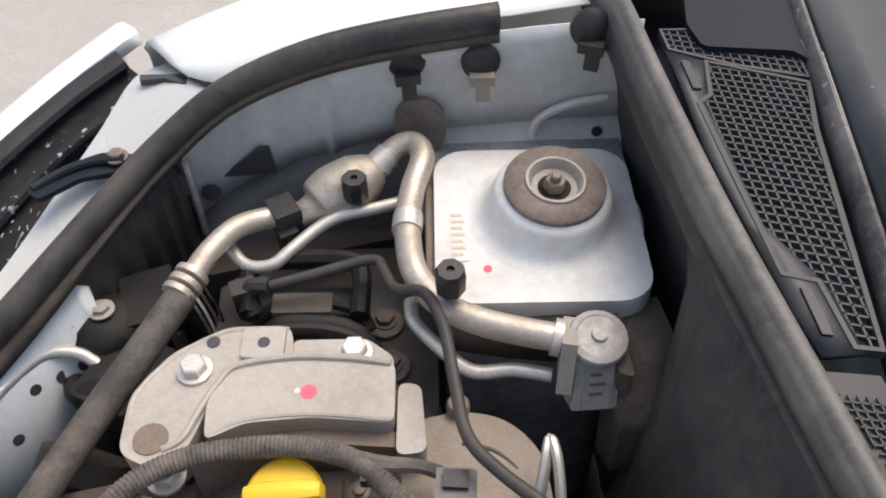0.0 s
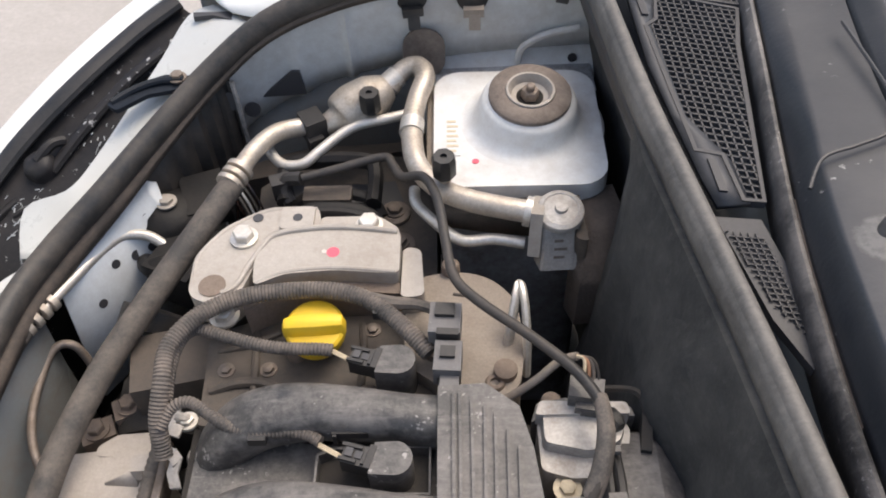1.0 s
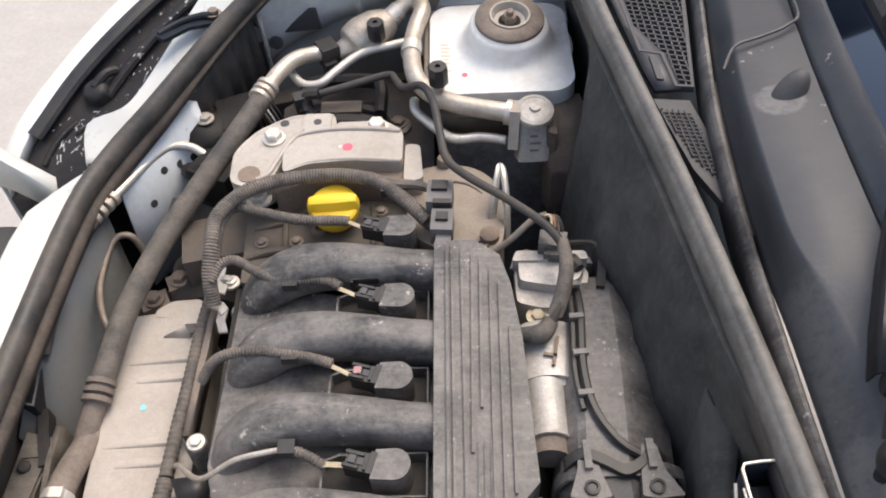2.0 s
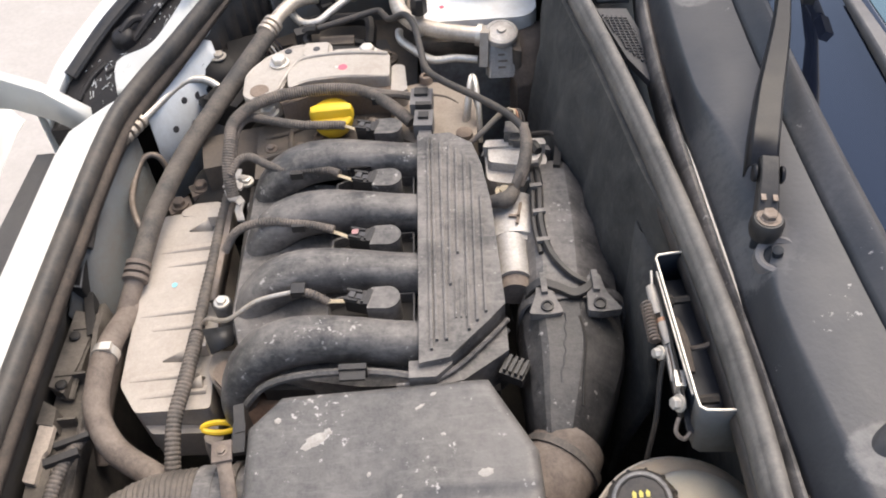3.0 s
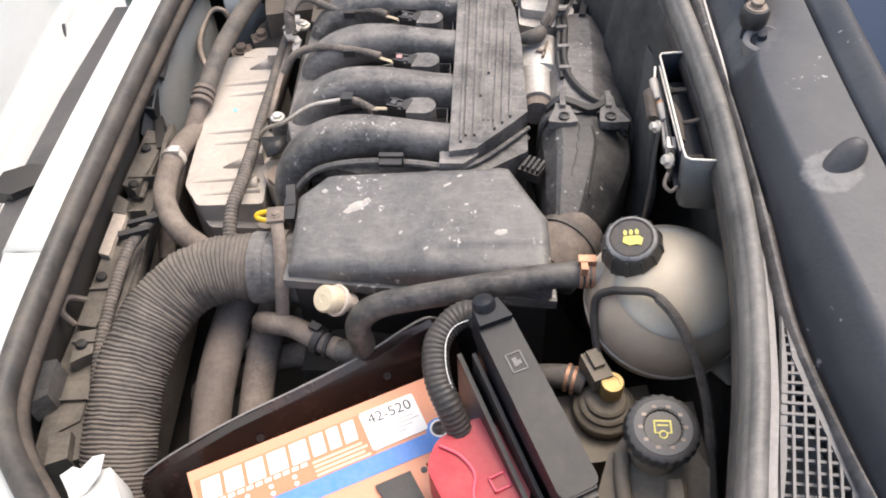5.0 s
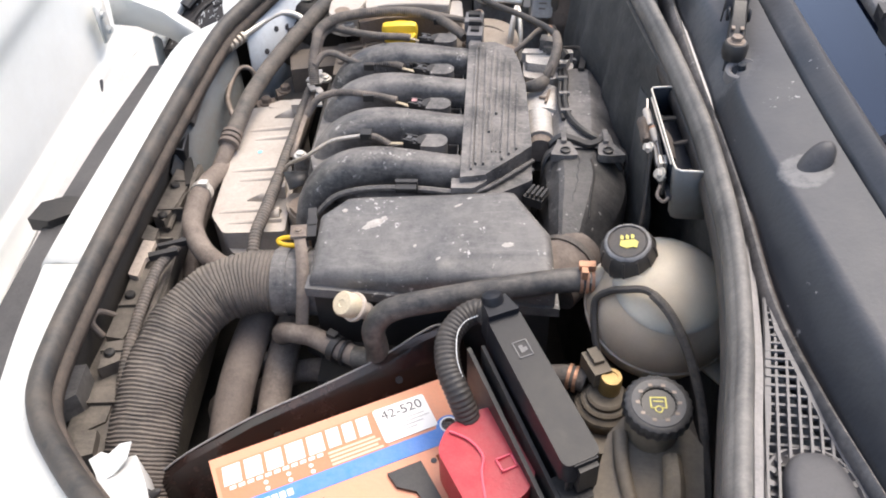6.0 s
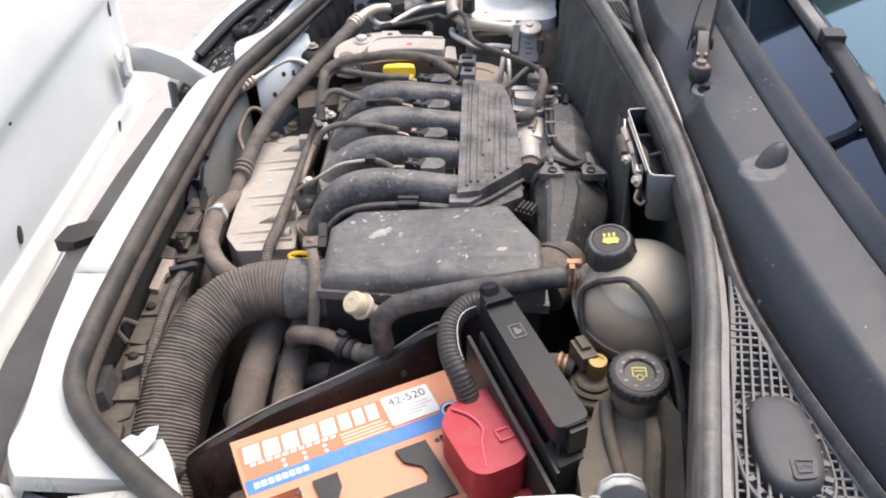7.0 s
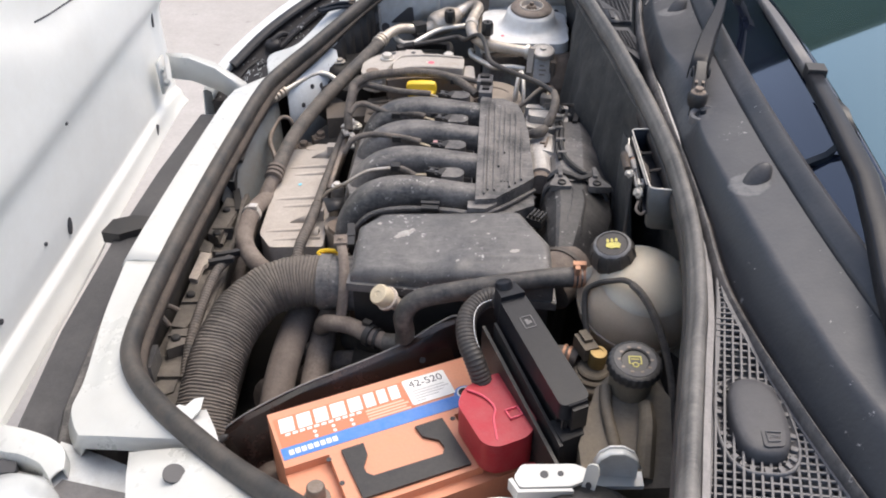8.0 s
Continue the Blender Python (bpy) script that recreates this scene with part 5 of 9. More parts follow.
wa = thing("wiper_arm", (0.277, -0.105, 0.95), "black wiper arm bolted to its spindle on the cowl", "wiper", "wipers")
PIV = Vector((0.2735, -0.111, 0.971))
ARM = [Vector(p) for p in ((0.2775, -0.070, 0.989), (0.288, -0.036, 0.996), (0.302, 0.006, 1.004), (0.315, 0.040, 1.009), (0.327, 0.072, 1.013), (0.336, 0.100, 1.016), (0.346, 0.135, 1.020), (0.366, 0.230, 1.026))]
b = B()
strap(b, [(p, w_, h_) for p, w_, h_ in zip(ARM, (0.0108, 0.0108, 0.0100, 0.0088, 0.0072, 0.0058, 0.0052, 0.005), (0.016, 0.017, 0.016, 0.014, 0.011, 0.008, 0.006, 0.006))])
part("arm", b, FUSE, wa, solid=0.0015)
AD = (ARM[1] - PIV).normalized()
AS_ = AD.cross(Vector((0, 0, 1))).normalized()
b = B()
strap(b, [(PIV + AD * u + Vector((0, 0, z_)), w_, 0.012) for u, z_, w_ in ((0.006, 0.004, 0.0085), (0.016, 0.007, 0.0078), (0.028, 0.011, 0.0072), (0.046, 0.013, 0.0072))])
lathe(b, [(0.011, -0.012), (0.0125, -0.006), (0.0125, 0.002), (0.0105, 0.005), (0.007, 0.0055)], PIV, (0, 0, 1), 24)
part("knuckle", b, PLASTIC_CLEAN, wa)
for sgn in (-1, 1):
    b = B()
    c_ = PIV + AD * 0.038 + AS_ * sgn * 0.0102 + Vector((0, 0, 0.004))
    lathe(b, [(0.007, -0.0012), (0.0072, 0.0), (0.006, 0.0014), (0, 0.0014)], c_, AS_ * sgn, 16)
    part("hinge_cheek", b, FUSE, wa)
b = B()
lathe(b, [(0.009, 0.0), (0.009, 0.002), (0.007, 0.0025)], PIV + Vector((0, 0, 0.004)), (0, 0, 1), 20)
bolt(b, PIV + Vector((0, 0, 0.0055)), 0.0058, 0.006, washer=1.2)
part("nut", b, STEEL_DIRTY, wa, "dull steel spindle nut")
for sgn in (-1, 1):
    b = B()
    block(b, PIV + AD * 0.015 + AS_ * sgn * 0.0042 + Vector((0, 0, 0.0078)), (0.0035, 0.007, 0.0015), rz=-10, bevel=0.0005)
    part("worn_corner", b, STEEL_DIRTY, wa, "bare metal where the paint is worn")
b = B()
lathe(b, [(0.0085, -0.04), (0.0075, -0.026), (0.0075, -0.018), (0.0095, -0.01)], PIV, (0, 0, 1), 20)
part("spindle", b, COWL_DARK, wa)
b = B()
tube(b, [(0.366, 0.14, 1.010), (0.372, 0.26, 1.010), (0.378, 0.42, 1.002)], [0.005, 0.007, 0.005], 7, squash=1.4)
part("blade", b, PLASTIC_CLEAN, wa)
b = B()
block(b, (0.364, 0.124, 1.012), (0.010, 0.026, 0.009), rz=-8, bevel=0.003)
part("blade_end", b, PLASTIC_CLEAN, wa)
wl_ = thing("spindle_well", (0.291, -0.118, 0.945), "dark oval well in the cowl below the wiper spindle", "spindle well")
b = B()
lathe(b, [(0.009, -0.006), (0.0105, 0.001), (0.0135, 0.003), (0.016, 0.002), (0.018, -0.008)], (0.279, -0.131, cowl_z(0.279, -0.131) + 0.0005), (-0.2, -0.1, 1), 26)
part("collar", b, COWL, wl_)
b = B()
lathe(b, [(0.011, 0.0), (0.004, 0.0005), (0.004, 0.008), (0.0, 0.009)], (0.279, -0.131, cowl_z(0.279, -0.131) - 0.0005), (-0.2, -0.1, 1), 20)
part("plug", b, COWL_DARK, wl_)
wb = thing("near_wiper", (0.39, -0.2, 0.99), "black wiper arm and blade resting on the lower windscreen", "wiper", "wipers")
b = B()
strap(b, [((0.391, 0.13, 1.0235), 0.0035, 0.006), ((0.391, 0.04, 1.026), 0.006, 0.009), ((0.3905, -0.05, 1.026), 0.007, 0.010), ((0.3895, -0.145, 1.025), 0.007, 0.010)])
part("blade_frame", b, COWL, wb, "dusty grey blade frame", solid=0.001)
b = B()
tube(b, [(0.399, 0.13, 1.012), (0.3985, 0.02, 1.0145), (0.398, -0.10, 1.012), (0.3985, -0.20, 1.008), (0.3995, -0.285, 1.003)], [0.003, 0.005, 0.005, 0.005, 0.003], 6)
part("rubber", b, RUBBER, wb)
for y0, y1, dx in ((-0.16, -0.235, -0.005), (-0.20, -0.27, 0.010)):
    b = B()
    strap(b, [((0.389 + dx, y0, 1.018), 0.003, 0.006), ((0.389 + dx, 0.5 * (y0 + y1), 1.021), 0.005, 0.008), ((0.391 + dx, y1, 1.012), 0.003, 0.006)])
    part("blade_claw", b, PLASTIC_CLEAN, wb, solid=0.001)
b = B()
block(b, (0.388, -0.158, 1.030), (0.021, 0.020, 0.010), rz=-4, bevel=0.003)
part("joint", b, PLASTIC_CLEAN, wb)
b = B()
strap(b, [((0.386, -0.150, 1.031), 0.0078, 0.009), ((0.385, -0.20, 1.028), 0.0085, 0.010), ((0.3845, -0.28, 1.022), 0.009, 0.011), ((0.384, -0.36, 1.014), 0.0105, 0.012), ((0.377, -0.43, 1.002), 0.011, 0.013), ((0.366, -0.50, 0.990), 0.011, 0.014), ((0.356, -0.58, 0.98), 0.011, 0.014)])
part("arm", b, FUSE, wb, solid=0.0015)

# ---- hood, standing open on its front hinges ----
hood = thing("hood", (-0.63, -0.2, 0.60), "white hood standing open, its pressed inner side towards the engine", "hood")


def hood_x(y, z):
    """The inner panel's relief: a raised fold along the lower edge, a broad swage and a shallow field above it."""
    fold = 0.640 + 0.046 * (y + 0.045)
    low = 0.600 + 0.07 * (y + 0.1)
    mid = 0.826 + 0.055 * y
    step = lambda v, w_: 1 / (1 + math.exp(-max(-30, min(30, v / w_))))
    x_ = -0.642
    x_ += 0.011 * (1 - step(z - fold - 0.004, 0.0022)) + 0.010 * min(1, max(0, (fold - z) / max(0.02, fold - low))) ** 2
    x_ += 0.015 * step(z - mid, 0.007) - 0.011 * step(z - mid - 0.12 - 0.45 * max(0.0, 0.06 - y), 0.012)
    x_ += 0.006 * step(0.475 - 0.012 - y, -0.004)
    x_ += 0.004 * math.sin(5 * y + 3 * z) * min(1, max(0, (z - fold) / 0.06)) - 0.05 * max(0, z - 0.8) ** 2
    return x_


b = B()
rows = []
for i in range(111):
    y = 0.478 - 1.55 * i / 110
    low = 0.600 + 0.07 * (y + 0.1)
    row = [low + (1.65 - low) * (k / 110) ** 1.6 for k in range(111)]
    rows.append([Vector((hood_x(y, z) + 0.010, y, low - 0.004))] + [Vector((hood_x(y, z), y, z)) for z in row])
loft(b, rows)
part("inner_panel", b, HOOD_WHITE, hood, solid=0.004)
for y, z, ry_, rz_, a in ((-0.039, 0.680, 0.006, 0.014, -18), (-0.115, 0.700, 0.0032, 0.0032, 0), (0.024, 0.827, 0.0028, 0.0028, 0), (0.33, 0.650, 0.003, 0.011, -38), (0.447, 0.826, 0.003, 0.014, -8), (-0.263, 0.677, 0.0042, 0.0042, 0)):
    b = B()
    pts = [(ry_ * math.cos(2 * math.pi * k / 16), rz_ * math.sin(2 * math.pi * k / 16)) for k in range(16)]
    slab(b, pts, -0.001, 0.0035, 0, Matrix.Translation((hood_x(y, z) + 0.001, y, z)) @ Matrix.Rotation(radians(90), 4, "Z") @ Matrix.Rotation(radians(90), 4, "X") @ Matrix.Rotation(radians(a), 4, "Z"))
    part("hole", b, INK, hood, "dark hole pressed through the inner panel")
b = B()
tube(b, [(hood_x(y, z) + 0.0015, y, z) for y, z in ((0.03, 0.985), (0.077, 0.979), (0.154, 0.973), (0.24, 0.962))], 0.0016, 6)
part("panel_gap", b, INK, hood, "dark slit at the edge of the inner panel")
b = B()
loft(b, [[(-0.625, 0.385, 0.70), (-0.628, 0.42, 0.70)], [(-0.625, 0.383, 0.765), (-0.628, 0.425, 0.765)]])
hinge = part("hinge_plate", b, WHITE, hood, "white painted hinge", solid=0.005)
b = B()
loft(b, [[(-0.622, 0.43, 0.765), (-0.612, 0.42, 0.762), (-0.608, 0.405, 0.725)], [(-0.575, 0.425, 0.768), (-0.57, 0.41, 0.765), (-0.566, 0.398, 0.725)],
         [(-0.52, 0.41, 0.757), (-0.515, 0.395, 0.752), (-0.512, 0.385, 0.712)], [(-0.455, 0.385, 0.728), (-0.452, 0.37, 0.722), (-0.45, 0.362, 0.69)]])
part("hinge_arm", b, WHITE, hinge, solid=0.005)
for y, z in ((0.395, 0.748), (0.405, 0.715)):
    b = B()
    bolt(b, (-0.623, y, z), 0.006, 0.007, (1, -0.1, 0))
    part("bolt", b, WHITE, hinge)
buf = thing("hood_buffer", (-0.485, 0.37, 0.64), "dark blue-black rubber buffer beside the hinge", "buffer")
b = B()
lathe(b, [(0.013, 0), (0.014, 0.03), (0.010, 0.04), (0, 0.041)], (-0.495, 0.365, 0.655), (0.2, -0.2, 1), 18)
part("stop", b, PLASTIC_CLEAN, buf)
near_lamp = thing("near_headlamp", (-0.43, -0.6, 0.6), "near headlamp with clear lens and grey body", "headlamp")
b = B()
slab(b, [(-0.50, -0.52), (-0.42, -0.532), (-0.345, -0.545), (-0.33, -0.60), (-0.27, -0.70), (-0.42, -0.85), (-0.55, -0.70)], 0.55, 0.700, 0.012)
part("body", b, COWL, near_lamp)
b = B()
lathe(b, [(0.06, 0), (0.058, 0.015), (0.045, 0.03), (0.02, 0.038), (0, 0.04)], (-0.470, -0.588, 0.694), (-0.2, 0.1, 1), 28)
part("lens_cup", b, LENS, near_lamp, "clear rounded lens edge")
b = B()
c_out = spline([(-0.56, -0.452, 0.704), (-0.519, -0.475, 0.718), (-0.482, -0.485, 0.722), (-0.449, -0.496, 0.722), (-0.430, -0.510, 0.720), (-0.424, -0.530, 0.716)], 5)
c_in = spline([(-0.54, -0.488, 0.704), (-0.502, -0.508, 0.714), (-0.480, -0.513, 0.717), (-0.455, -0.522, 0.717), (-0.444, -0.530, 0.715), (-0.434, -0.540, 0.712)], 5)
loft(b, [[p + Vector((0, 0.002, -0.03)), p + Vector((0, 0.001, -0.004)), p, p.lerp(q_, 0.4) + Vector((0, 0, 0.002)), q_, q_ + Vector((0, -0.002, -0.005)), q_ + Vector((0.002, -0.004, -0.03))] for p, q_ in zip(c_out, c_in)])
part("trim", b, WHITE, near_lamp, "white painted lamp surround", solid=0.002)
b = B()
slab(b, soft([(-0.515, -0.512), (-0.484, -0.516), (-0.478, -0.530), (-0.505, -0.534)], 0.004), 0.690, 0.708, 0.002)
part("slot_block", b, INK, near_lamp, "black block under the surround")


# ---- engine, far end ----
def conduit(parent, name, pts, r=0.006, pitch=0.003, mat=None, label=""):
    b_ = B()
    tube(b_, pts, r, 12, pitch=pitch, depth=0.0009)
    return part(name, b_, mat or CONDUIT, parent, label)


def hose(parent, name, pts, r, mat=None, label="", n=12):
    b_ = B()
    tube(b_, pts, r, n)
    return part(name, b_, mat or HOSE, parent, label)


eng = thing("engine_mount_bracket", (-0.11, 0.35, 0.74), "pale cast aluminium engine mount bracket with bolts and a red dot", "engine bracket")
b = B()
slab(b, soft([(-0.217, 0.300), (-0.219, 0.345), (-0.197, 0.380), (-0.160, 0.403), (-0.112, 0.403), (-0.107, 0.366), (-0.148, 0.362), (-0.160, 0.345), (-0.172, 0.300), (-0.19, 0.287)], 0.010), 0.765, 0.797, 0.009, seg=4)
part("foot_casting", b, CAST, eng)
b = B()
slab(b, soft([(-0.163, 0.336), (-0.150, 0.363), (-0.105, 0.371), (-0.034, 0.365), (-0.034, 0.316), (-0.09, 0.3215), (-0.135, 0.318), (-0.160, 0.305)], 0.008), 0.770, 0.8025, 0.008, seg=4)
slab(b, soft([(-0.112, 0.366), (-0.110, 0.392), (-0.056, 0.392), (-0.036, 0.376), (-0.036, 0.358)], 0.006), 0.765, 0.794, 0.004)
part("casting", b, CAST, eng)
for line_, r_ in (([(-0.188, 0.302, 0.7965), (-0.176, 0.310, 0.7975), (-0.168, 0.330, 0.799), (-0.158, 0.350, 0.8015), (-0.146, 0.364, 0.803), (-0.108, 0.3705, 0.8035), (-0.07, 0.369, 0.8035), (-0.037, 0.364, 0.803)], 0.0028),
                  ([(-0.214, 0.312, 0.7945), (-0.2155, 0.344, 0.796), (-0.195, 0.376, 0.796), (-0.159, 0.399, 0.796), (-0.114, 0.4, 0.796)], 0.0022),
                  ([(-0.158, 0.309, 0.8005), (-0.135, 0.3205, 0.8015), (-0.09, 0.324, 0.802), (-0.037, 0.3185, 0.802)], 0.0024)):
    b = B()
    tube(b, line_, r_, 8)
    part("cast_ridge", b, CAST, eng)
b = B()
lathe(b, [(0.0022, 0), (0.0022, 0.0005), (0, 0.0005)], (-0.1015, 0.3425, 0.8024), n=10)
part("pin_mark", b, STEEL, eng)
b = B()
slab(b, rounded(-0.146, 0.372, -0.115, 0.399, 0.004), 0.795, 0.8015, 0.0025)
part("raised_pad", b, CAST, eng)
b = B()
slab(b, soft([(-0.033, 0.297), (-0.032, 0.354), (-0.016, 0.352), (-0.012, 0.299)], 0.007), 0.75, 0.793, 0.005, seg=3)
part("end_lug", b, CAST, eng)
b = B()
slab(b, [(-0.172, 0.299), (-0.158, 0.307), (-0.135, 0.3195), (-0.09, 0.3225), (-0.034, 0.318), (-0.034, 0.306), (-0.09, 0.311), (-0.132, 0.308), (-0.156, 0.297), (-0.168, 0.29)], 0.745, 0.787, 0.003)
part("lower_web", b, CAST_BROWN, eng, "shadowed dusty lower web")
for x, y, z, r in ((-0.177, 0.364, 0.797, 0.0095), (-0.064, 0.3775, 0.7955, 0.0095), (-0.188, 0.293, 0.775, 0.010)):
    b = B()
    bolt(b, (x, y, z), r, 0.011, washer=1.35)
    part("bolt", b, STEEL, eng)
for x, y, z, r in ((-0.130, 0.385, 0.8016, 0.0045), (-0.168, 0.389, 0.7975, 0.005), (-0.197, 0.31, 0.7975, 0.012)):
    b = B()
    lathe(b, [(r, 0), (r, 0.0006), (0, 0.0006)], (x, y, z), n=16)
    part("bolt_hole", b, CAST_BROWN if r > 0.01 else INK, eng)
b = B()
lathe(b, [(0.0058, 0), (0.0058, 0.0006), (0, 0.0006)], (-0.0935, 0.3415, 0.8022), n=14)
part("red_dot", b, RED_INK, eng, "red paint dot")

tim = thing("timing_cover", (-0.07, 0.27, 0.65), "brown dusty timing cover under the oil filler", "engine cover")
b = B()
slab(b, [(-0.20, 0.20), (-0.205, 0.29), (-0.165, 0.305), (-0.02, 0.31), (0.03, 0.305), (0.055, 0.28), (0.062, 0.24), (0.05, 0.19), (-0.1, 0.18)], 0.60, 0.752, 0.012, seg=3)
part("cover", b, TIMING, tim)
b = B()
slab(b, soft([(-0.030, 0.245), (-0.030, 0.334), (0.010, 0.345), (0.044, 0.338), (0.068, 0.312), (0.073, 0.262), (0.066, 0.215), (0.02, 0.21)], 0.018), 0.66, 0.769, 0.018, seg=6)
part("round_housing", b, HOUSING, tim, "rounded beige housing")
b = B()
tube(b, [(0.012, 0.318, 0.7688), (0.034, 0.312, 0.7685), (0.052, 0.295, 0.767), (0.064, 0.272, 0.761)], 0.0018, 6)
part("gasket_line", b, GRIME, tim, "dark gasket line across the housing")
for x, y, z in ((0.046, 0.225, 0.77), (0.010, 0.345, 0.777), (-0.004, 0.255, 0.772), (-0.028, 0.30, 0.765), (-0.125, 0.267, 0.755), (-0.06, 0.225, 0.757)):
    b = B()
    lathe(b, [(0.0085, -0.03), (0.0085, 0), (0.007, 0.002), (0.004, 0.002), (0.004, -0.002), (0, -0.002)], (x, y, z), n=16)
    part("boss", b, CAST_BROWN, tim)

for line_, r_ in (([(-0.196, 0.232, 0.752), (-0.17, 0.238, 0.755), (-0.145, 0.236, 0.755), (-0.13, 0.225, 0.752)], 0.0045), ([(-0.165, 0.296, 0.750), (-0.160, 0.262, 0.755), (-0.158, 0.225, 0.752)], 0.0035),
                  ([(-0.07, 0.300, 0.750), (-0.066, 0.262, 0.755), (-0.068, 0.220, 0.752)], 0.0035), ([(-0.195, 0.272, 0.751), (-0.168, 0.277, 0.754), (-0.142, 0.290, 0.753)], 0.003)):
    b = B()
    tube(b, line_, r_, 8)
    part("cover_rib", b, TIMING, tim)
for x, y in ((-0.185, 0.252), (-0.148, 0.252), (-0.06, 0.292)):
    b = B()
    bolt(b, (x, y, 0.752), 0.005, 0.005, washer=1.5)
    part("bolt", b, STEEL_DIRTY, tim)

cap = thing("oil_filler_cap", (-0.098, 0.272, 0.77), "bright yellow plastic oil filler cap", "oil cap")
b = B()
CAPM = Matrix.Translation((-0.106, 0.275, 0.779)) @ Matrix.Rotation(radians(10), 4, "X") @ Matrix.Rotation(radians(3), 4, "Z")
lathe(b, [(0.020, -0.018), (0.0235, -0.012), (0.0255, -0.006), (0.0262, 0.0), (0.0258, 0.004), (0.0235, 0.0062), (0.012, 0.0072), (0, 0.0074)], (0, 0, 0), (0, 0, 1), 32)
b.transform(CAPM)
part("disc", b, YELLOW, cap)
b = B()
rows = []
for x_, w_, h_ in ((-0.0268, 0.0035, 0.010), (-0.0245, 0.0055, 0.0165), (-0.018, 0.0068, 0.0185), (0.0, 0.0075, 0.019), (0.018, 0.0068, 0.0185), (0.0245, 0.0055, 0.0165), (0.0268, 0.0035, 0.010)):
    rows.append([CAPM @ Vector((x_, a * w_, u)) for a, u in ((-1.5, 0.002), (-1.05, h_ * 0.7), (-0.8, h_ * 0.93), (-0.4, h_), (0.4, h_), (0.8, h_ * 0.93), (1.05, h_ * 0.7), (1.5, 0.002))])
loft(b, rows)
b.faces.new([v for v in b.verts][:8])
b.faces.new([v for v in b.verts][-8:])
part("grip", b, YELLOW, cap)

# mount plate and rubber mount behind the bracket
ms = thing("mount_shelf", (-0.08, 0.46, 0.6), "brown dusty steel shelf beside the engine mount", "car body")
b = B()
slab(b, [(-0.19, 0.43), (-0.195, 0.50), (-0.15, 0.545), (-0.02, 0.545), (-0.005, 0.52), (-0.004, 0.37), (-0.03, 0.345), (-0.15, 0.41)], 0.60, 0.725, 0.008)
part("shelf", b, TIMING, ms)
b = B()
slab(b, [(-0.10, 0.50), (-0.05, 0.505), (-0.04, 0.475), (-0.055, 0.452), (-0.11, 0.455)], 0.724, 0.7265, 0)
part("opening", b, INK, ms)
b = B()
slab(b, [(-0.23, 0.53), (-0.05, 0.575), (0.0, 0.575), (0.0, 0.63), (-0.2, 0.60), (-0.25, 0.56)], 0.55, 0.705, 0.01)
part("chassis_rail", b, GRIME, ms, "grimy grey chassis rail")
for x, y in ((-0.048, 0.456), (-0.042, 0.412)):
    b = B()
    lathe(b, [(0.016, 0), (0.016, 0.004), (0.012, 0.006)], (x, y, 0.726), n=20)
    bolt(b, (x, y, 0.732), 0.008, 0.008, washer=1.3)
    part("bolt", b, STEEL_DIRTY, ms)
rm = thing("engine_mount", (-0.105, 0.45, 0.70), "black rubber engine mount with a dark slot", "engine mount")
b = B()
tube(b, [(-0.155, 0.438, 0.765), (-0.158, 0.478, 0.772), (-0.14, 0.487, 0.775), (-0.08, 0.487, 0.775), (-0.066, 0.475, 0.772), (-0.066, 0.435, 0.765)], 0.008, 8, squash=1.3)
part("frame", b, BLACK, rm)
b = B()
slab(b, [(-0.155, 0.405), (-0.155, 0.48), (-0.068, 0.48), (-0.066, 0.405)], 0.69, 0.748, 0.006)
part("core", b, INK, rm)
for i, (y, z) in enumerate(((0.452, 0.762), (0.430, 0.765), (0.418, 0.768))):
    b = B()
    tube(b, [(-0.152 + 0.01 * i, y - 0.006, z - 0.012), (-0.13, y, z), (-0.10, y + 0.002, z), (-0.07, y - 0.004, z - 0.004), (-0.058 + 0.006 * i, y - 0.02, z - 0.012)], 0.0065, 8, squash=0.8)
    part("rubber_band", b, BLACK, rm)
b = B()
slab(b, rounded(-0.136, 0.435, -0.088, 0.455, 0.002), 0.766, 0.772, 0.001)
part("steel_pad", b, GRIME, rm)

# refrigerant lines
ac = thing("suction_line", (-0.05, 0.5, 0.75), "dull aluminium refrigerant pipe with a round muffler", "refrigerant pipe")
b = B()
tube(b, [(-0.052, 0.556, 0.812), (-0.038, 0.572, 0.822), (-0.022, 0.574, 0.826), (-0.014, 0.556, 0.826), (-0.022, 0.522, 0.822), (-0.026, 0.485, 0.82), (-0.021, 0.438, 0.818), (-0.002, 0.408, 0.816), (0.03, 0.388, 0.816), (0.085, 0.374, 0.814)], 0.0105, 14, res=7)
part("pipe", b, ALU, ac)
b = B()
tube(b, [(-0.12, 0.525, 0.79), (-0.108, 0.53, 0.793), (-0.102, 0.534, 0.795), (-0.09, 0.542, 0.80), (-0.07, 0.55, 0.806), (-0.058, 0.555, 0.81), (-0.05, 0.558, 0.812)], [0.010, 0.014, 0.022, 0.0245, 0.024, 0.018, 0.011], 20, res=5)
part("muffler", b, ALU, ac)
b = B()
tube(b, [(-0.06, 0.554, 0.811), (-0.043, 0.568, 0.819)], 0.0122, 14, smooth=False)
part("sleeve", b, STEEL, ac)
b = B()
tube(b, [(-0.0255, 0.492, 0.8205), (-0.0265, 0.476, 0.820)], 0.0122, 14, smooth=False)
part("sleeve", b, STEEL, ac)
b = B()
tube(b, [(0.078, 0.376, 0.8145), (0.084, 0.3745, 0.814)], 0.014, 14, smooth=False)
part("sleeve", b, STEEL, ac)
b = B()
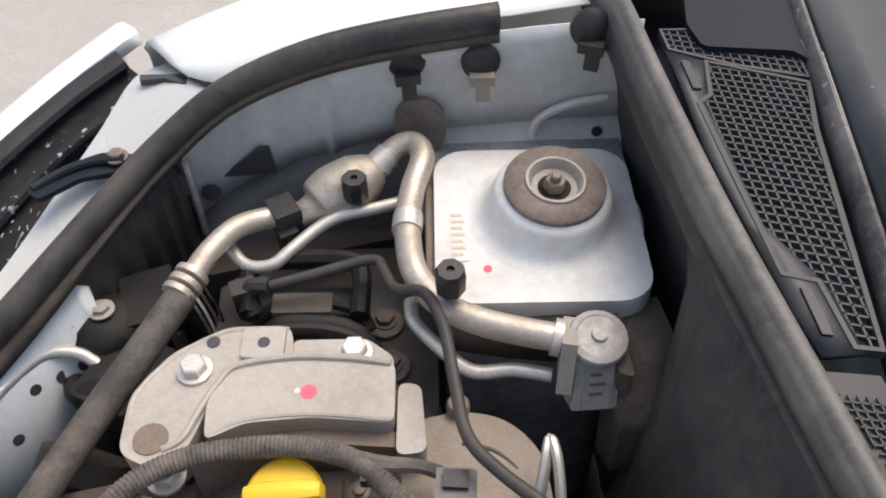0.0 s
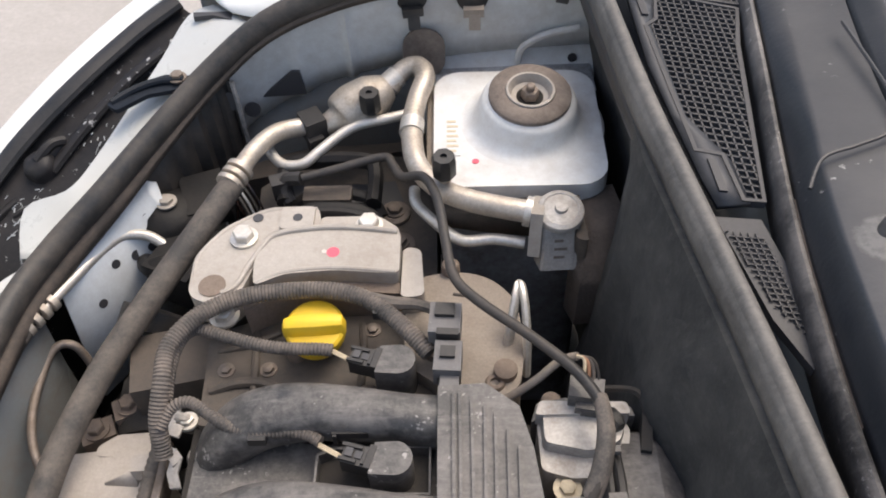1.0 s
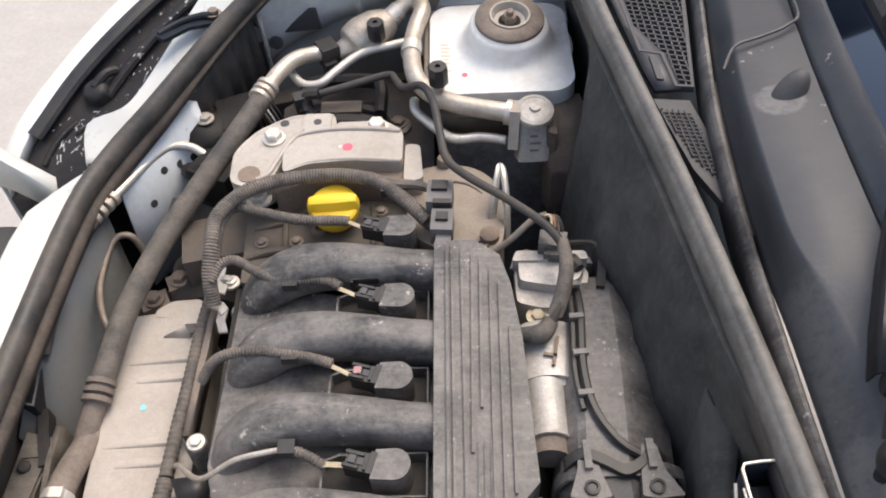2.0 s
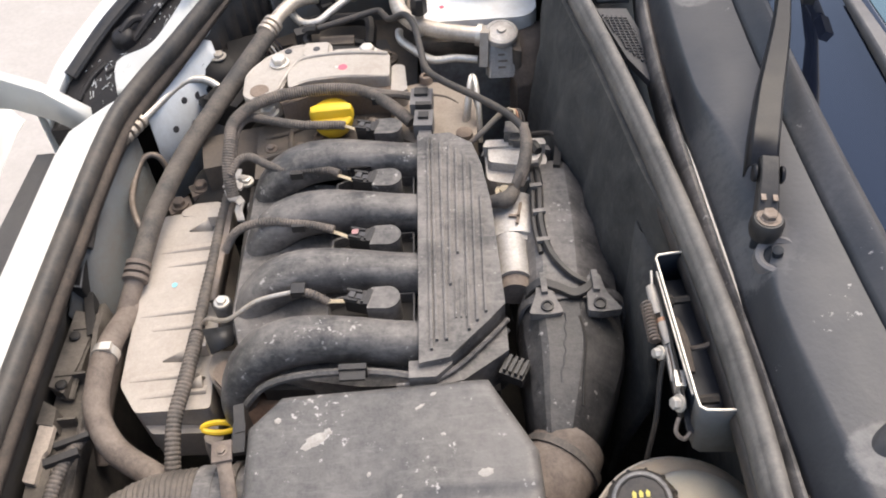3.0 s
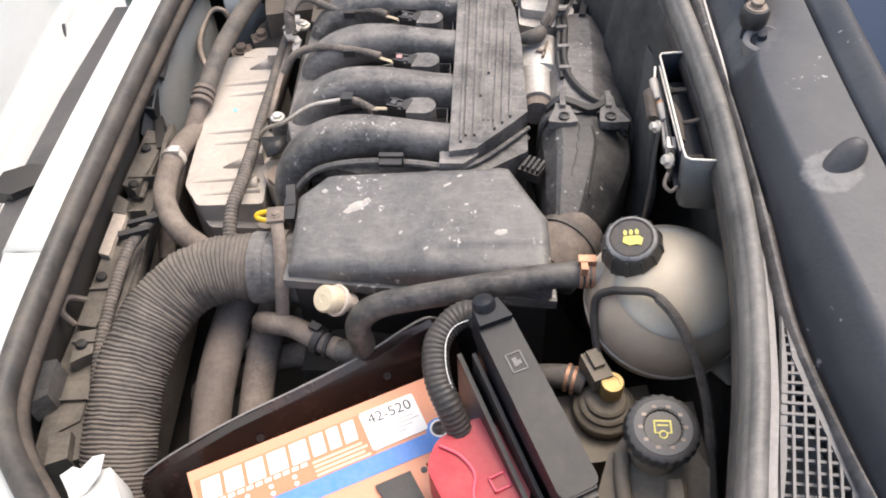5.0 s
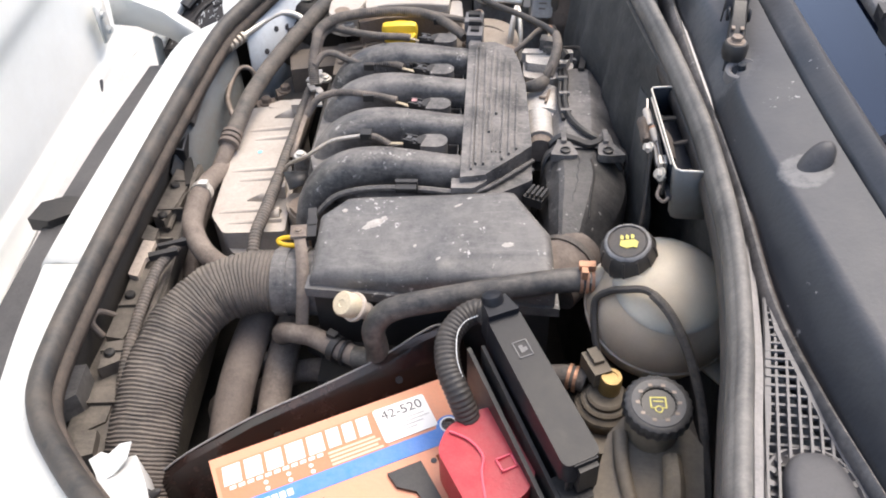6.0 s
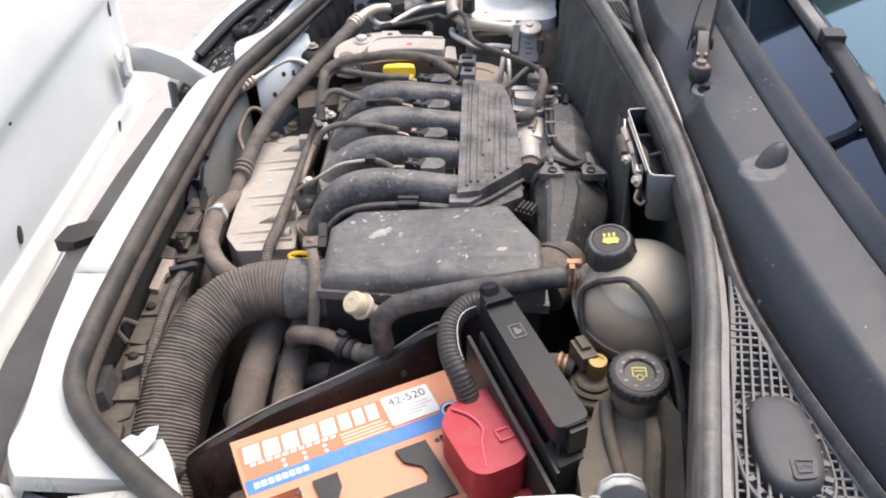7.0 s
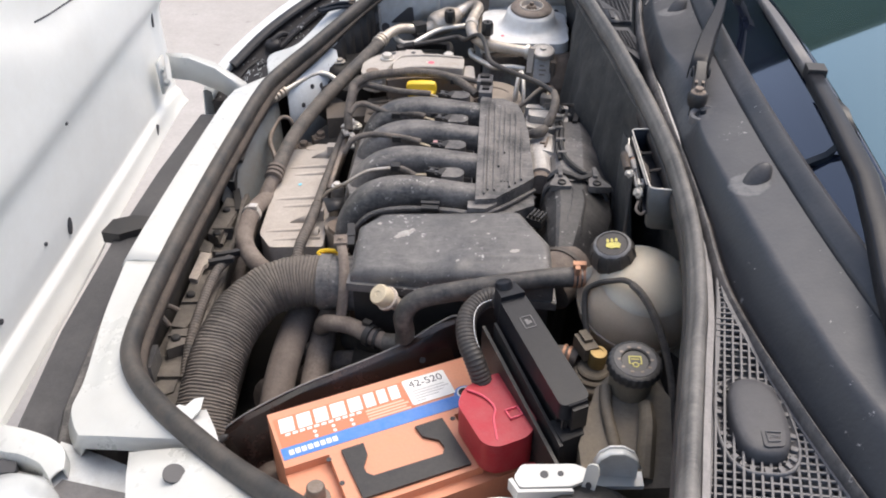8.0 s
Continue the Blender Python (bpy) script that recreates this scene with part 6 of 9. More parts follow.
tube(b, [(-0.195, 0.452, 0.798), (-0.185, 0.475, 0.801), (-0.168, 0.502, 0.80), (-0.145, 0.518, 0.795), (-0.112, 0.528, 0.792)], 0.0095, 14)
part("front_pipe", b, ALU, ac)
b = B()
for u in (0, 0.009, 0.018):
    lathe(b, [(0.011, 0), (0.0138, 0.001), (0.0138, 0.006), (0.011, 0.007)], (-0.194 - 0.4 * u, 0.456 - 0.9 * u, 0.799 - 0.12 * u), (-0.4, -0.9, -0.12), 18)
part("crimp", b, ALU, ac, "ribbed crimp collar")
b = B()
tube(b, [(-0.200, 0.437, 0.796), (-0.230, 0.385, 0.780), (-0.266, 0.325, 0.760), (-0.300, 0.262, 0.740), (-0.325, 0.19, 0.722), (-0.336, 0.13, 0.706), (-0.341, 0.105, 0.698)], 0.0125, 14)
part("rubber_hose", b, HOSE, ac, "thick dusty rubber hose")
b = B()
for u in (0, 0.009, 0.018):
    lathe(b, [(0.012, 0), (0.015, 0.001), (0.015, 0.006), (0.012, 0.007)], (-0.339 - 0.1 * u, 0.120 - 0.95 * u, 0.703 - 0.25 * u), (-0.1, -0.95, -0.25), 18)
part("lower_crimp", b, HOSE_BROWN, ac)
b = B()
tube(b, [(-0.341, 0.105, 0.697), (-0.350, 0.07, 0.68), (-0.362, 0.02, 0.655), (-0.372, -0.04, 0.625), (-0.372, -0.08, 0.59)], 0.011, 12)
part("lower_pipe", b, HOSE_BROWN, ac)
b = B()
block(b, (-0.131, 0.522, 0.792), (0.022, 0.026, 0.028), rz=30, bevel=0.003)
block(b, (-0.128, 0.508, 0.775), (0.016, 0.012, 0.03), rz=30, bevel=0.002)
part("clamp", b, PLASTIC_CLEAN, ac, "black plastic pipe clamp")

ll = thing("liquid_line", (-0.08, 0.5, 0.75), "thin aluminium refrigerant pipe with service valve", "refrigerant pipe")
b = B()
tube(b, [(-0.178, 0.505, 0.785), (-0.172, 0.492, 0.782), (-0.158, 0.478, 0.78), (-0.138, 0.477, 0.782), (-0.122, 0.49, 0.787), (-0.102, 0.508, 0.792), (-0.083, 0.518, 0.796), (-0.055, 0.523, 0.799), (-0.03, 0.53, 0.80)], 0.0055, 10, res=7)
part("pipe", b, STEEL, ll)
b = B()
tube(b, [(-0.024, 0.43, 0.79), (-0.022, 0.412, 0.789), (-0.008, 0.393, 0.788), (0.012, 0.373, 0.786), (0.026, 0.366, 0.786), (0.05, 0.367, 0.787), (0.078, 0.362, 0.786)], 0.0055, 10, res=7)
part("rear_pipe", b, STEEL, ll)
for x, y, z in ((-0.070, 0.530, 0.797), (0.006, 0.406, 0.824)):
    b = B()
    lathe(b, [(0.006, 0), (0.006, 0.012), (0.008, 0.012)], (x, y, z), (0, -0.08, 1), 12)
    part("valve_stem", b, ALU, ll)
    b = B()
    lathe(b, [(0.0095, 0.010), (0.0105, 0.012), (0.0105, 0.03), (0.009, 0.034), (0.003, 0.034), (0.003, 0.031), (0, 0.031)], (x, y, z), (0, -0.08, 1), 24, 8, 0.07)
    part("valve_cap", b, PLASTIC_CLEAN, ll, "black ribbed valve cap")

tx = thing("expansion_valve", (0.1, 0.37, 0.74), "aluminium expansion valve block with a domed head", "expansion valve")
b = B()
lathe(b, [(0.018, -0.004), (0.0212, 0.0), (0.0215, 0.005), (0.0205, 0.007), (0.0165, 0.0085), (0.0155, 0.0078), (0.010, 0.009), (0.006, 0.0095), (0.0055, 0.0125), (0, 0.013)], (0.109, 0.372, 0.814), (0.02, -0.2, 1), 28)
part("dome", b, CAST_BRIGHT, tx)
b = B()
TXM = Matrix.Translation((0.1085, 0.3745, 0.806)) @ Vector((0, 0, -1)).rotation_difference(Vector((-0.04, -0.42, -0.9)).normalized()).to_matrix().to_4x4() @ Matrix.Rotation(radians(8), 4, "Z")
slab(b, rounded(-0.0175, -0.014, 0.0175, 0.014, 0.003), -0.046, 0.0, 0.0018, TXM)
part("block", b, CAST_BRIGHT, tx)
for x_ in (-0.0145, -0.010, 0.010, 0.0145):
    b = B()
    slab(b, [(x_ - 0.0008, -0.0152), (x_ + 0.0008, -0.0152), (x_ + 0.0008, -0.0135), (x_ - 0.0008, -0.0135)], -0.044, -0.004, 0, TXM)
    part("fin", b, CAST_BRIGHT, tx)
b = B()
for k_, wd in enumerate((0.010, 0.012, 0.008)):
    slab(b, [(-0.006, -0.0146), (-0.006 + wd, -0.0146), (-0.006 + wd, -0.0139), (-0.006, -0.0139)], -0.034 + 0.008 * k_, -0.0315 + 0.008 * k_, 0, TXM)
part("stamped_bar", b, STEEL_DIRTY, tx)
b = B()
block(b, (0.0885, 0.368, 0.802), (0.011, 0.034, 0.044), rz=-10, rx=-18, bevel=0.005)
part("flange", b, CAST, tx)
fo_ = thing("bulkhead_foam", (0.15, 0.37, 0.68), "brown foam block between valve and bulkhead", "foam block")
b = B()
ring_f = [(0.130, 0.418), (0.165, 0.426), (0.172, 0.384), (0.170, 0.358), (0.152, 0.333), (0.127, 0.331), (0.119, 0.353), (0.128, 0.385)]
tops_f = (0.795, 0.798, 0.798, 0.790, 0.768, 0.765, 0.776, 0.796)
inner_f = [(0.5 * x_ + 0.5 * 0.143, 0.5 * y_ + 0.5 * 0.372) for x_, y_ in ring_f]
loft(b, [[(x_, y_, 0.70) for x_, y_ in ring_f], [(x_, y_, z_ - 0.006) for (x_, y_), z_ in zip(ring_f, tops_f)], [(0.96 * x_ + 0.04 * 0.143, 0.96 * y_ + 0.04 * 0.372, z_) for (x_, y_), z_ in zip(ring_f, tops_f)],
         [(x_, y_, 0.45 * z_ + 0.55 * 0.806) for (x_, y_), z_ in zip(inner_f, tops_f)], [(0.143, 0.365, 0.806)] * 8], True)
bmesh.ops.remove_doubles(b, verts=b.verts, dist=0.0004)
part("block", b, FOAM, fo_)
b = B()
slab(b, soft([(0.122, 0.350), (0.123, 0.398), (0.130, 0.404), (0.133, 0.346)], 0.004), 0.74, 0.806, 0.004, seg=2)
part("facing", b, GRIME, fo_, "thin dark facing on the foam")

cab = thing("black_cable", (0, 0.4, 0.8), "long black sleeved cable looping over the engine", "cable")
hose(cab, "sleeve", [(-0.135, 0.448, 0.79), (-0.10, 0.455, 0.795), (-0.055, 0.463, 0.802), (-0.044, 0.445, 0.808), (-0.034, 0.422, 0.815), (-0.013, 0.404, 0.832), (0.0, 0.37, 0.838), (0.007, 0.325, 0.835), (0.014, 0.288, 0.832),
                     (0.034, 0.262, 0.832), (0.073, 0.228, 0.832), (0.105, 0.195, 0.832), (0.12, 0.165, 0.832), (0.121, 0.14, 0.828), (0.112, 0.115, 0.815), (0.102, 0.10, 0.80)], 0.0044, RUBBER)
b = B()
tube(b, [(0.119, 0.175, 0.832), (0.1205, 0.150, 0.830), (0.116, 0.126, 0.820), (0.108, 0.110, 0.806)], [0.0055, 0.0066, 0.0072, 0.0072], 10)
part("end_sleeve", b, CONDUIT, cab, "dusty thicker sleeve at the cable's end")
b = B()
tube(b, [(-0.15, 0.44, 0.765), (-0.155, 0.448, 0.775), (-0.15, 0.452, 0.785), (-0.135, 0.448, 0.79)], 0.007, 8)
block(b, (-0.158, 0.452, 0.775), (0.02, 0.016, 0.022), rz=20, bevel=0.003)
part("clip", b, PLASTIC_CLEAN, cab)

# lifting eye: flat oval steel ring
eye_ = thing("lifting_eye", (0.07, 0.27, 0.72), "bare steel oval lifting eye standing on edge", "lifting eye")
b = B()
tube(b, [(0.058, 0.262, 0.74), (0.060, 0.268, 0.78), (0.065, 0.285, 0.803), (0.069, 0.298, 0.808), (0.072, 0.285, 0.806), (0.074, 0.262, 0.785), (0.074, 0.245, 0.75)], 0.0052, 8, squash=0.7)
part("ring", b, STEEL, eye_)

# fan shroud motors and brackets between hose and front panel
fan = thing("far_bay_motor", (-0.24, 0.44, 0.6), "black grimy motor and bracket under the refrigerant hose", "motor")
b = B()
lathe(b, [(0.034, -0.07), (0.036, -0.03), (0.033, -0.012), (0.026, -0.004), (0.013, 0), (0, 0)], (-0.284, 0.462, 0.742), (0.15, -0.1, 1), 24)
part("body", b, BLACK, fan)
b = B()
block(b, (-0.262, 0.415, 0.70), (0.055, 0.07, 0.05), rz=-25, bevel=0.014)
tube(b, [(-0.31, 0.42, 0.70), (-0.295, 0.40, 0.715), (-0.27, 0.40, 0.72)], 0.010, 10)
part("mounting_arm", b, BLACK, fan)
b = B()
tube(b, [(-0.265, 0.585, 0.70), (-0.260, 0.578, 0.735), (-0.256, 0.570, 0.755), (-0.252, 0.562, 0.762)], 0.034, 18, pitch=0.02, depth=0.006)
lathe(b, [(0.026, -0.01), (0.024, 0.004), (0.015, 0.012), (0, 0.014)], (-0.252, 0.561, 0.760), (0.1, -0.6, 0.7), 18)
part("rubber_boot", b, BLACK, fan)
b = B()
bolt(b, (-0.285, 0.463, 0.744), 0.0075, 0.007)
part("bolt", b, CAST, fan)
b = B()
block(b, (-0.252, 0.485, 0.725), (0.045, 0.05, 0.03), rz=20, rx=10, bevel=0.012)
part("cover_plate", b, BLACK, fan)
for i in range(5):
    b = B()
    tube(b, [(-0.245 + 0.006 * i, 0.47, 0.70), (-0.235 + 0.005 * i, 0.485 + 0.003 * i, 0.745), (-0.215 + 0.006 * i, 0.47, 0.735), (-0.20 + 0.004 * i, 0.455, 0.70)], 0.0015, 5)
    part("wire", b, (BROWN_SHEEN, CONDUIT, GREY_PRINT, RUBBER, BROWN_SHEEN)[i], fan)
wp = thing("lamp_support_panel", (-0.34, 0.36, 0.5), "white punched lamp support panel inside the front corner", "car body")
b = B()
loft(b, [[(-0.372, 0.365, 0.755), (-0.365, 0.34, 0.68), (-0.36, 0.32, 0.60)], [(-0.335, 0.425, 0.765), (-0.325, 0.40, 0.69), (-0.32, 0.385, 0.60)], [(-0.305, 0.468, 0.772), (-0.288, 0.45, 0.72), (-0.285, 0.44, 0.60)],
         [(-0.292, 0.472, 0.765), (-0.282, 0.452, 0.73), (-0.28, 0.44, 0.60)]])
part("panel", b, PANEL_WHITE, wp, solid=0.003)
b = B()
loft(b, [[(-0.385, 0.335, 0.735), (-0.380, 0.32, 0.66), (-0.375, 0.31, 0.56)], [(-0.410, 0.25, 0.72), (-0.392, 0.24, 0.645), (-0.36, 0.22, 0.60)], [(-0.425, 0.16, 0.70), (-0.40, 0.15, 0.63), (-0.365, 0.13, 0.60)], [(-0.43, 0.08, 0.66), (-0.40, 0.07, 0.61), (-0.37, 0.05, 0.58)]])
# darker than the punched panel: its deep shade is put into the colour
part("side_panel", b, WING_GREY, wp, solid=0.003)
PANEL = [[(-0.372, 0.365, 0.755), (-0.365, 0.34, 0.68), (-0.36, 0.32, 0.60)], [(-0.335, 0.425, 0.765), (-0.325, 0.40, 0.69), (-0.32, 0.385, 0.60)], [(-0.305, 0.468, 0.772), (-0.288, 0.45, 0.72), (-0.285, 0.44, 0.60)]]
for u, v, s in ((1.75, 0.55, 0.0065), (1.62, 0.95, 0.0055), (1.3, 0.8, 0.006), (0.9, 0.62, 0.005), (0.5, 0.9, 0.005), (1.2, 1.3, 0.005)):
    i, j = min(int(u), 1), min(int(v), 1)
    fu, fv = u - i, v - j
    pa, pb, pc, pd = (Vector(PANEL[i][j]), Vector(PANEL[i + 1][j]), Vector(PANEL[i][j + 1]), Vector(PANEL[i + 1][j + 1]))
    at_ = pa.lerp(pb, fu).lerp(pc.lerp(pd, fu), fv)
    ax_ = (pb - pa).cross(pa - pc).normalized()
    ax_ = ax_ if ax_.x > 0 else -ax_
    b = B()
    lathe(b, [(s, -0.001), (s, 0.0021), (0, 0.0021)], at_, ax_, 12)
    part("hole", b, INK, wp)
pp = thing("high_pressure_pipe", (-0.36, 0.38, 0.66), "thin steel pipe with ribbed collar inside the front corner", "refrigerant pipe")
b = B()
tube(b, [(-0.285, 0.425, 0.72), (-0.302, 0.430, 0.73), (-0.325, 0.425, 0.735), (-0.345, 0.40, 0.735), (-0.365, 0.36, 0.735), (-0.377, 0.335, 0.735)], 0.0055, 10)
part("pipe", b, STEEL, pp)
b = B()
for k in range(4):
    t = 0.011 * k
    lathe(b, [(0.006, 0), (0.0095, 0.001), (0.0095, 0.007), (0.006, 0.008)], (-0.371 - 0.42 * t, 0.346 - 0.9 * t, 0.735), (-0.42, -0.9, 0), 14)
part("collar", b, ALU, pp)
b = B()
tube(b, [(-0.386, 0.312, 0.735), (-0.398, 0.27, 0.73), (-0.412, 0.21, 0.71), (-0.418, 0.16, 0.69)], 0.008, 10)
part("hose", b, HOSE, pp)
lp = thing("hooked_pipe", (-0.36, 0.25, 0.6), "brown hooked steel pipe beside the alternator", "pipe")
b = B()
tube(b, [(-0.352, 0.318, 0.655), (-0.362, 0.325, 0.685), (-0.378, 0.322, 0.69), (-0.386, 0.30, 0.685), (-0.384, 0.25, 0.68), (-0.366, 0.205, 0.675), (-0.35, 0.18, 0.62)], 0.0042, 10)
part("pipe", b, STEEL_DIRTY, lp)
alt = thing("alternator", (-0.28, 0.25, 0.5), "grimy brown alternator and pulley below the hose", "alternator")
b = B()
lathe(b, [(0.05, 0), (0.055, 0.01), (0.055, 0.06), (0.045, 0.075), (0, 0.075)], (-0.262, 0.235, 0.640), (0, 1, 0.1), 24)
part("body", b, DARK, alt)
b = B()
block(b, (-0.235, 0.28, 0.705), (0.09, 0.06, 0.06), rz=12, bevel=0.008)
block(b, (-0.30, 0.20, 0.60), (0.05, 0.1, 0.06), rz=5, bevel=0.01)
part("bracket", b, GRIME, alt)
b = B()
lathe(b, [(0.035, 0), (0.035, 0.02), (0.02, 0.022), (0, 0.022)], (-0.285, 0.335, 0.695), (0.3, 0.8, 0.5), 24)
part("pulley", b, RUBBER, alt)
for x, y, z in ((-0.352, 0.16, 0.640), (-0.318, 0.235, 0.665), (-0.290, 0.255, 0.675), (-0.362, 0.12, 0.625)):
    b = B()
    bolt(b, (x, y, z + 0.015), 0.008, 0.01)
    block(b, (x, y, z), (0.03, 0.022, 0.03), rz=25, bevel=0.005)
    part("lug", b, CAST_BROWN, alt)


# ---- intake manifold, coils, wiring ----
head_ = thing("cylinder_head_cover", (-0.09, 0.06, 0.55), "brown dusty cylinder head cover under the manifold", "engine cover")
b = B()
slab(b, [(-0.160, -0.085), (-0.166, -0.02), (-0.205, 0.015), (-0.208, 0.205), (0.075, 0.205), (0.075, -0.10)], 0.42, 0.735, 0.01)
part("cover", b, DARK, head_)
b = B()
slab(b, soft([(-0.188, -0.118), (-0.184, -0.066), (-0.10, -0.075), (0.02, -0.085), (0.02, -0.118)], 0.008), 0.50, 0.715, 0.006)
part("rusty_flange", b, IRON, head_, "rust-brown cast flange below the manifold")
b = B()
slab(b, soft([(-0.222, -0.030), (-0.226, -0.046), (-0.206, -0.068), (-0.184, -0.066), (-0.180, -0.044), (-0.196, -0.022)], 0.008), 0.62, 0.705, 0.006, seg=3)
part("corner_lug", b, CAST_BROWN, head_, "brown cast lug at the head's corner")
b = B()
bolt(b, (-0.196, -0.055, 0.7055), 0.007, 0.006, washer=1.5)
part("bolt", b, STEEL, head_)
for x in (-0.15, -0.115, -0.08):
    b = B()
    bolt(b, (x, -0.100, 0.7155), 0.0065, 0.007, washer=1.3)
    part("bolt", b, IRON, head_)
man = thing("intake_manifold", (-0.05, 0.05, 0.7), "dusty black plastic intake manifold with four curved runners", "intake manifold")
b = B()
slab(b, [(-0.182, -0.06), (-0.198, 0.0), (-0.196, 0.19), (-0.16, 0.222), (0.0, 0.215), (0.0, -0.10), (-0.06, -0.098), (-0.11, -0.088), (-0.15, -0.075)], 0.70, 0.752, 0.008)
part("base", b, PLASTIC, man)
RUN_Y = (0.188, 0.105, 0.020, -0.066)
for i, y in enumerate(RUN_Y):
    b = B()
    rows = []
    for x, z, hw, hh, dy in ((0.012, 0.776, 0.019, 0.023, -0.003), (-0.02, 0.778, 0.019, 0.023, -0.002), (-0.06, 0.780, 0.0195, 0.023, 0.003), (-0.10, 0.781, 0.021, 0.023, 0.006),
                             (-0.135, 0.776, 0.0235, 0.023, 0.005), (-0.162, 0.762, 0.025, 0.024, 0.0), (-0.180, 0.738, 0.0255, 0.024, -0.006), (-0.188, 0.71, 0.0255, 0.023, -0.010), (-0.190, 0.68, 0.0255, 0.022, -0.012)):
        c = Vector((x, y + dy, z))
        ang = math.atan2(0.78 - z, 0.06) if x < -0.12 else 0
        up = Vector((-math.sin(ang), 0, math.cos(ang)))
        row = []
        for k in range(16):
            a = 2 * math.pi * k / 16
            ca, sa = math.cos(a), math.sin(a)
            ex = 0.75
            row.append(c + Vector((0, 1, 0)) * hw * math.copysign(abs(ca) ** ex, ca) + up * hh * math.copysign(abs(sa) ** ex, sa))
        rows.append(row)
    vs = [[p for p in r] for r in rows]
    fine = []
    for k in range(16):
        fine.append(spline([r[k] for r in vs], 3))
    loft(b, [[fine[k][j] for k in range(16)] for j in range(len(fine[0]))], True)
    part("runner", b, PLASTIC, man)
b = B()
slab(b, [(0.0, -0.108), (0.0, 0.203), (0.037, 0.205), (0.062, 0.185), (0.071, 0.150), (0.078, 0.09), (0.083, -0.045), (0.068, -0.062), (0.028, -0.103)], 0.73, 0.803, 0.006, seg=3)
part("plenum", b, PLASTIC, man)
b = B()
slab(b, [(0.028, -0.106), (0.068, -0.064), (0.0835, -0.048), (0.0835, -0.085), (0.04, -0.115), (0.0, -0.122), (0.0, -0.110)], 0.72, 0.782, 0.005)
part("end_wall", b, PLASTIC, man)
b = B()
tube(b, [(0.037, 0.203, 0.800), (0.060, 0.184, 0.800), (0.069, 0.150, 0.800), (0.076, 0.09, 0.800), (0.081, -0.044, 0.800), (0.067, -0.060, 0.800), (0.028, -0.100, 0.800)], 0.0024, 6, smooth=False)
part("edge_bead", b, PLASTIC, man)
for rise, back_ in ((0.0, 0.0), (-0.009, -0.006)):
    b = B()
    tube(b, [(0.085, -0.052 + back_, 0.786 + rise), (0.066, -0.074 + back_, 0.788 + rise), (0.034, -0.104 + back_, 0.787 + rise), (0.008, -0.116 + back_, 0.784 + rise), (-0.022, -0.114 + back_, 0.776 + rise)], 0.0026, 7)
    part("end_rib", b, PLASTIC, man)
for x, y0, y1 in ((0.010, -0.095, 0.196), (0.015, -0.085, 0.197), (0.024, -0.085, 0.19), (0.032, -0.02, 0.185), (0.040, 0.02, 0.178), (0.048, -0.075, 0.165), (0.056, -0.065, 0.15), (0.064, -0.055, 0.10)):
    b = B()
    block(b, (x + 0.002, (y0 + y1) / 2, 0.8042), (0.0024, y1 - y0, 0.0045), rz=-1.2 * (x > 0.03), bevel=0.0008)
    part("rib", b, PLASTIC, man)
for x in (0.036, 0.041, 0.046):
    b = B()
    block(b, (x, -0.035, 0.8038), (0.0014, 0.05, 0.002), rz=-1, bevel=0)
    part("moulded_bar", b, PLASTIC, man)
b = B()
slab(b, [(-0.01, -0.118), (0.015, -0.118), (0.03, -0.105), (0.03, -0.10), (-0.01, -0.10)], 0.74, 0.795, 0.004)
tube(b, [(-0.185, -0.115, 0.72), (-0.17, -0.105, 0.745), (-0.145, -0.098, 0.766), (-0.10, -0.0955, 0.775), (-0.04, -0.098, 0.776), (0.01, -0.112, 0.78)], 0.004, 7)
part("lower_rim", b, PLASTIC, man)
b = B()
block(b, (-0.063, -0.099, 0.782), (0.026, 0.006, 0.016), bevel=0.0015)
block(b, (-0.063, -0.106, 0.786), (0.024, 0.012, 0.003), bevel=0.001)
part("end_clip", b, PLASTIC_CLEAN, man)
b = B()
loft(b, [[(-0.239, 0.002, 0.722), (-0.201, 0.006, 0.722)], [(-0.226, -0.026, 0.716), (-0.204, -0.016, 0.718)]])
part("wing_tab", b, PLASTIC_CLEAN, man, solid=0.003)
for x, y, z in ((-0.195, -0.047, 0.694), (-0.222, 0.036, 0.722), (-0.206, 0.19, 0.715)):
    b = B()
    lathe(b, [(0.011, -0.035), (0.011, 0), (0.0095, 0.003)], (x, y, z), n=18)
    part("bolt_boss", b, PLASTIC, man)
    b = B()
    bolt(b, (x, y, z + 0.003), 0.0058, 0.006)
    part("bolt", b, STEEL, man)

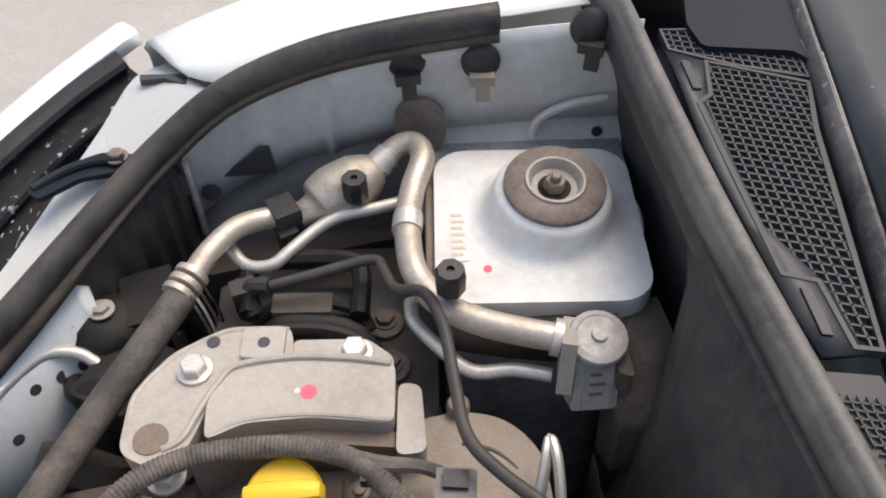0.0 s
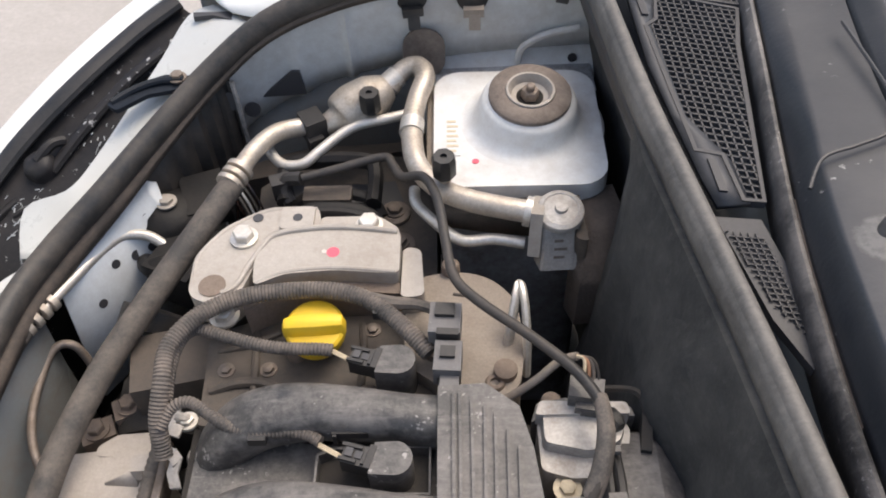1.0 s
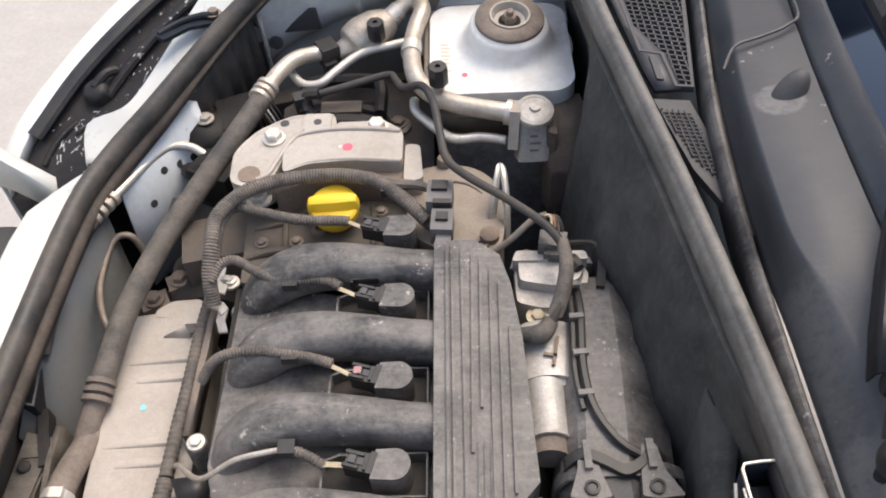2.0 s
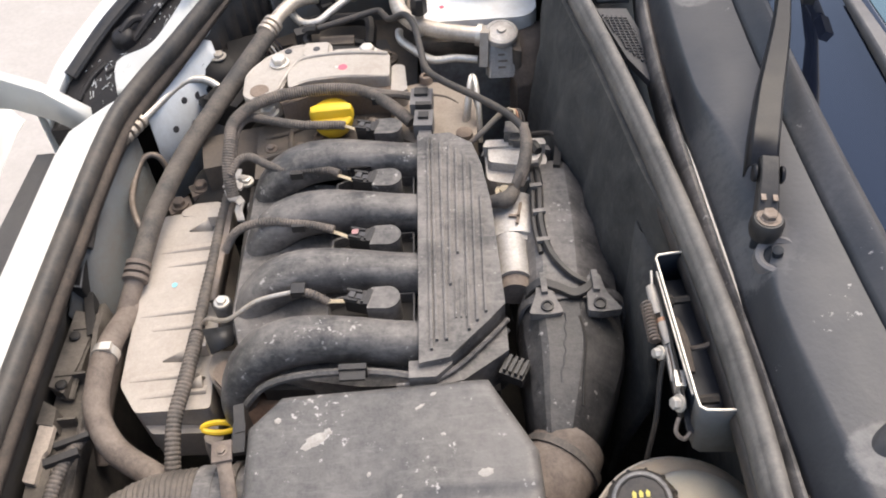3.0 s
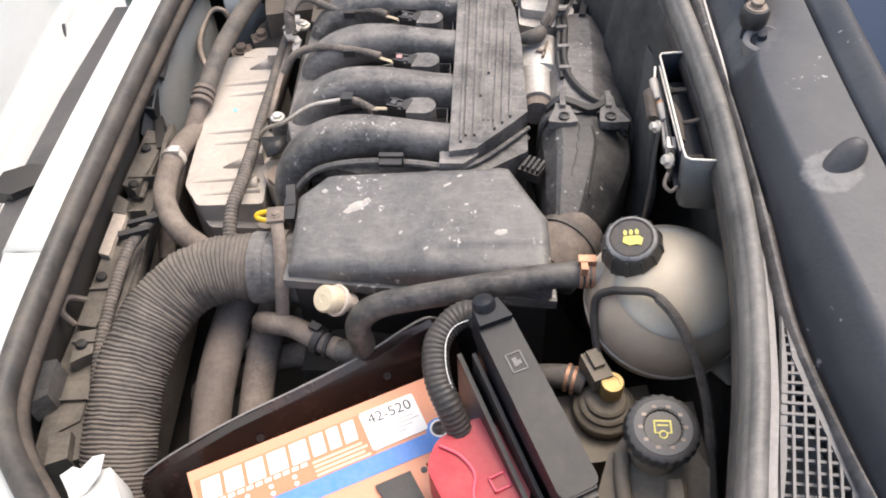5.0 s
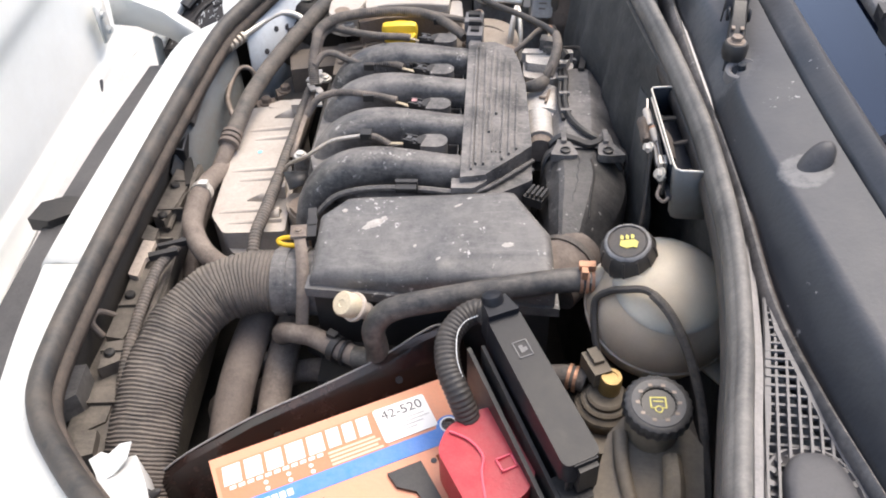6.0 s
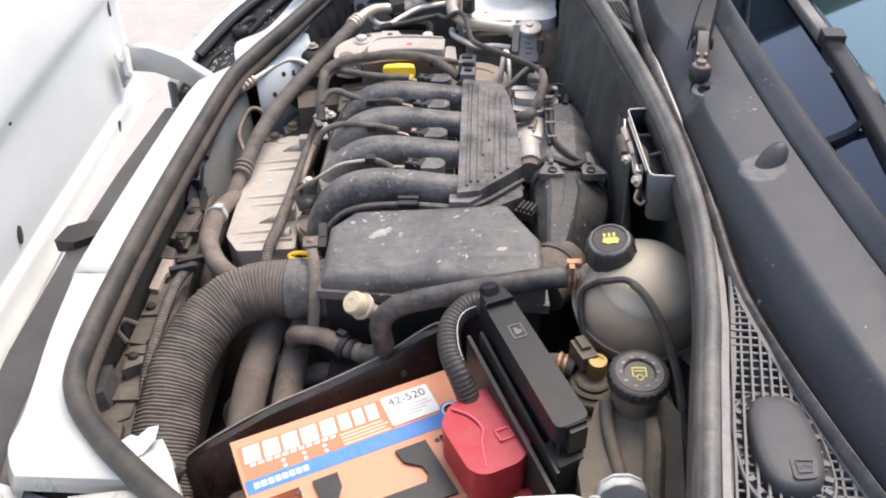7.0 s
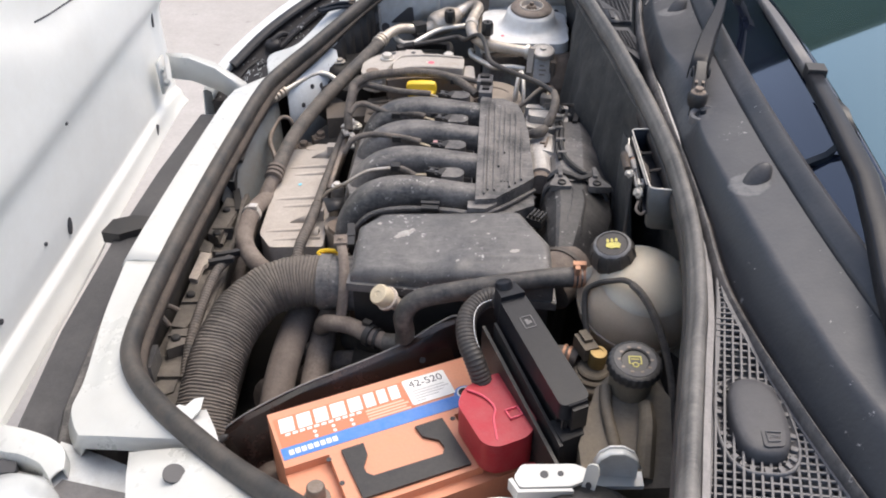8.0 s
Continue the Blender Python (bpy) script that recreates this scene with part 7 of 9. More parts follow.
COIL_Y = (0.235, 0.148, 0.061, -0.022)
for i, y in enumerate(COIL_Y):
    c = thing("ignition_coil", (-0.03, y, 0.74), "dusty black pencil ignition coil with wiring plug", "ignition coil", "ignition coils")
    b = B()
    slab(b, [(-0.0515, y - 0.0125), (-0.0475, y + 0.013)] + [(-0.0325 + 0.0138 * math.cos(radians(a)), y + 0.0138 * math.sin(radians(a))) for a in range(80, -91, -17)], 0.75, 0.793, 0.0032, seg=3)
    part("cap", b, PLASTIC, c)
    b = B()
    block(b, (-0.0615, y + 0.004, 0.783), (0.021, 0.0165, 0.016), rz=-16, bevel=0.0015)
    block(b, (-0.0505, y + 0.001, 0.785), (0.005, 0.019, 0.018), rz=-16, bevel=0.001)
    block(b, (-0.064, y + 0.0105, 0.7915), (0.016, 0.0025, 0.004), rz=-16, bevel=0.0006)
    block(b, (-0.068, y - 0.0005, 0.7915), (0.014, 0.0025, 0.004), rz=-16, bevel=0.0006)
    block(b, (-0.0545, y + 0.002, 0.7925), (0.0028, 0.014, 0.003), rz=-16, bevel=0.0006)
    part("plug", b, PLASTIC_CLEAN, c)
    b = B()
    block(b, (-0.0595, y + 0.0034, 0.7915), (0.006, 0.006, 0.0012), rz=-16, bevel=0.0002)
    part("latch_hole", b, INK, c)
    b = B()
    block(b, (-0.0665, y + 0.0055, 0.7928), (0.006, 0.007, 0.0016), rz=-16, bevel=0.0005)
    part("latch", b, PLASTIC_LID, c)
    for dy in (-0.0016, 0.0, 0.0016):
        b = B()
        tube(b, [(-0.092, y + (0.016 if i != 3 else 0.005) + dy, 0.784), (-0.082, y + (0.010 if i != 3 else 0.004) + dy, 0.785), (-0.070, y + 0.003 + dy, 0.785)], 0.0008, 5)
        part("wire", b, CREAM, c, "bare pale wire")
    if i == 2:
        b = B()
        slab(b, rounded(-0.0705, y + 0.002, -0.0635, y + 0.009, 0.0015), 0.7936, 0.7943, 0.0002)
        part("plug_mark", b, PINK_WORN, c, "faded red mark on the plug")
    if i:
        # dark sheet paints the shade down between coil and runners
        b = B()
        slab(b, [(-0.093, y - 0.016), (-0.093, y + 0.012), (-0.080, y + 0.018), (-0.008, y + 0.018), (-0.008, y - 0.018)], 0.7565, 0.7590, 0)
        part("well", b, DARK, c, "dark well round the coil")
        b = B()
        frame_strip(b, [(-0.095, y - 0.018), (-0.006, y - 0.020), (-0.006, y + 0.020), (-0.081, y + 0.020), (-0.095, y + 0.014)], lambda x_, y_: 0.7715, 0.0022, 0.014)
        part("well_rim", b, PLASTIC, c)
b = B()
block(b, (-0.068, 0.173, 0.784), (0.028, 0.004, 0.008), bevel=0.001)
block(b, (-0.080, 0.172, 0.780), (0.003, 0.006, 0.014), bevel=0.001)
tagged(part("loom_holder", b, PLASTIC_CLEAN), "black plastic loom holder beside the coil", "clip")

loom = thing("engine_loom", (-0.21, 0.2, 0.74), "grey corrugated wiring loom draped across the engine", "wiring loom")
conduit(loom, "main_branch", [(-0.222, 0.172, 0.752), (-0.224, 0.190, 0.776), (-0.221, 0.215, 0.795), (-0.220, 0.246, 0.801), (-0.202, 0.274, 0.802), (-0.176, 0.291, 0.801), (-0.142, 0.299, 0.801), (-0.095, 0.300, 0.801), (-0.060, 0.290, 0.800), (-0.030, 0.265, 0.797), (-0.007, 0.241, 0.790)], 0.0078)
conduit(loom, "coil_branch", [(-0.219, 0.205, 0.782), (-0.220, 0.235, 0.788), (-0.216, 0.260, 0.789), (-0.204, 0.270, 0.789), (-0.180, 0.263, 0.788), (-0.139, 0.252, 0.787), (-0.098, 0.250, 0.786), (-0.088, 0.249, 0.785)], 0.0058)
conduit(loom, "coil_branch", [(-0.221, 0.184, 0.776), (-0.212, 0.198, 0.784), (-0.198, 0.201, 0.787), (-0.180, 0.190, 0.786), (-0.162, 0.179, 0.785), (-0.142, 0.175, 0.785), (-0.107, 0.174, 0.785), (-0.090, 0.166, 0.784)], 0.0052)
conduit(loom, "coil_branch", [(-0.216, 0.080, 0.760), (-0.199, 0.090, 0.780), (-0.172, 0.093, 0.788), (-0.144, 0.091, 0.788), (-0.116, 0.086, 0.787), (-0.091, 0.078, 0.786)], 0.0052)
conduit(loom, "coil_branch", [(-0.128, -0.004, 0.786), (-0.11, -0.008, 0.787), (-0.09, -0.017, 0.781)], 0.0048)
b = B()
tube(b, [(-0.246, 0.022, 0.704), (-0.232, 0.012, 0.728), (-0.198, -0.018, 0.764), (-0.165, -0.010, 0.782), (-0.128, -0.004, 0.786)], 0.0026, 8)
part("pale_lead", b, ALU, loom)
for x, y, z in ((-0.140, 0.173, 0.783), (-0.130, 0.088, 0.786), (-0.122, -0.004, 0.788), (-0.048, 0.281, 0.797)):
    b = B()
    block(b, (x, y, z), (0.014, 0.013, 0.009), bevel=0.003)
    part("tie", b, PLASTIC_CLEAN, loom)
b = B()
tube(b, [(-0.058, 0.290, 0.801), (-0.040, 0.287, 0.799), (-0.018, 0.287, 0.796), (0.0, 0.282, 0.793)], [0.0065, 0.006, 0.0048, 0.005], 8)
part("taped_end", b, HOSE, loom)
conduit(loom, "shield_branch", [(-0.236, 0.205, 0.728), (-0.245, 0.17, 0.712), (-0.247, 0.11, 0.709), (-0.249, 0.06, 0.708), (-0.250, 0.01, 0.707)], 0.0072, 0.006, HOSE)
conduit(loom, "lower_branch", [(-0.250, 0.008, 0.706), (-0.251, -0.02, 0.706), (-0.254, -0.053, 0.703), (-0.259, -0.094, 0.697), (-0.258, -0.133, 0.68), (-0.256, -0.17, 0.65)], 0.0085, 0.0045)

brk = thing("loom_bracket", (-0.215, 0.19, 0.72), "bent zinc steel bracket with a bolt holding the loom", "bracket")
b = B()
for line_, w_ in (([(-0.226, 0.228, 0.744), (-0.227, 0.212, 0.741), (-0.229, 0.204, 0.743)], 0.005), ([(-0.240, 0.206, 0.742), (-0.229, 0.203, 0.744), (-0.217, 0.200, 0.741)], 0.0055), ([(-0.236, 0.200, 0.738), (-0.232, 0.190, 0.741), (-0.228, 0.184, 0.736)], 0.0045),
                  ([(-0.228, 0.184, 0.738), (-0.220, 0.180, 0.741), (-0.215, 0.174, 0.738)], 0.005), ([(-0.217, 0.178, 0.738), (-0.219, 0.166, 0.735), (-0.216, 0.156, 0.728)], 0.0045)):
    strip_ = [Vector(p) for p in line_]
    d_ = (strip_[-1] - strip_[0]).normalized()
    side_ = d_.cross(Vector((0, 0, 1))).normalized() * w_
    old_ = set(b.edges)
    top_ = [[b.verts.new(p + side_ * a + Vector((0, 0, u))) for a, u in ((-1, 0), (1, 0), (1, -0.003), (-1, -0.003))] for p in strip_]
    for r0, r1 in zip(top_, top_[1:]):
        for k in range(4):
            b.faces.new((r0[k], r0[(k + 1) % 4], r1[(k + 1) % 4], r1[k]))
    b.faces.new(top_[0])
    b.faces.new(top_[-1])
    bevel_new(b, old_, 0.0008)
tube(b, [(-0.222, 0.214, 0.740), (-0.217, 0.212, 0.743), (-0.212, 0.211, 0.740)], 0.0045, 8)
part("strip", b, CAST_BRIGHT, brk)
b = B()
lathe(b, [(0.009, 0), (0.009, 0.0025), (0.005, 0.003)], (-0.214, 0.211, 0.736), n=14)
bolt(b, (-0.214, 0.211, 0.738), 0.006, 0.006)
part("bolt", b, STEEL, brk)
b = B()
sweep(b, [Vector((x, y, z)) for x, y, z in ((-0.232, 0.20, 0.72), (-0.236, 0.12, 0.712), (-0.238, 0.05, 0.708))], [(-0.003, -0.02), (-0.003, 0.004), (0.003, 0.004), (0.003, -0.02)])
part("rail", b, STEEL_DIRTY, brk, "dark steel strip beside the loom", solid=0.001)

plug = thing("loom_connector", (0.0, 0.25, 0.78), "grey plastic multi-pin connector on a bracket", "connector")
b = B()
block(b, (0.006, 0.262, 0.80), (0.026, 0.03, 0.024), rz=-4, bevel=0.002)
block(b, (0.008, 0.228, 0.797), (0.022, 0.028, 0.022), rz=-4, bevel=0.002)
block(b, (0.007, 0.245, 0.793), (0.018, 0.012, 0.020), rz=-4, bevel=0.002)
block(b, (0.009, 0.210, 0.792), (0.015, 0.014, 0.018), rz=-4, bevel=0.002)
part("body", b, COWL, plug)
b = B()
block(b, (0.006, 0.268, 0.8135), (0.016, 0.012, 0.005), rz=-4, bevel=0.001)
block(b, (0.008, 0.247, 0.806), (0.018, 0.006, 0.016), rz=-4, bevel=0.001)
block(b, (0.008, 0.230, 0.8095), (0.012, 0.01, 0.004), rz=-4, bevel=0.001)
part("latch", b, PLASTIC_CLEAN, plug)
b = B()
tube(b, [(0.002, 0.215, 0.795), (0.004, 0.203, 0.792), (0.004, 0.195, 0.785)], 0.003, 6)
tube(b, [(0.012, 0.215, 0.795), (0.013, 0.203, 0.792), (0.014, 0.195, 0.785)], 0.003, 6)
part("prongs", b, PLASTIC_CLEAN, plug)

# throttle side
thr = thing("throttle_body", (0.1, 0.08, 0.7), "dusty cast aluminium throttle body", "throttle body")
b = B()
tube(b, [(0.101, 0.118, 0.750), (0.101, 0.112, 0.750), (0.101, 0.085, 0.750), (0.101, 0.055, 0.751), (0.101, 0.043, 0.755)], [0.0385, 0.040, 0.040, 0.038, 0.030], 28)
part("housing", b, CAST_BRIGHT, thr)
b = B()
tube(b, [(0.096, 0.058, 0.772), (0.096, 0.035, 0.772), (0.096, 0.010, 0.772), (0.096, 0.004, 0.772)], [0.0175, 0.0175, 0.0175, 0.0188], 18)
part("neck", b, CAST_BRIGHT, thr)
b = B()
tube(b, [(0.096, 0.006, 0.770), (0.0955, -0.010, 0.770)], 0.0165, 16, smooth=False)
part("rubber_cuff", b, HOSE_BROWN, thr)
b = B()
block(b, (0.107, 0.082, 0.7915), (0.003, 0.03, 0.003), rz=-12, bevel=0.0008)
block(b, (0.102, 0.078, 0.7915), (0.012, 0.003, 0.003), rz=-12, bevel=0.0008)
part("cast_arrow", b, CAST_BROWN, thr)
idle = thing("idle_valve", (0.105, 0.16, 0.72), "silver metal idle control motor with a dark plug", "valve")
b = B()
slab(b, soft([(0.077, 0.140), (0.076, 0.180), (0.088, 0.189), (0.140, 0.186), (0.147, 0.172), (0.141, 0.147), (0.118, 0.134), (0.100, 0.133)], 0.005), 0.735, 0.786, 0.005, seg=3)
slab(b, soft([(0.078, 0.156), (0.078, 0.182), (0.090, 0.188), (0.138, 0.185), (0.143, 0.172), (0.137, 0.156), (0.112, 0.148)], 0.005), 0.78, 0.798, 0.004, seg=3, taper=0.94)
slab(b, soft([(0.074, 0.178), (0.078, 0.190), (0.144, 0.188), (0.146, 0.178)], 0.003), 0.785, 0.801, 0.003)
part("can", b, CAST_BRIGHT, idle)
b = B()
slab(b, [(0.072, 0.180), (0.077, 0.196), (0.10, 0.201), (0.150, 0.192), (0.152, 0.184), (0.10, 0.188)], 0.71, 0.786, 0.004)
block(b, (0.113, 0.192, 0.806), (0.026, 0.018, 0.020), rz=-10, bevel=0.004)
block(b, (0.114, 0.181, 0.803), (0.020, 0.008, 0.012), rz=-10, bevel=0.002)
part("plug", b, PLASTIC, idle)
b = B()
tube(b, [(0.030, 0.205, 0.765), (0.050, 0.205, 0.775), (0.075, 0.210, 0.795), (0.095, 0.218, 0.812), (0.108, 0.216, 0.822)], 0.0034, 10)
part("sheath", b, HOUSING, idle, "beige cable sheath")
for k in range(4):
    b = B()
    tube(b, [(0.106, 0.216, 0.822), (0.112 + 0.002 * k, 0.212, 0.824), (0.112 + 0.0035 * k, 0.203, 0.819), (0.110 + 0.004 * k, 0.196, 0.812)], 0.0013, 5)
    part("wire", b, (CREAM, COPPER, CONDUIT, RUBBER)[k], idle)
b = B()
tube(b, [(0.125, 0.205, 0.792), (0.152, 0.20, 0.797), (0.159, 0.187, 0.795), (0.159, 0.175, 0.785)], 0.003, 6)
block(b, (0.158, 0.168, 0.768), (0.008, 0.034, 0.05), rz=-10, bevel=0.003)
part("bracket", b, DARK, idle)
b = B()
bolt(b, (0.0955, 0.1285, 0.778), 0.0062, 0.006, washer=1.75)
part("bolt", b, CREAM, idle, "pale zinc bolt")
b = B()
lathe(b, [(0.008, -0.03), (0.008, 0), (0.004, 0.001), (0, 0.001)], (0.09, 0.205, 0.775), n=14)
part("stud", b, CAST_BROWN, idle)
b = B()
lathe(b, [(0.010, -0.02), (0.010, 0.004), (0.006, 0.006), (0, 0.006)], (0.055, 0.235, 0.772), n=14)
part("stud", b, CAST_BROWN, idle)
el = thing("vacuum_elbow", (0.095, 0.09, 0.79), "dark rubber elbow on the throttle body", "hose")
b = B()
tube(b, [(0.104, 0.106, 0.802), (0.097, 0.095, 0.802), (0.090, 0.094, 0.80), (0.078, 0.098, 0.795)], [0.0072, 0.0092, 0.0088, 0.0065], 10)
part("elbow", b, HOSE, el)

duct = thing("air_resonator", (0.14, 0.02, 0.65), "dusty black two-part plastic air resonator duct", "air duct")
def duct_rows(data):
    """Faceted box sections: flat crown, sloped shoulders, upright sides."""
    sec = ((-1, -1), (-1, 0.2), (-0.93, 0.6), (-0.68, 0.93), (-0.55, 1.0), (0.1, 1.0), (0.22, 0.95), (0.82, 0.5), (0.93, 0.38), (1, 0.1), (1, -1))
    out_ = [[Vector((x + hw * a, y, z + hh * c)) for a, c in sec] for x, y, z, hw, hh in data]
    fine_ = [spline([r[k] for r in out_], 3) for k in range(len(sec))]
    return [[fine_[k][j] for k in range(len(sec))] for j in range(len(fine_[0]))]
b = B()
loft(b, duct_rows(((0.160, 0.188, 0.725, 0.010, 0.02), (0.160, 0.172, 0.732, 0.034, 0.048), (0.158, 0.13, 0.735, 0.043, 0.057), (0.156, 0.07, 0.735, 0.050, 0.060), (0.153, 0.01, 0.735, 0.051, 0.060), (0.150, -0.03, 0.735, 0.051, 0.058))), True)
part("rear_half", b, PLASTIC, duct, sharp=22)
b = B()
loft(b, duct_rows(((0.149, -0.032, 0.735, 0.052, 0.057), (0.149, -0.06, 0.735, 0.052, 0.058), (0.147, -0.09, 0.734, 0.048, 0.057), (0.139, -0.13, 0.731, 0.039, 0.050), (0.130, -0.168, 0.728, 0.027, 0.040))), True)
part("front_half", b, RESO, duct, sharp=22)
b = B()
tube(b, [(0.153, -0.058, 0.7935), (0.155, -0.085, 0.7925), (0.150, -0.115, 0.785), (0.146, -0.145, 0.776)], 0.0012, 6)
part("crack_line", b, DARK, duct, "dark jagged line along the crown")
b = B()
loft(b, [[Vector((0.150 + s * 0.053 * math.copysign(abs(math.cos(a)) ** 0.5, math.cos(a)), -0.032 + dy, 0.735 + 0.061 * math.copysign(abs(math.sin(a)) ** 0.5, math.sin(a)))) for a in (2 * math.pi * k / 24 for k in range(24))] for s, dy in ((0.96, -0.006), (1.02, -0.005), (1.02, 0.005), (0.96, 0.006))], True)
part("joint_rim", b, PLASTIC, duct)
b = B()
strap_ = spline([(0.104, -0.024, 0.788), (0.118, -0.020, 0.799), (0.134, -0.026, 0.800), (0.150, -0.034, 0.7985), (0.163, -0.029, 0.7985), (0.174, -0.018, 0.796), (0.188, -0.022, 0.782)], 4)
loft(b, [[p + Vector((0, -0.005, -0.003)), p + Vector((0, -0.004, 0.001)), p + Vector((0, 0.004, 0.001)), p + Vector((0, 0.005, -0.003))] for p in strap_])
part("clip_strap", b, PLASTIC_CLEAN, duct, solid=0.002)
for x, lean in ((0.122, -1), (0.172, 1)):
    b = B()
    slab(b, soft([(x - 0.006, -0.012), (x + 0.006, -0.012), (x + 0.009, -0.034), (x + 0.019 + 0.003 * lean, -0.056), (x + 0.002, -0.058), (x - 0.014 + 0.003 * lean, -0.056), (x - 0.009, -0.034)], 0.003), 0.788, 0.7985, 0.0025)
    part("clip", b, PLASTIC, duct)
    b = B()
    block(b, (x, -0.022, 0.8005), (0.006, 0.024, 0.005), bevel=0.001)
    part("clip_rib", b, PLASTIC, duct)
    b = B()
    lathe(b, [(0.0062, 0), (0.0062, 0.003), (0.004, 0.0035), (0.0035, 0.002), (0, 0.002)], (x + 0.001, -0.049, 0.7982), n=14)
    part("screw", b, PLASTIC_CLEAN, duct)
b = B()
tube(b, [(0.132, 0.165, 0.785), (0.132, 0.12, 0.797), (0.128, 0.06, 0.799), (0.133, 0.02, 0.799), (0.15, -0.01, 0.798), (0.175, -0.025, 0.79), (0.193, -0.04, 0.765)], 0.004, 6)
part("rib", b, PLASTIC_CLEAN, duct)
b = B()
tube(b, [(0.126, 0.165, 0.785), (0.125, 0.12, 0.795), (0.121, 0.06, 0.796), (0.124, 0.02, 0.797)], 0.003, 6)
part("rib", b, PLASTIC_CLEAN, duct)
b = B()
tube(b, [(0.128, 0.168, 0.785), (0.130, 0.175, 0.80), (0.136, 0.165, 0.802)], [0.004, 0.009, 0.005], 7)
part("hook", b, PLASTIC_CLEAN, duct)
for y in (0.148, 0.112, 0.074, 0.034):
    b = B()
    block(b, (0.1275, y, 0.8005), (0.013, 0.005, 0.005), rz=4, bevel=0.001)
    part("seam_clip", b, PLASTIC, duct)
cuff = thing("duct_cuff", (0.115, -0.19, 0.65), "brown rubber cuff joining duct and air filter box", "hose cuff")
b = B()
tube(b, [(0.133, -0.163, 0.735), (0.122, -0.182, 0.737), (0.110, -0.20, 0.738), (0.10, -0.212, 0.735)], [0.034, 0.036, 0.037, 0.036], 20)
part("cuff", b, HOSE_BROWN, cuff)
b = B()
tube(b, [(0.125, -0.178, 0.737), (0.121, -0.184, 0.737)], 0.039, 20, smooth=False)
part("band", b, HOSE, cuff)
b = B()
tube(b, [(0.139, -0.053, 0.7934), (0.1395, -0.062, 0.7934), (0.137, -0.070, 0.7933), (0.138, -0.079, 0.7924), (0.1345, -0.087, 0.7914), (0.136, -0.094, 0.7902), (0.1335, -0.101, 0.7892), (0.1325, -0.108, 0.7874), (0.1295, -0.113, 0.7859), (0.129, -0.124, 0.7824)], 0.0009, 5, res=2)
part("crack_line", b, INK, duct, "dark hairline crack")
cn = thing("map_connector", (0.09, -0.1, 0.72), "dusty grey plug hanging at the manifold's end", "connector")
for k in range(4):
    b = B()
    block(b, (0.082 + 0.005 * k, -0.095 - 0.0025 * k, 0.7735), (0.003, 0.018, 0.008), rz=-28, bevel=0.001)
    part("rib", b, PLASTIC_CLEAN, cn)
b = B()
block(b, (0.088, -0.099, 0.766), (0.024, 0.020, 0.012), rz=-28, bevel=0.003)
part("plug", b, PLASTIC_CLEAN, cn)

# beige heat shield
hsld = thing("heat_shield", (-0.28, 0.06, 0.6), "beige ribbed plastic heat shield over the exhaust side", "heat shield")
shield_z = lambda x, y: 0.686 + 0.09 * (x + 0.297) + 0.05 * (y - 0.096)
SO = soft([(-0.336, -0.034), (-0.312, -0.069), (-0.229, -0.072), (-0.236, 0.06), (-0.252, 0.205), (-0.300, 0.209), (-0.342, 0.206)], 0.006)
b = B()
slab(b, SO, 0.60, [shield_z(x, y) for x, y in SO], 0.006, seg=3)
part("shell", b, SHIELD, hsld)
for y, x0, x1 in ((0.146, -0.328, -0.258), (0.124, -0.312, -0.256), (0.054, -0.330, -0.252), (0.033, -0.313, -0.250), (-0.031, -0.326, -0.246), (-0.053, -0.310, -0.236)):
    b = B()
    rows = []
    for u in (0.0, 0.2, 0.5, 0.8, 1.0):
        x, yy = x0 + (x1 - x0) * u, y - 0.001 * u
        z, h = shield_z(x, yy), 0.0003 + 0.0042 * u ** 0.8
        rows.append([(x, yy + 0.012, z - 0.0005), (x, yy + 0.005, z + h * 0.75), (x, yy + 0.0015, z + h), (x, yy + 0.0003, z + h * 0.7), (x, yy - 0.0008, z - 0.001)])
    loft(b, rows)
    part("rib", b, SHIELD, hsld)
for y, x0, x1 in ((0.178, -0.292, -0.262), (-0.008, -0.292, -0.258), (-0.046, -0.262, -0.240)):
    b = B()
    z0, z1 = shield_z(x0, y), shield_z(x1, y)
    loft(b, [[(x0, y - 0.001, z0 - 0.001), (x0, y, z0 + 0.0005), (x0, y + 0.001, z0 - 0.001)], [(x1, y - 0.004, z1 - 0.001), (x1, y + 0.006, z1 + 0.014), (x1, y + 0.013, z1 - 0.001)]])
    part("fin", b, SHIELD, hsld, solid=0.002)
for x, y in ((-0.253, 0.186), (-0.250, 0.0)):
    b = B()
    block(b, (x, y, shield_z(x, y) + 0.010), (0.022, 0.015, 0.018), rz=3, bevel=0.003)
    part("loom_clip", b, SHIELD, hsld)
b = B()
slab(b, soft([(-0.306, 0.203), (-0.256, 0.202), (-0.250, 0.214), (-0.262, 0.226), (-0.292, 0.224), (-0.308, 0.212)], 0.005), 0.67, 0.692, 0.004, seg=3)
part("far_lip", b, SHIELD, hsld)
b = B()
slab(b, soft([(-0.318, -0.058), (-0.229, -0.062), (-0.228, -0.082), (-0.300, -0.080)], 0.005), 0.60, 0.650, 0.004)
part("near_lip", b, SHIELD, hsld)
b = B()
lathe(b, [(0.0035, 0), (0.0035, 0.0006), (0, 0.0006)], (-0.297, 0.096, shield_z(-0.297, 0.096) + 0.0004), (-0.09, -0.05, 1), 9)
part("blue_dot", b, BLUE_INK, hsld, "small pale blue paint dot")
b = B()
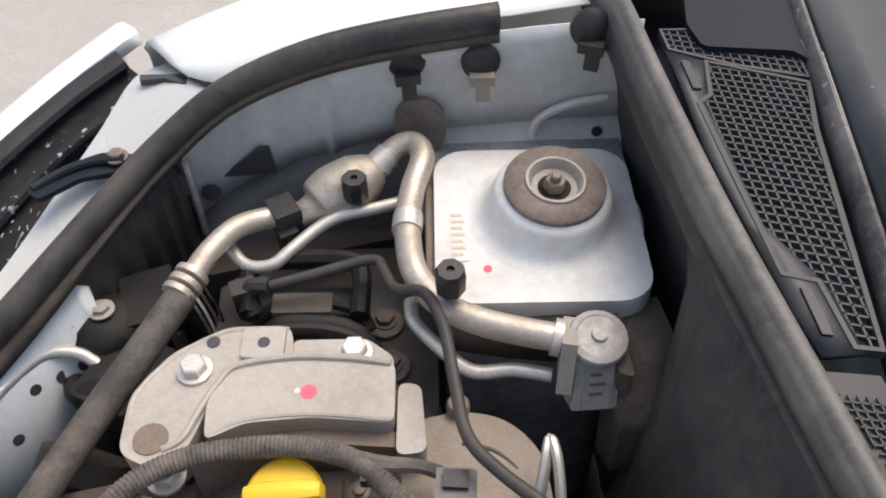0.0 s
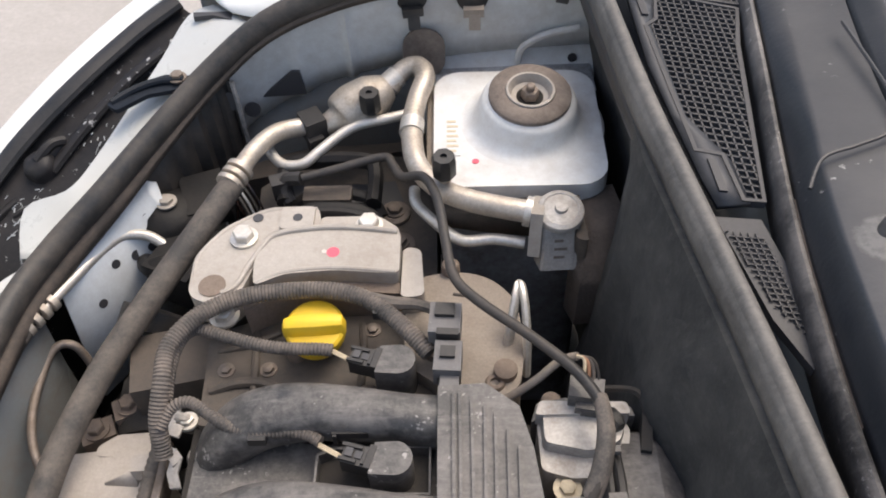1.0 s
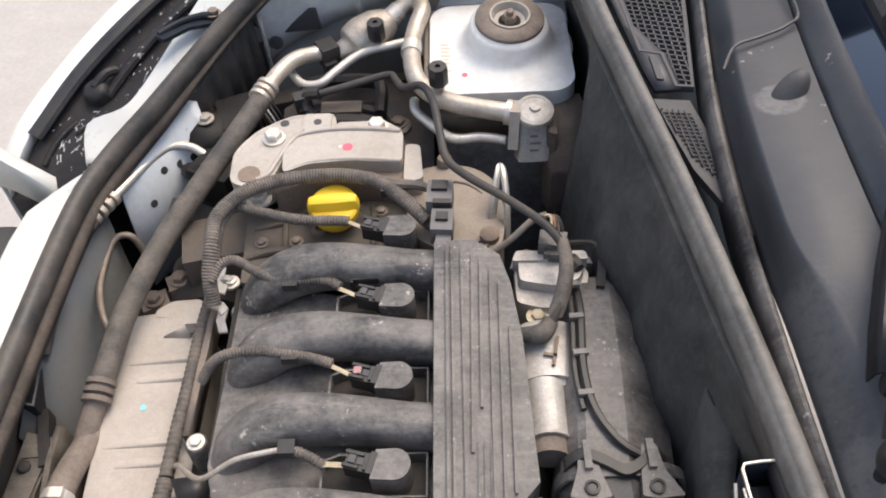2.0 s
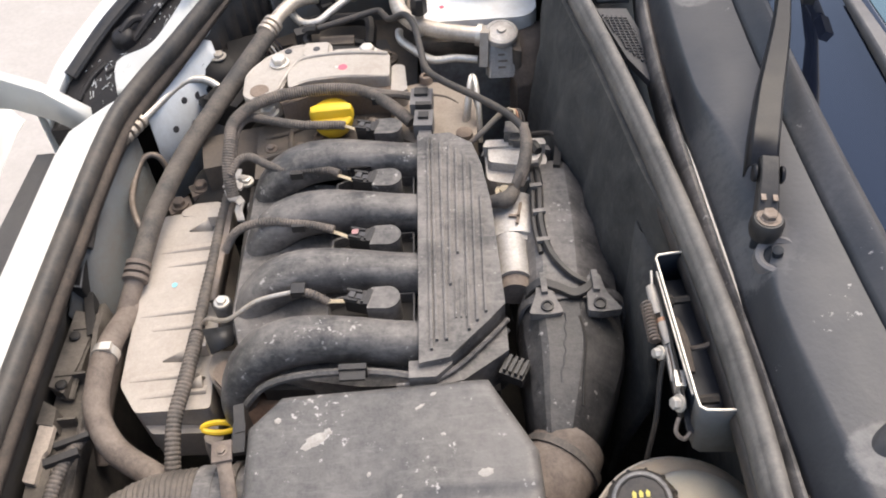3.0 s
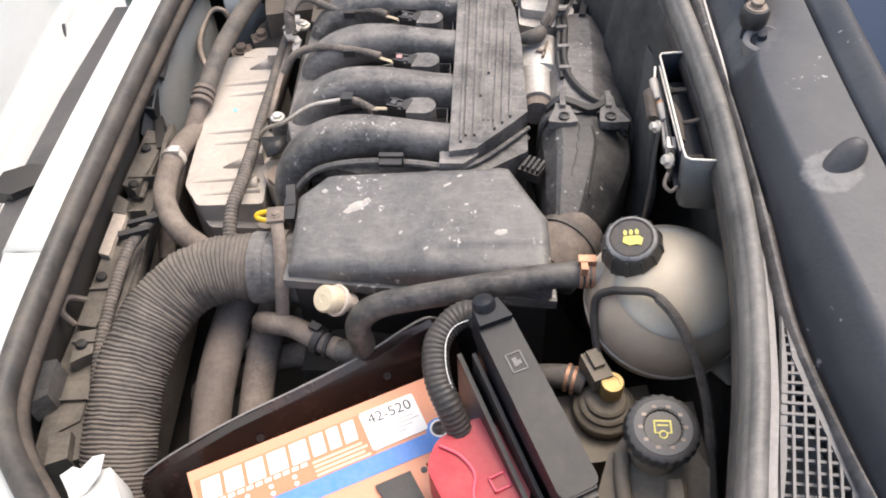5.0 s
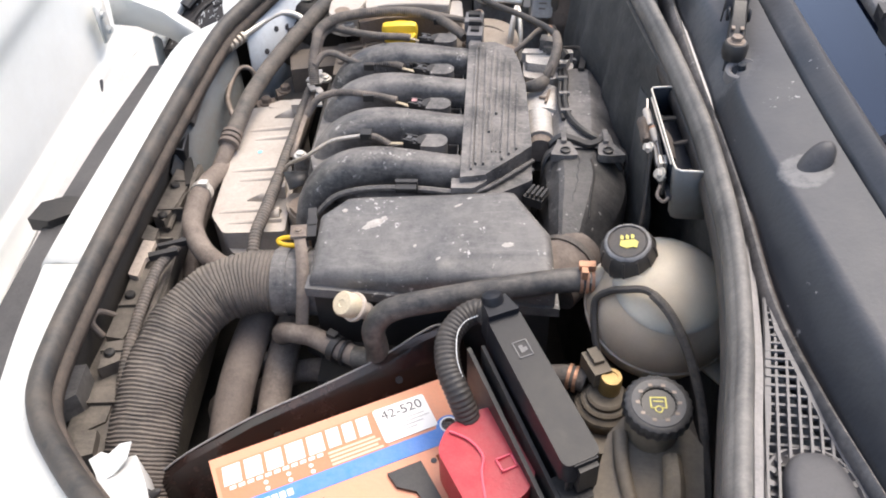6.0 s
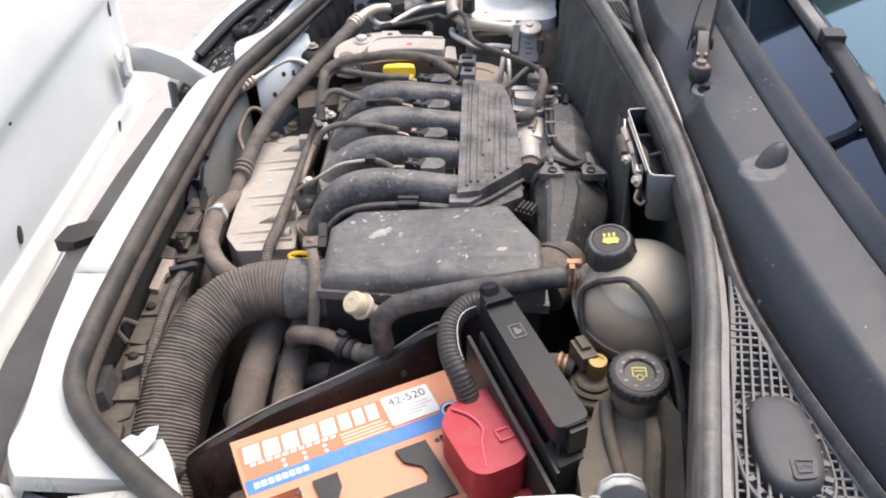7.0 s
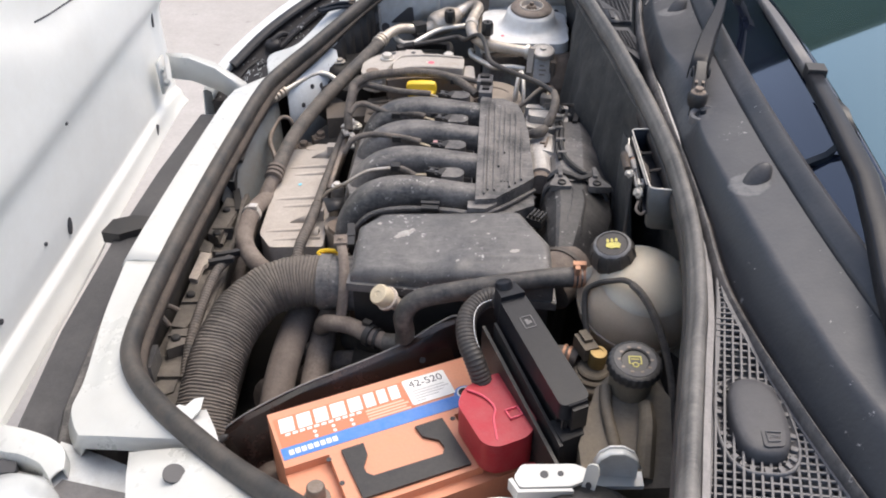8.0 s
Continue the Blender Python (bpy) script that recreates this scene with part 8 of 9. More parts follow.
slab(b, soft([(-0.232, -0.010), (-0.234, -0.030), (-0.226, -0.050), (-0.206, -0.068), (-0.160, -0.066), (-0.158, -0.020), (-0.205, -0.010)], 0.006), 0.66, 0.697, 0.005)
tagged(part("corner_casting", b, HOUSING), "beige casting corner below the manifold bolt", "engine casting")


# ---- near half of the bay ----
ab = thing("air_filter_box", (-0.03, -0.2, 0.55), "speckled black plastic air filter box with a faceted lid", "air filter box")
b = B()
LID = [(-0.157, -0.238), (-0.157, -0.152), (-0.128, -0.122), (0.062, -0.120), (0.101, -0.193), (0.104, -0.262)]
ease = lambda v: (lambda t: t * t * (3 - 2 * t))(min(1, max(0, v)))


def lid_z(x, y):
    """Top of the lid: a plateau, a slope along the near edge and rounded borders."""
    w = ease((x + 0.06) / 0.06)
    crease = -0.222 - 1.1 * max(0.0, -0.005 - x)
    left, right = 0.14 * max(0.0, -0.158 - y), 0.0035 * ease((crease - y) / 0.009) + 0.07 * max(0.0, crease - y)
    z = 0.7935 + 0.06 * x + 0.03 * (y + 0.15) - (1 - w) * left - w * right
    p, d = Vector((x, y)), 1.0
    for a_, c_ in zip(LID, LID[1:] + LID[:1]):
        a_, c_ = Vector(a_), Vector(c_)
        s = min(1, max(0, (p - a_).dot(c_ - a_) / (c_ - a_).length_squared))
        d = min(d, (a_ + (c_ - a_) * s - p).length)
    r = 0.012
    return z - r * (1 - math.sqrt(max(0.0, 1 - max(0.0, 1 - d / r) ** 2))) - 0.0006 * math.sin(31 * x + 2) * math.sin(47 * y)


far_side = [(0.0, LID[1]), (0.12, LID[2]), (0.84, LID[3]), (1.0, LID[4])]
us = [0, 0.003, 0.01, 0.022, 0.036, 0.05, 0.07, 0.095, 0.12] + [0.12 + 0.03 * k for k in range(1, 24)] + [0.84, 0.87, 0.9, 0.925, 0.945, 0.96, 0.972, 0.983, 0.991, 0.997, 1.0]
vs_ = [0, 0.008, 0.022, 0.042, 0.07, 0.1] + [0.1 + 0.025 * k for k in range(1, 32)] + [0.9, 0.93, 0.958, 0.978, 0.992, 1.0]
rows = []
for u in us:
    (u0, p0), (u1, p1) = next((a_, c_) for a_, c_ in zip(far_side, far_side[1:]) if u <= c_[0])
    far_, near_ = Vector(p0).lerp(Vector(p1), (u - u0) / (u1 - u0)), Vector(LID[0]).lerp(Vector(LID[5]), u)
    row = [near_.lerp(far_, v) for v in vs_]
    rows.append([(near_.x, near_.y, 0.752)] + [(p.x, p.y, lid_z(p.x, p.y)) for p in row] + [(far_.x, far_.y, 0.752)])
loft(b, [[(x, y, 0.752) for x, y, z in rows[0]]] + rows + [[(x, y, 0.752) for x, y, z in rows[-1]]])
part("lid", b, PLASTIC_BOX, ab, sharp=60)
b = B()
slab(b, [(-0.162, -0.243), (-0.162, -0.150), (-0.132, -0.118), (0.065, -0.116), (0.106, -0.192), (0.109, -0.266)], 0.742, 0.754, 0.002)
part("rim", b, PLASTIC_BOX, ab)
b = B()
slab(b, [(-0.155, -0.236), (-0.155, -0.15), (-0.125, -0.125), (0.06, -0.12), (0.098, -0.193), (0.10, -0.258)], 0.62, 0.743, 0.004)
part("lower_box", b, PLASTIC_CLEAN, ab)
splash_rng = random.Random(5)
for cx, cy, rx, ry, rot in ((-0.094, -0.172, 0.0125, 0.0055, 25), (-0.082, -0.164, 0.004, 0.003, 0), (0.055, -0.214, 0.0065, 0.0045, 10), (-0.128, -0.150, 0.0035, 0.003, 0), (-0.018, -0.228, 0.003, 0.002, 40),
                            (0.0, -0.148, 0.005, 0.0018, 30), (0.012, -0.136, 0.003, 0.002, 20), (-0.045, -0.205, 0.0025, 0.0015, 60), (0.02, -0.176, 0.0022, 0.0018, 0)):
    b = B()
    ring_ = []
    for k in range(16):
        a, f = 2 * math.pi * k / 16, splash_rng.uniform(0.72, 1.12)
        q_ = Matrix.Rotation(radians(rot), 2) @ Vector((rx * f * math.cos(a), ry * f * math.sin(a)))
        ring_.append((cx + q_.x, cy + q_.y))
    mid_ = [(cx + 0.5 * (x - cx), cy + 0.5 * (y - cy)) for x, y in ring_]
    loft(b, [[(x, y, lid_z(x, y) + h) for x, y in r_] for r_, h in ((ring_, -0.0004), (ring_, 0.0003), (mid_, 0.0006), ([(cx, cy)] * 16, 0.0006))], True)
    part("pale_patch", b, SPLASH, ab, "pale splash mark")
pg = thing("cream_plug", (-0.114, -0.27, 0.73), "cream plastic bleed plug", "plug")
b = B()
lathe(b, [(0.009, -0.03), (0.009, -0.012), (0.0125, -0.011), (0.0135, -0.008), (0.0135, 0.006), (0.012, 0.008), (0.004, 0.0085), (0.0035, 0.0078), (0, 0.0078)], (-0.1125, -0.2685, 0.757), (-0.5, -0.45, 0.75), 26)
part("cap", b, CREAM, pg)
b = B()
lathe(b, [(0.0095, -0.035), (0.0095, -0.016), (0.0155, -0.015), (0.0162, -0.0125), (0.0155, -0.010), (0.0125, -0.0095)], (-0.1125, -0.2685, 0.757), (-0.5, -0.45, 0.75), 26)
part("flange", b, TAG, pg, "dusty rim behind the cap")

coll = thing("duct_collar", (-0.17, -0.2, 0.65), "black plastic collar with a vertical strap at the air box inlet", "hose collar")
b = B()
tube(b, [(-0.155, -0.198, 0.718), (-0.197, -0.198, 0.718)], 0.0375, 22, smooth=False)
part("collar", b, PLASTIC, coll)
b = B()
STRAP = spline([(-0.1795, -0.172, 0.7665), (-0.1735, -0.192, 0.7645), (-0.169, -0.214, 0.758), (-0.167, -0.237, 0.739), (-0.170, -0.2475, 0.710), (-0.174, -0.251, 0.684)], 5)
loft(b, [[p + Vector((-0.0068, 0, 0)), p + Vector((0.0068, 0, 0))] for p in STRAP])
part("strap", b, HOSE_BROWN, coll, "flat dusty strap", solid=0.003)
b = B()
tube(b, [(-0.168, -0.198, 0.718), (-0.174, -0.198, 0.718)], 0.041, 22, smooth=False)
part("band", b, HOSE, coll)
b = B()
block(b, (-0.180, -0.169, 0.769), (0.018, 0.020, 0.004), rz=8, bevel=0.0015)
part("strap_lug", b, HOSE_BROWN, coll)
b = B()
bolt(b, (-0.180, -0.169, 0.771), 0.004, 0.003)
part("lug_bolt", b, STEEL_DIRTY, coll)
b = B()
block(b, (-0.172, -0.130, 0.735), (0.010, 0.03, 0.05), rz=10, bevel=0.003)
block(b, (-0.170, -0.150, 0.756), (0.012, 0.03, 0.006), rz=5, bevel=0.002)
part("stay", b, PLASTIC_CLEAN, coll)
b = B()
bolt(b, (-0.174, -0.253, 0.690), 0.005, 0.005, (0, -1, 0.3))
part("bolt", b, STEEL_DIRTY, coll)

big = thing("intake_duct", (-0.28, -0.3, 0.5), "brown corrugated air intake duct bending to the front corner", "air duct")
b = B()
tube(b, [(-0.195, -0.198, 0.718), (-0.232, -0.199, 0.718), (-0.270, -0.212, 0.714), (-0.301, -0.243, 0.703), (-0.318, -0.29, 0.688), (-0.325, -0.34, 0.667), (-0.325, -0.40, 0.636), (-0.318, -0.45, 0.605), (-0.31, -0.50, 0.57)], 0.0365, 26, pitch=0.0043, depth=0.0015)
for v in b.verts:
    v.co += 0.0011 * noise.noise_vector(v.co * 130) + 0.0016 * noise.noise_vector(v.co * 38)
part("bellows", b, DUCT, big)
b = B()
tube(b, [(-0.190, -0.198, 0.718), (-0.206, -0.198, 0.718)], 0.0385, 26, smooth=False)
part("end_cuff", b, PLASTIC, big, "smooth black end cuff")

rh = thing("upper_radiator_hose", (-0.33, -0.08, 0.55), "brown coolant hose with a steel clip by the radiator", "coolant hose")
hose(rh, "hose", [(-0.343, 0.10, 0.664), (-0.350, 0.05, 0.680), (-0.354, 0.015, 0.688), (-0.355, -0.03, 0.690), (-0.347, -0.075, 0.688), (-0.322, -0.112, 0.68), (-0.285, -0.135, 0.668), (-0.25, -0.15, 0.65)], 0.0135, HOSE_BROWN, n=14)
b = B()
tube(b, [(-0.3548, 0.005, 0.6885), (-0.3556, -0.005, 0.6895)], 0.0152, 16, smooth=False)
block(b, (-0.350, 0.0, 0.7035), (0.012, 0.01, 0.006), bevel=0.001)
part("clip", b, STEEL, rh, "bright steel hose clip")
lh = thing("lower_coolant_hose", (-0.22, -0.3, 0.5), "thick brown coolant hose under the intake duct", "coolant hose")
hose(lh, "hose", [(-0.235, -0.185, 0.66), (-0.245, -0.25, 0.648), (-0.25, -0.32, 0.625), (-0.245, -0.40, 0.59), (-0.23, -0.48, 0.55)], 0.021, HOSE_PALE, n=16)
hose(lh, "rear_hose", [(-0.20, -0.16, 0.65), (-0.205, -0.25, 0.635), (-0.205, -0.34, 0.61), (-0.20, -0.42, 0.58)], 0.018, HOSE_BROWN, n=14)
wl = thing("water_pipe", (-0.15, -0.3, 0.6), "brown elbowed water pipe behind the battery", "coolant hose")
hose(wl, "pipe", [(-0.288, -0.262, 0.545), (-0.285, -0.259, 0.566), (-0.250, -0.260, 0.582), (-0.215, -0.246, 0.600), (-0.182, -0.239, 0.610), (-0.143, -0.242, 0.615), (-0.092, -0.256, 0.615), (-0.05, -0.27, 0.61)], [0.017, 0.0165, 0.013, 0.0135, 0.014, 0.014, 0.014, 0.014], HOSE_BROWN, n=14)
hose(wl, "bent_hose", [(-0.205, -0.215, 0.640), (-0.203, -0.232, 0.665), (-0.192, -0.248, 0.688), (-0.160, -0.259, 0.695), (-0.133, -0.273, 0.694), (-0.106, -0.285, 0.692)], 0.0115, HOSE_BROWN, n=14)
b = B()
tube(b, [(-0.1335, -0.2725, 0.694), (-0.1265, -0.2765, 0.6935)], 0.0150, 20, smooth=False)
tube(b, [(-0.1205, -0.279, 0.693), (-0.117, -0.2805, 0.693)], 0.0142, 20, smooth=False)
block(b, (-0.133, -0.268, 0.709), (0.012, 0.008, 0.006), rz=-30, bevel=0.001)
part("clip", b, PLASTIC_CLEAN, wl, "black hose clip")
b = B()
tube(b, [(-0.236, -0.235, 0.60), (-0.228, -0.243, 0.632), (-0.216, -0.246, 0.640), (-0.20, -0.248, 0.638)], 0.0075, 10)
lathe(b, [(0.010, -0.012), (0.011, -0.004), (0.011, 0.004), (0.008, 0.008)], (-0.229, -0.242, 0.630), (0.1, -0.1, 1), 14)
part("fitting", b, GRIME, wl)
b = B()
tube(b, [(-0.222, -0.268, 0.628), (-0.219, -0.290, 0.60), (-0.213, -0.31, 0.56)], 0.0022, 6)
part("drain_tube", b, RUBBER, wl)
b = B()
tube(b, [(-0.17, -0.20, 0.62), (-0.12, -0.23, 0.645), (-0.06, -0.23, 0.65)], 0.02, 12)
part("fitting", b, DARK, wl)
b = B()
block(b, (-0.10, -0.22, 0.60), (0.12, 0.1, 0.06), bevel=0.01)
part("fitting", b, DARK, wl)

DX, DY, DZ = -0.213, -0.100, 0.692
yd = thing("dipstick", (DX, DY, DZ - 0.1), "yellow ring dipstick handle in its tube", "dipstick")
b = B()
tube(b, [(DX + 0.017 * math.cos(a), DY + 0.0042 * math.sin(a), DZ + 0.003 * math.sin(a)) for a in (2 * math.pi * k / 16 for k in range(17))], 0.0032, 7, smooth=False)
part("ring", b, YELLOW, yd)
b = B()
tube(b, [(DX - 0.005, DY - 0.008, DZ - 0.004), (DX - 0.008, DY - 0.012, DZ - 0.03), (DX - 0.01, DY - 0.02, DZ - 0.09)], 0.010, 9, pitch=0.005, depth=0.0015)
part("tube", b, CONDUIT, yd)

fl_ = thing("front_loom", (-0.38, -0.2, 0.6), "grey corrugated loom along the radiator support", "wiring loom")
conduit(fl_, "sleeve", [(-0.352, -0.075, 0.675), (-0.366, -0.115, 0.682), (-0.375, -0.15, 0.68), (-0.378, -0.21, 0.67), (-0.378, -0.27, 0.655), (-0.372, -0.33, 0.63)], 0.0075, 0.0045)
b = B()
slab(b, soft([(-0.421, -0.066), (-0.404, -0.070), (-0.403, -0.100), (-0.407, -0.104), (-0.406, -0.138), (-0.420, -0.134)], 0.002), 0.655, 0.6625, 0.001)
part("label_tag", b, TAG, fl_, "pale plastic tag")
b = B()
block(b, (-0.37, -0.125, 0.69), (0.035, 0.008, 0.008), rz=20, bevel=0.002)
part("tie", b, PLASTIC_CLEAN, fl_)
b = B()
block(b, (-0.365, -0.105, 0.688), (0.035, 0.006, 0.008), rz=20, bevel=0.002)
part("tie", b, PLASTIC_CLEAN, fl_)

# coolant tank
tank = thing("coolant_tank", (0.205, -0.28, 0.6), "milky round coolant expansion tank, stained brown below", "coolant tank")
TC = Vector((0.206, -0.278, 0.772))
def ball(a0, a1, r_):
    return [(max(0.0, r_ * math.cos(radians(a0 + (a1 - a0) * k / 10))), 0.92 * r_ * math.sin(radians(a0 + (a1 - a0) * k / 10))) for k in range(11)]
b = B()
lathe(b, ball(42, 90, 0.073), TC, (0.05, -0.25, 1), 40)
part("upper_shell", b, TANK, tank)
b = B()
lathe(b, ball(42, -88, 0.073), TC, (0.05, -0.25, 1), 40)
part("lower_shell", b, TANK_LOW, tank)
b = B()
lathe(b, [(0.0725, -0.002), (0.0748, -0.0015), (0.0748, 0.0015), (0.0725, 0.002)], TC, (0.05, -0.25, 1), 40)
part("weld_seam", b, TANK_LOW, tank)
CA = Vector((-0.18, -0.22, 1)).normalized()
CB = Vector((0.170, -0.266, 0.832))
b = B()
lathe(b, [(0.024, -0.03), (0.024, 0.004)], CB, CA, 28)
part("neck", b, TANK, tank)
b = B()
lathe(b, [(0.0240, -0.008), (0.0264, -0.005), (0.0268, 0.005), (0.0258, 0.010), (0.0246, 0.0155), (0.0226, 0.0200), (0.0200, 0.0228), (0.0178, 0.0240), (0.0168, 0.0230), (0, 0.0235)], CB, CA, 72, 12, 0.018)
capo = part("pressure_cap", b, RUBBER, tank, "black fluted pressure cap")
b = B()
lathe(b, [(0.0224, 0.0198), (0.0218, 0.0214), (0.0200, 0.0232), (0.0190, 0.0236)], CB, CA, 48, ends=False)
part("worn_rim", b, COWL_SCUFF, capo, "rubbed grey rim")
for k in range(12):
    b = B()
    a = 2 * math.pi * (k + 0.5) / 12
    qa = Vector((0, 0, 1)).rotation_difference(CA).to_matrix()
    tube(b, [CB + qa @ Vector((0.0268 * math.cos(a), 0.0268 * math.sin(a), -0.004)), CB + qa @ Vector((0.0264 * math.cos(a), 0.0264 * math.sin(a), 0.010)), CB + qa @ Vector((0.0232 * math.cos(a), 0.0232 * math.sin(a), 0.0192))], 0.0013, 6)
    part("flute", b, RUBBER, capo)
q = Vector((0, 0, 1)).rotation_difference(CA).to_matrix().to_4x4()
M = Matrix.Translation(CB + CA * 0.0236) @ q @ Matrix.Scale(1.1, 4)
b = B()
slab(b, [(-0.007, -0.004), (-0.002, -0.0075), (0.004, -0.0065), (0.007, -0.008), (0.009, -0.002), (0.006, 0.001), (-0.006, 0.001)], 0, 0.0007, 0, M)
for x in (-0.0045, 0.0, 0.0045):
    slab(b, [(x - 0.0012, 0.002), (x + 0.0012, 0.002), (x + 0.0016, 0.005), (x - 0.0002, 0.007), (x - 0.0014, 0.005)], 0, 0.0007, 0, M)
part("warning_symbol", b, YELLOW_PRINT, capo, "yellow warning symbol")
ear = B()
loft(ear, [[(0.238, -0.318, 0.760), (0.275, -0.300, 0.752)], [(0.246, -0.333, 0.742), (0.276, -0.322, 0.735)], [(0.262, -0.342, 0.733), (0.278, -0.338, 0.726)]])
part("mounting_ear", ear, TANK, tank, solid=0.004)
b = B()
tube(b, [(0.152, -0.268, 0.80), (0.128, -0.267, 0.80)], 0.0125, 14, smooth=False)
part("inlet", b, TANK, tank)
th = thing("tank_hose", (0.02, -0.266, 0.74), "dusty black hose running to the coolant tank", "coolant hose")
hose(th, "hose", [(0.142, -0.267, 0.80), (0.10, -0.270, 0.798), (0.04, -0.276, 0.79), (-0.02, -0.280, 0.778), (-0.055, -0.283, 0.770), (-0.074, -0.287, 0.760), (-0.083, -0.291, 0.742), (-0.081, -0.292, 0.715), (-0.086, -0.291, 0.698), (-0.108, -0.285, 0.692)], 0.0125, HOSE_BLACK, n=14)
for u in (-0.0055, 0.0, 0.0055):
    b = B()
    tube(b, [(0.131 + u, -0.2675, 0.80), (0.134 + u, -0.2675, 0.80)], 0.0142, 16, smooth=False)
    part("clamp_ring", b, COPPER, th)
b = B()
block(b, (0.132, -0.266, 0.817), (0.016, 0.008, 0.006), bevel=0.001)
block(b, (0.129, -0.275, 0.815), (0.006, 0.008, 0.01), bevel=0.001)
part("clamp_ears", b, COPPER, th)
ov = thing("overflow_hose", (0.2, -0.38, 0.7), "thin dark hose curling over the coolant tank", "hose")
b = B()
tube(b, [(0.146, -0.338, 0.750), (0.1395, -0.318, 0.772), (0.1385, -0.298, 0.800), (0.150, -0.300, 0.816), (0.164, -0.308, 0.827), (0.180, -0.315, 0.834), (0.1915, -0.3245, 0.831), (0.201, -0.334, 0.824), (0.212, -0.346, 0.808), (0.2235, -0.362, 0.785), (0.231, -0.385, 0.762), (0.233, -0.420, 0.742), (0.230, -0.467, 0.73), (0.220, -0.53, 0.72), (0.214, -0.58, 0.70)], 0.0036, 9)
part("hose", b, RUBBER, ov)
b = B()
tube(b, [(0.186, -0.319, 0.833), (0.194, -0.327, 0.8295), (0.203, -0.337, 0.822), (0.213, -0.347, 0.8065), (0.2235, -0.362, 0.785), (0.231, -0.385, 0.762), (0.233, -0.415, 0.744)], 0.0046, 9)
part("sleeve", b, HOSE, ov, "dusty worn outer sleeve")
b = B()
block(b, (0.216, -0.548, 0.722), (0.024, 0.014, 0.014), rz=15, bevel=0.003)
part("clip", b, CREAM, ov, "cream plastic hose clip")

# brake master area and power steering reservoir
bm_ = thing("fluid_port", (0.15, -0.36, 0.65), "brown grimy fluid housing with a brass-coloured cap", "fluid housing")
b = B()
lathe(b, [(0.027, -0.06), (0.027, -0.03), (0.0285, -0.028), (0.0285, -0.02), (0.023, -0.016), (0.018, -0.012), (0.014, -0.008)], (0.150, -0.362, 0.745), (0, 0, 1), 26)
block(b, (0.155, -0.372, 0.68), (0.09, 0.07, 0.06), rz=10, bevel=0.008)
block(b, (0.205, -0.40, 0.69), (0.06, 0.09, 0.06), rz=5, bevel=0.008)
part("housing", b, RES, bm_)
for r_, z_ in ((0.029, 0.722), (0.024, 0.731), (0.019, 0.737)):
    b = B()
    lathe(b, [(r_ - 0.003, -0.003), (r_, -0.002), (r_, 0.001), (r_ - 0.0025, 0.003)], (0.150, -0.362, z_), n=26)
    part("ring", b, RES, bm_)
b = B()
lathe(b, [(0.0085, -0.02), (0.0105, -0.012), (0.0105, 0.008), (0.0095, 0.010), (0.006, 0.010), (0.006, 0.009), (0, 0.009)], (0.153, -0.358, 0.752), (0, -0.1, 1), 20)
part("cap", b, BRASS, bm_)
b = B()
block(b, (0.140, -0.343, 0.755), (0.018, 0.03, 0.018), rz=22, bevel=0.003)
block(b, (0.139, -0.338, 0.766), (0.010, 0.018, 0.005), rz=22, bevel=0.001)
part("sensor_plug", b, RES, bm_)
hose(bm_, "side_hose", [(0.132, -0.345, 0.735), (0.115, -0.338, 0.735), (0.085, -0.332, 0.725), (0.06, -0.328, 0.71)], 0.0115, HOSE)
b = B()
tube(b, [(0.124, -0.342, 0.735), (0.121, -0.341, 0.735)], 0.0135, 14, smooth=False)
tube(b, [(0.118, -0.339, 0.735), (0.115, -0.338, 0.735)], 0.0135, 14, smooth=False)
part("side_clamp", b, COPPER, bm_)
ps = thing("fluid_reservoir", (0.18, -0.47, 0.6), "brown dusty fluid reservoir with a black ribbed cap", "fluid reservoir")
b = B()
slab(b, [(0.14, -0.44), (0.155, -0.425), (0.205, -0.43), (0.218, -0.45), (0.212, -0.54), (0.125, -0.54), (0.12, -0.50)], 0.60, [0.785, 0.79, 0.79, 0.785, 0.752, 0.742, 0.762], 0.010, seg=3)
part("body", b, RES, ps)
b = B()
tube(b, [(0.190, -0.462, 0.787), (0.190, -0.485, 0.780), (0.187, -0.508, 0.768), (0.185, -0.530, 0.752)], [0.0075, 0.009, 0.0095, 0.009], 10, squash=1.2)
part("moulded_rib", b, RES, ps)
b = B()
tube(b, [(0.150, -0.440, 0.788), (0.150, -0.465, 0.779), (0.156, -0.495, 0.766), (0.165, -0.528, 0.750)], 0.0065, 10)
part("moulded_rib", b, RES, ps)
PC = Vector((0.177, -0.435, 0.806))
PA = Vector((0.0, -0.12, 1)).normalized()
b = B()
lathe(b, [(0.0235, -0.03), (0.0225, 0.0), (0.0225, 0.008)], PC, PA, 32)
part("neck", b, RES, ps)
b = B()
lathe(b, [(0.0225, 0.0075), (0.0272, 0.0075), (0.0282, 0.009), (0.0280, 0.0160), (0.0268, 0.0190), (0.0245, 0.0203), (0.0145, 0.0205), (0.0135, 0.0185), (0, 0.0185)], PC, PA, 96, 24, 0.035)
pcap = part("screw_cap", b, PLASTIC_CLEAN, ps, "black ribbed screw cap")
b = B()
lathe(b, [(0.0232, 0.0200), (0.0222, 0.0211), (0.0158, 0.0211), (0.0152, 0.0200)], PC, PA, 48, ends=False)
part("worn_ring", b, PLASTIC_LID, pcap, "dusty worn ring with faded print")
q = Vector((0, 0, 1)).rotation_difference(PA).to_matrix().to_4x4()
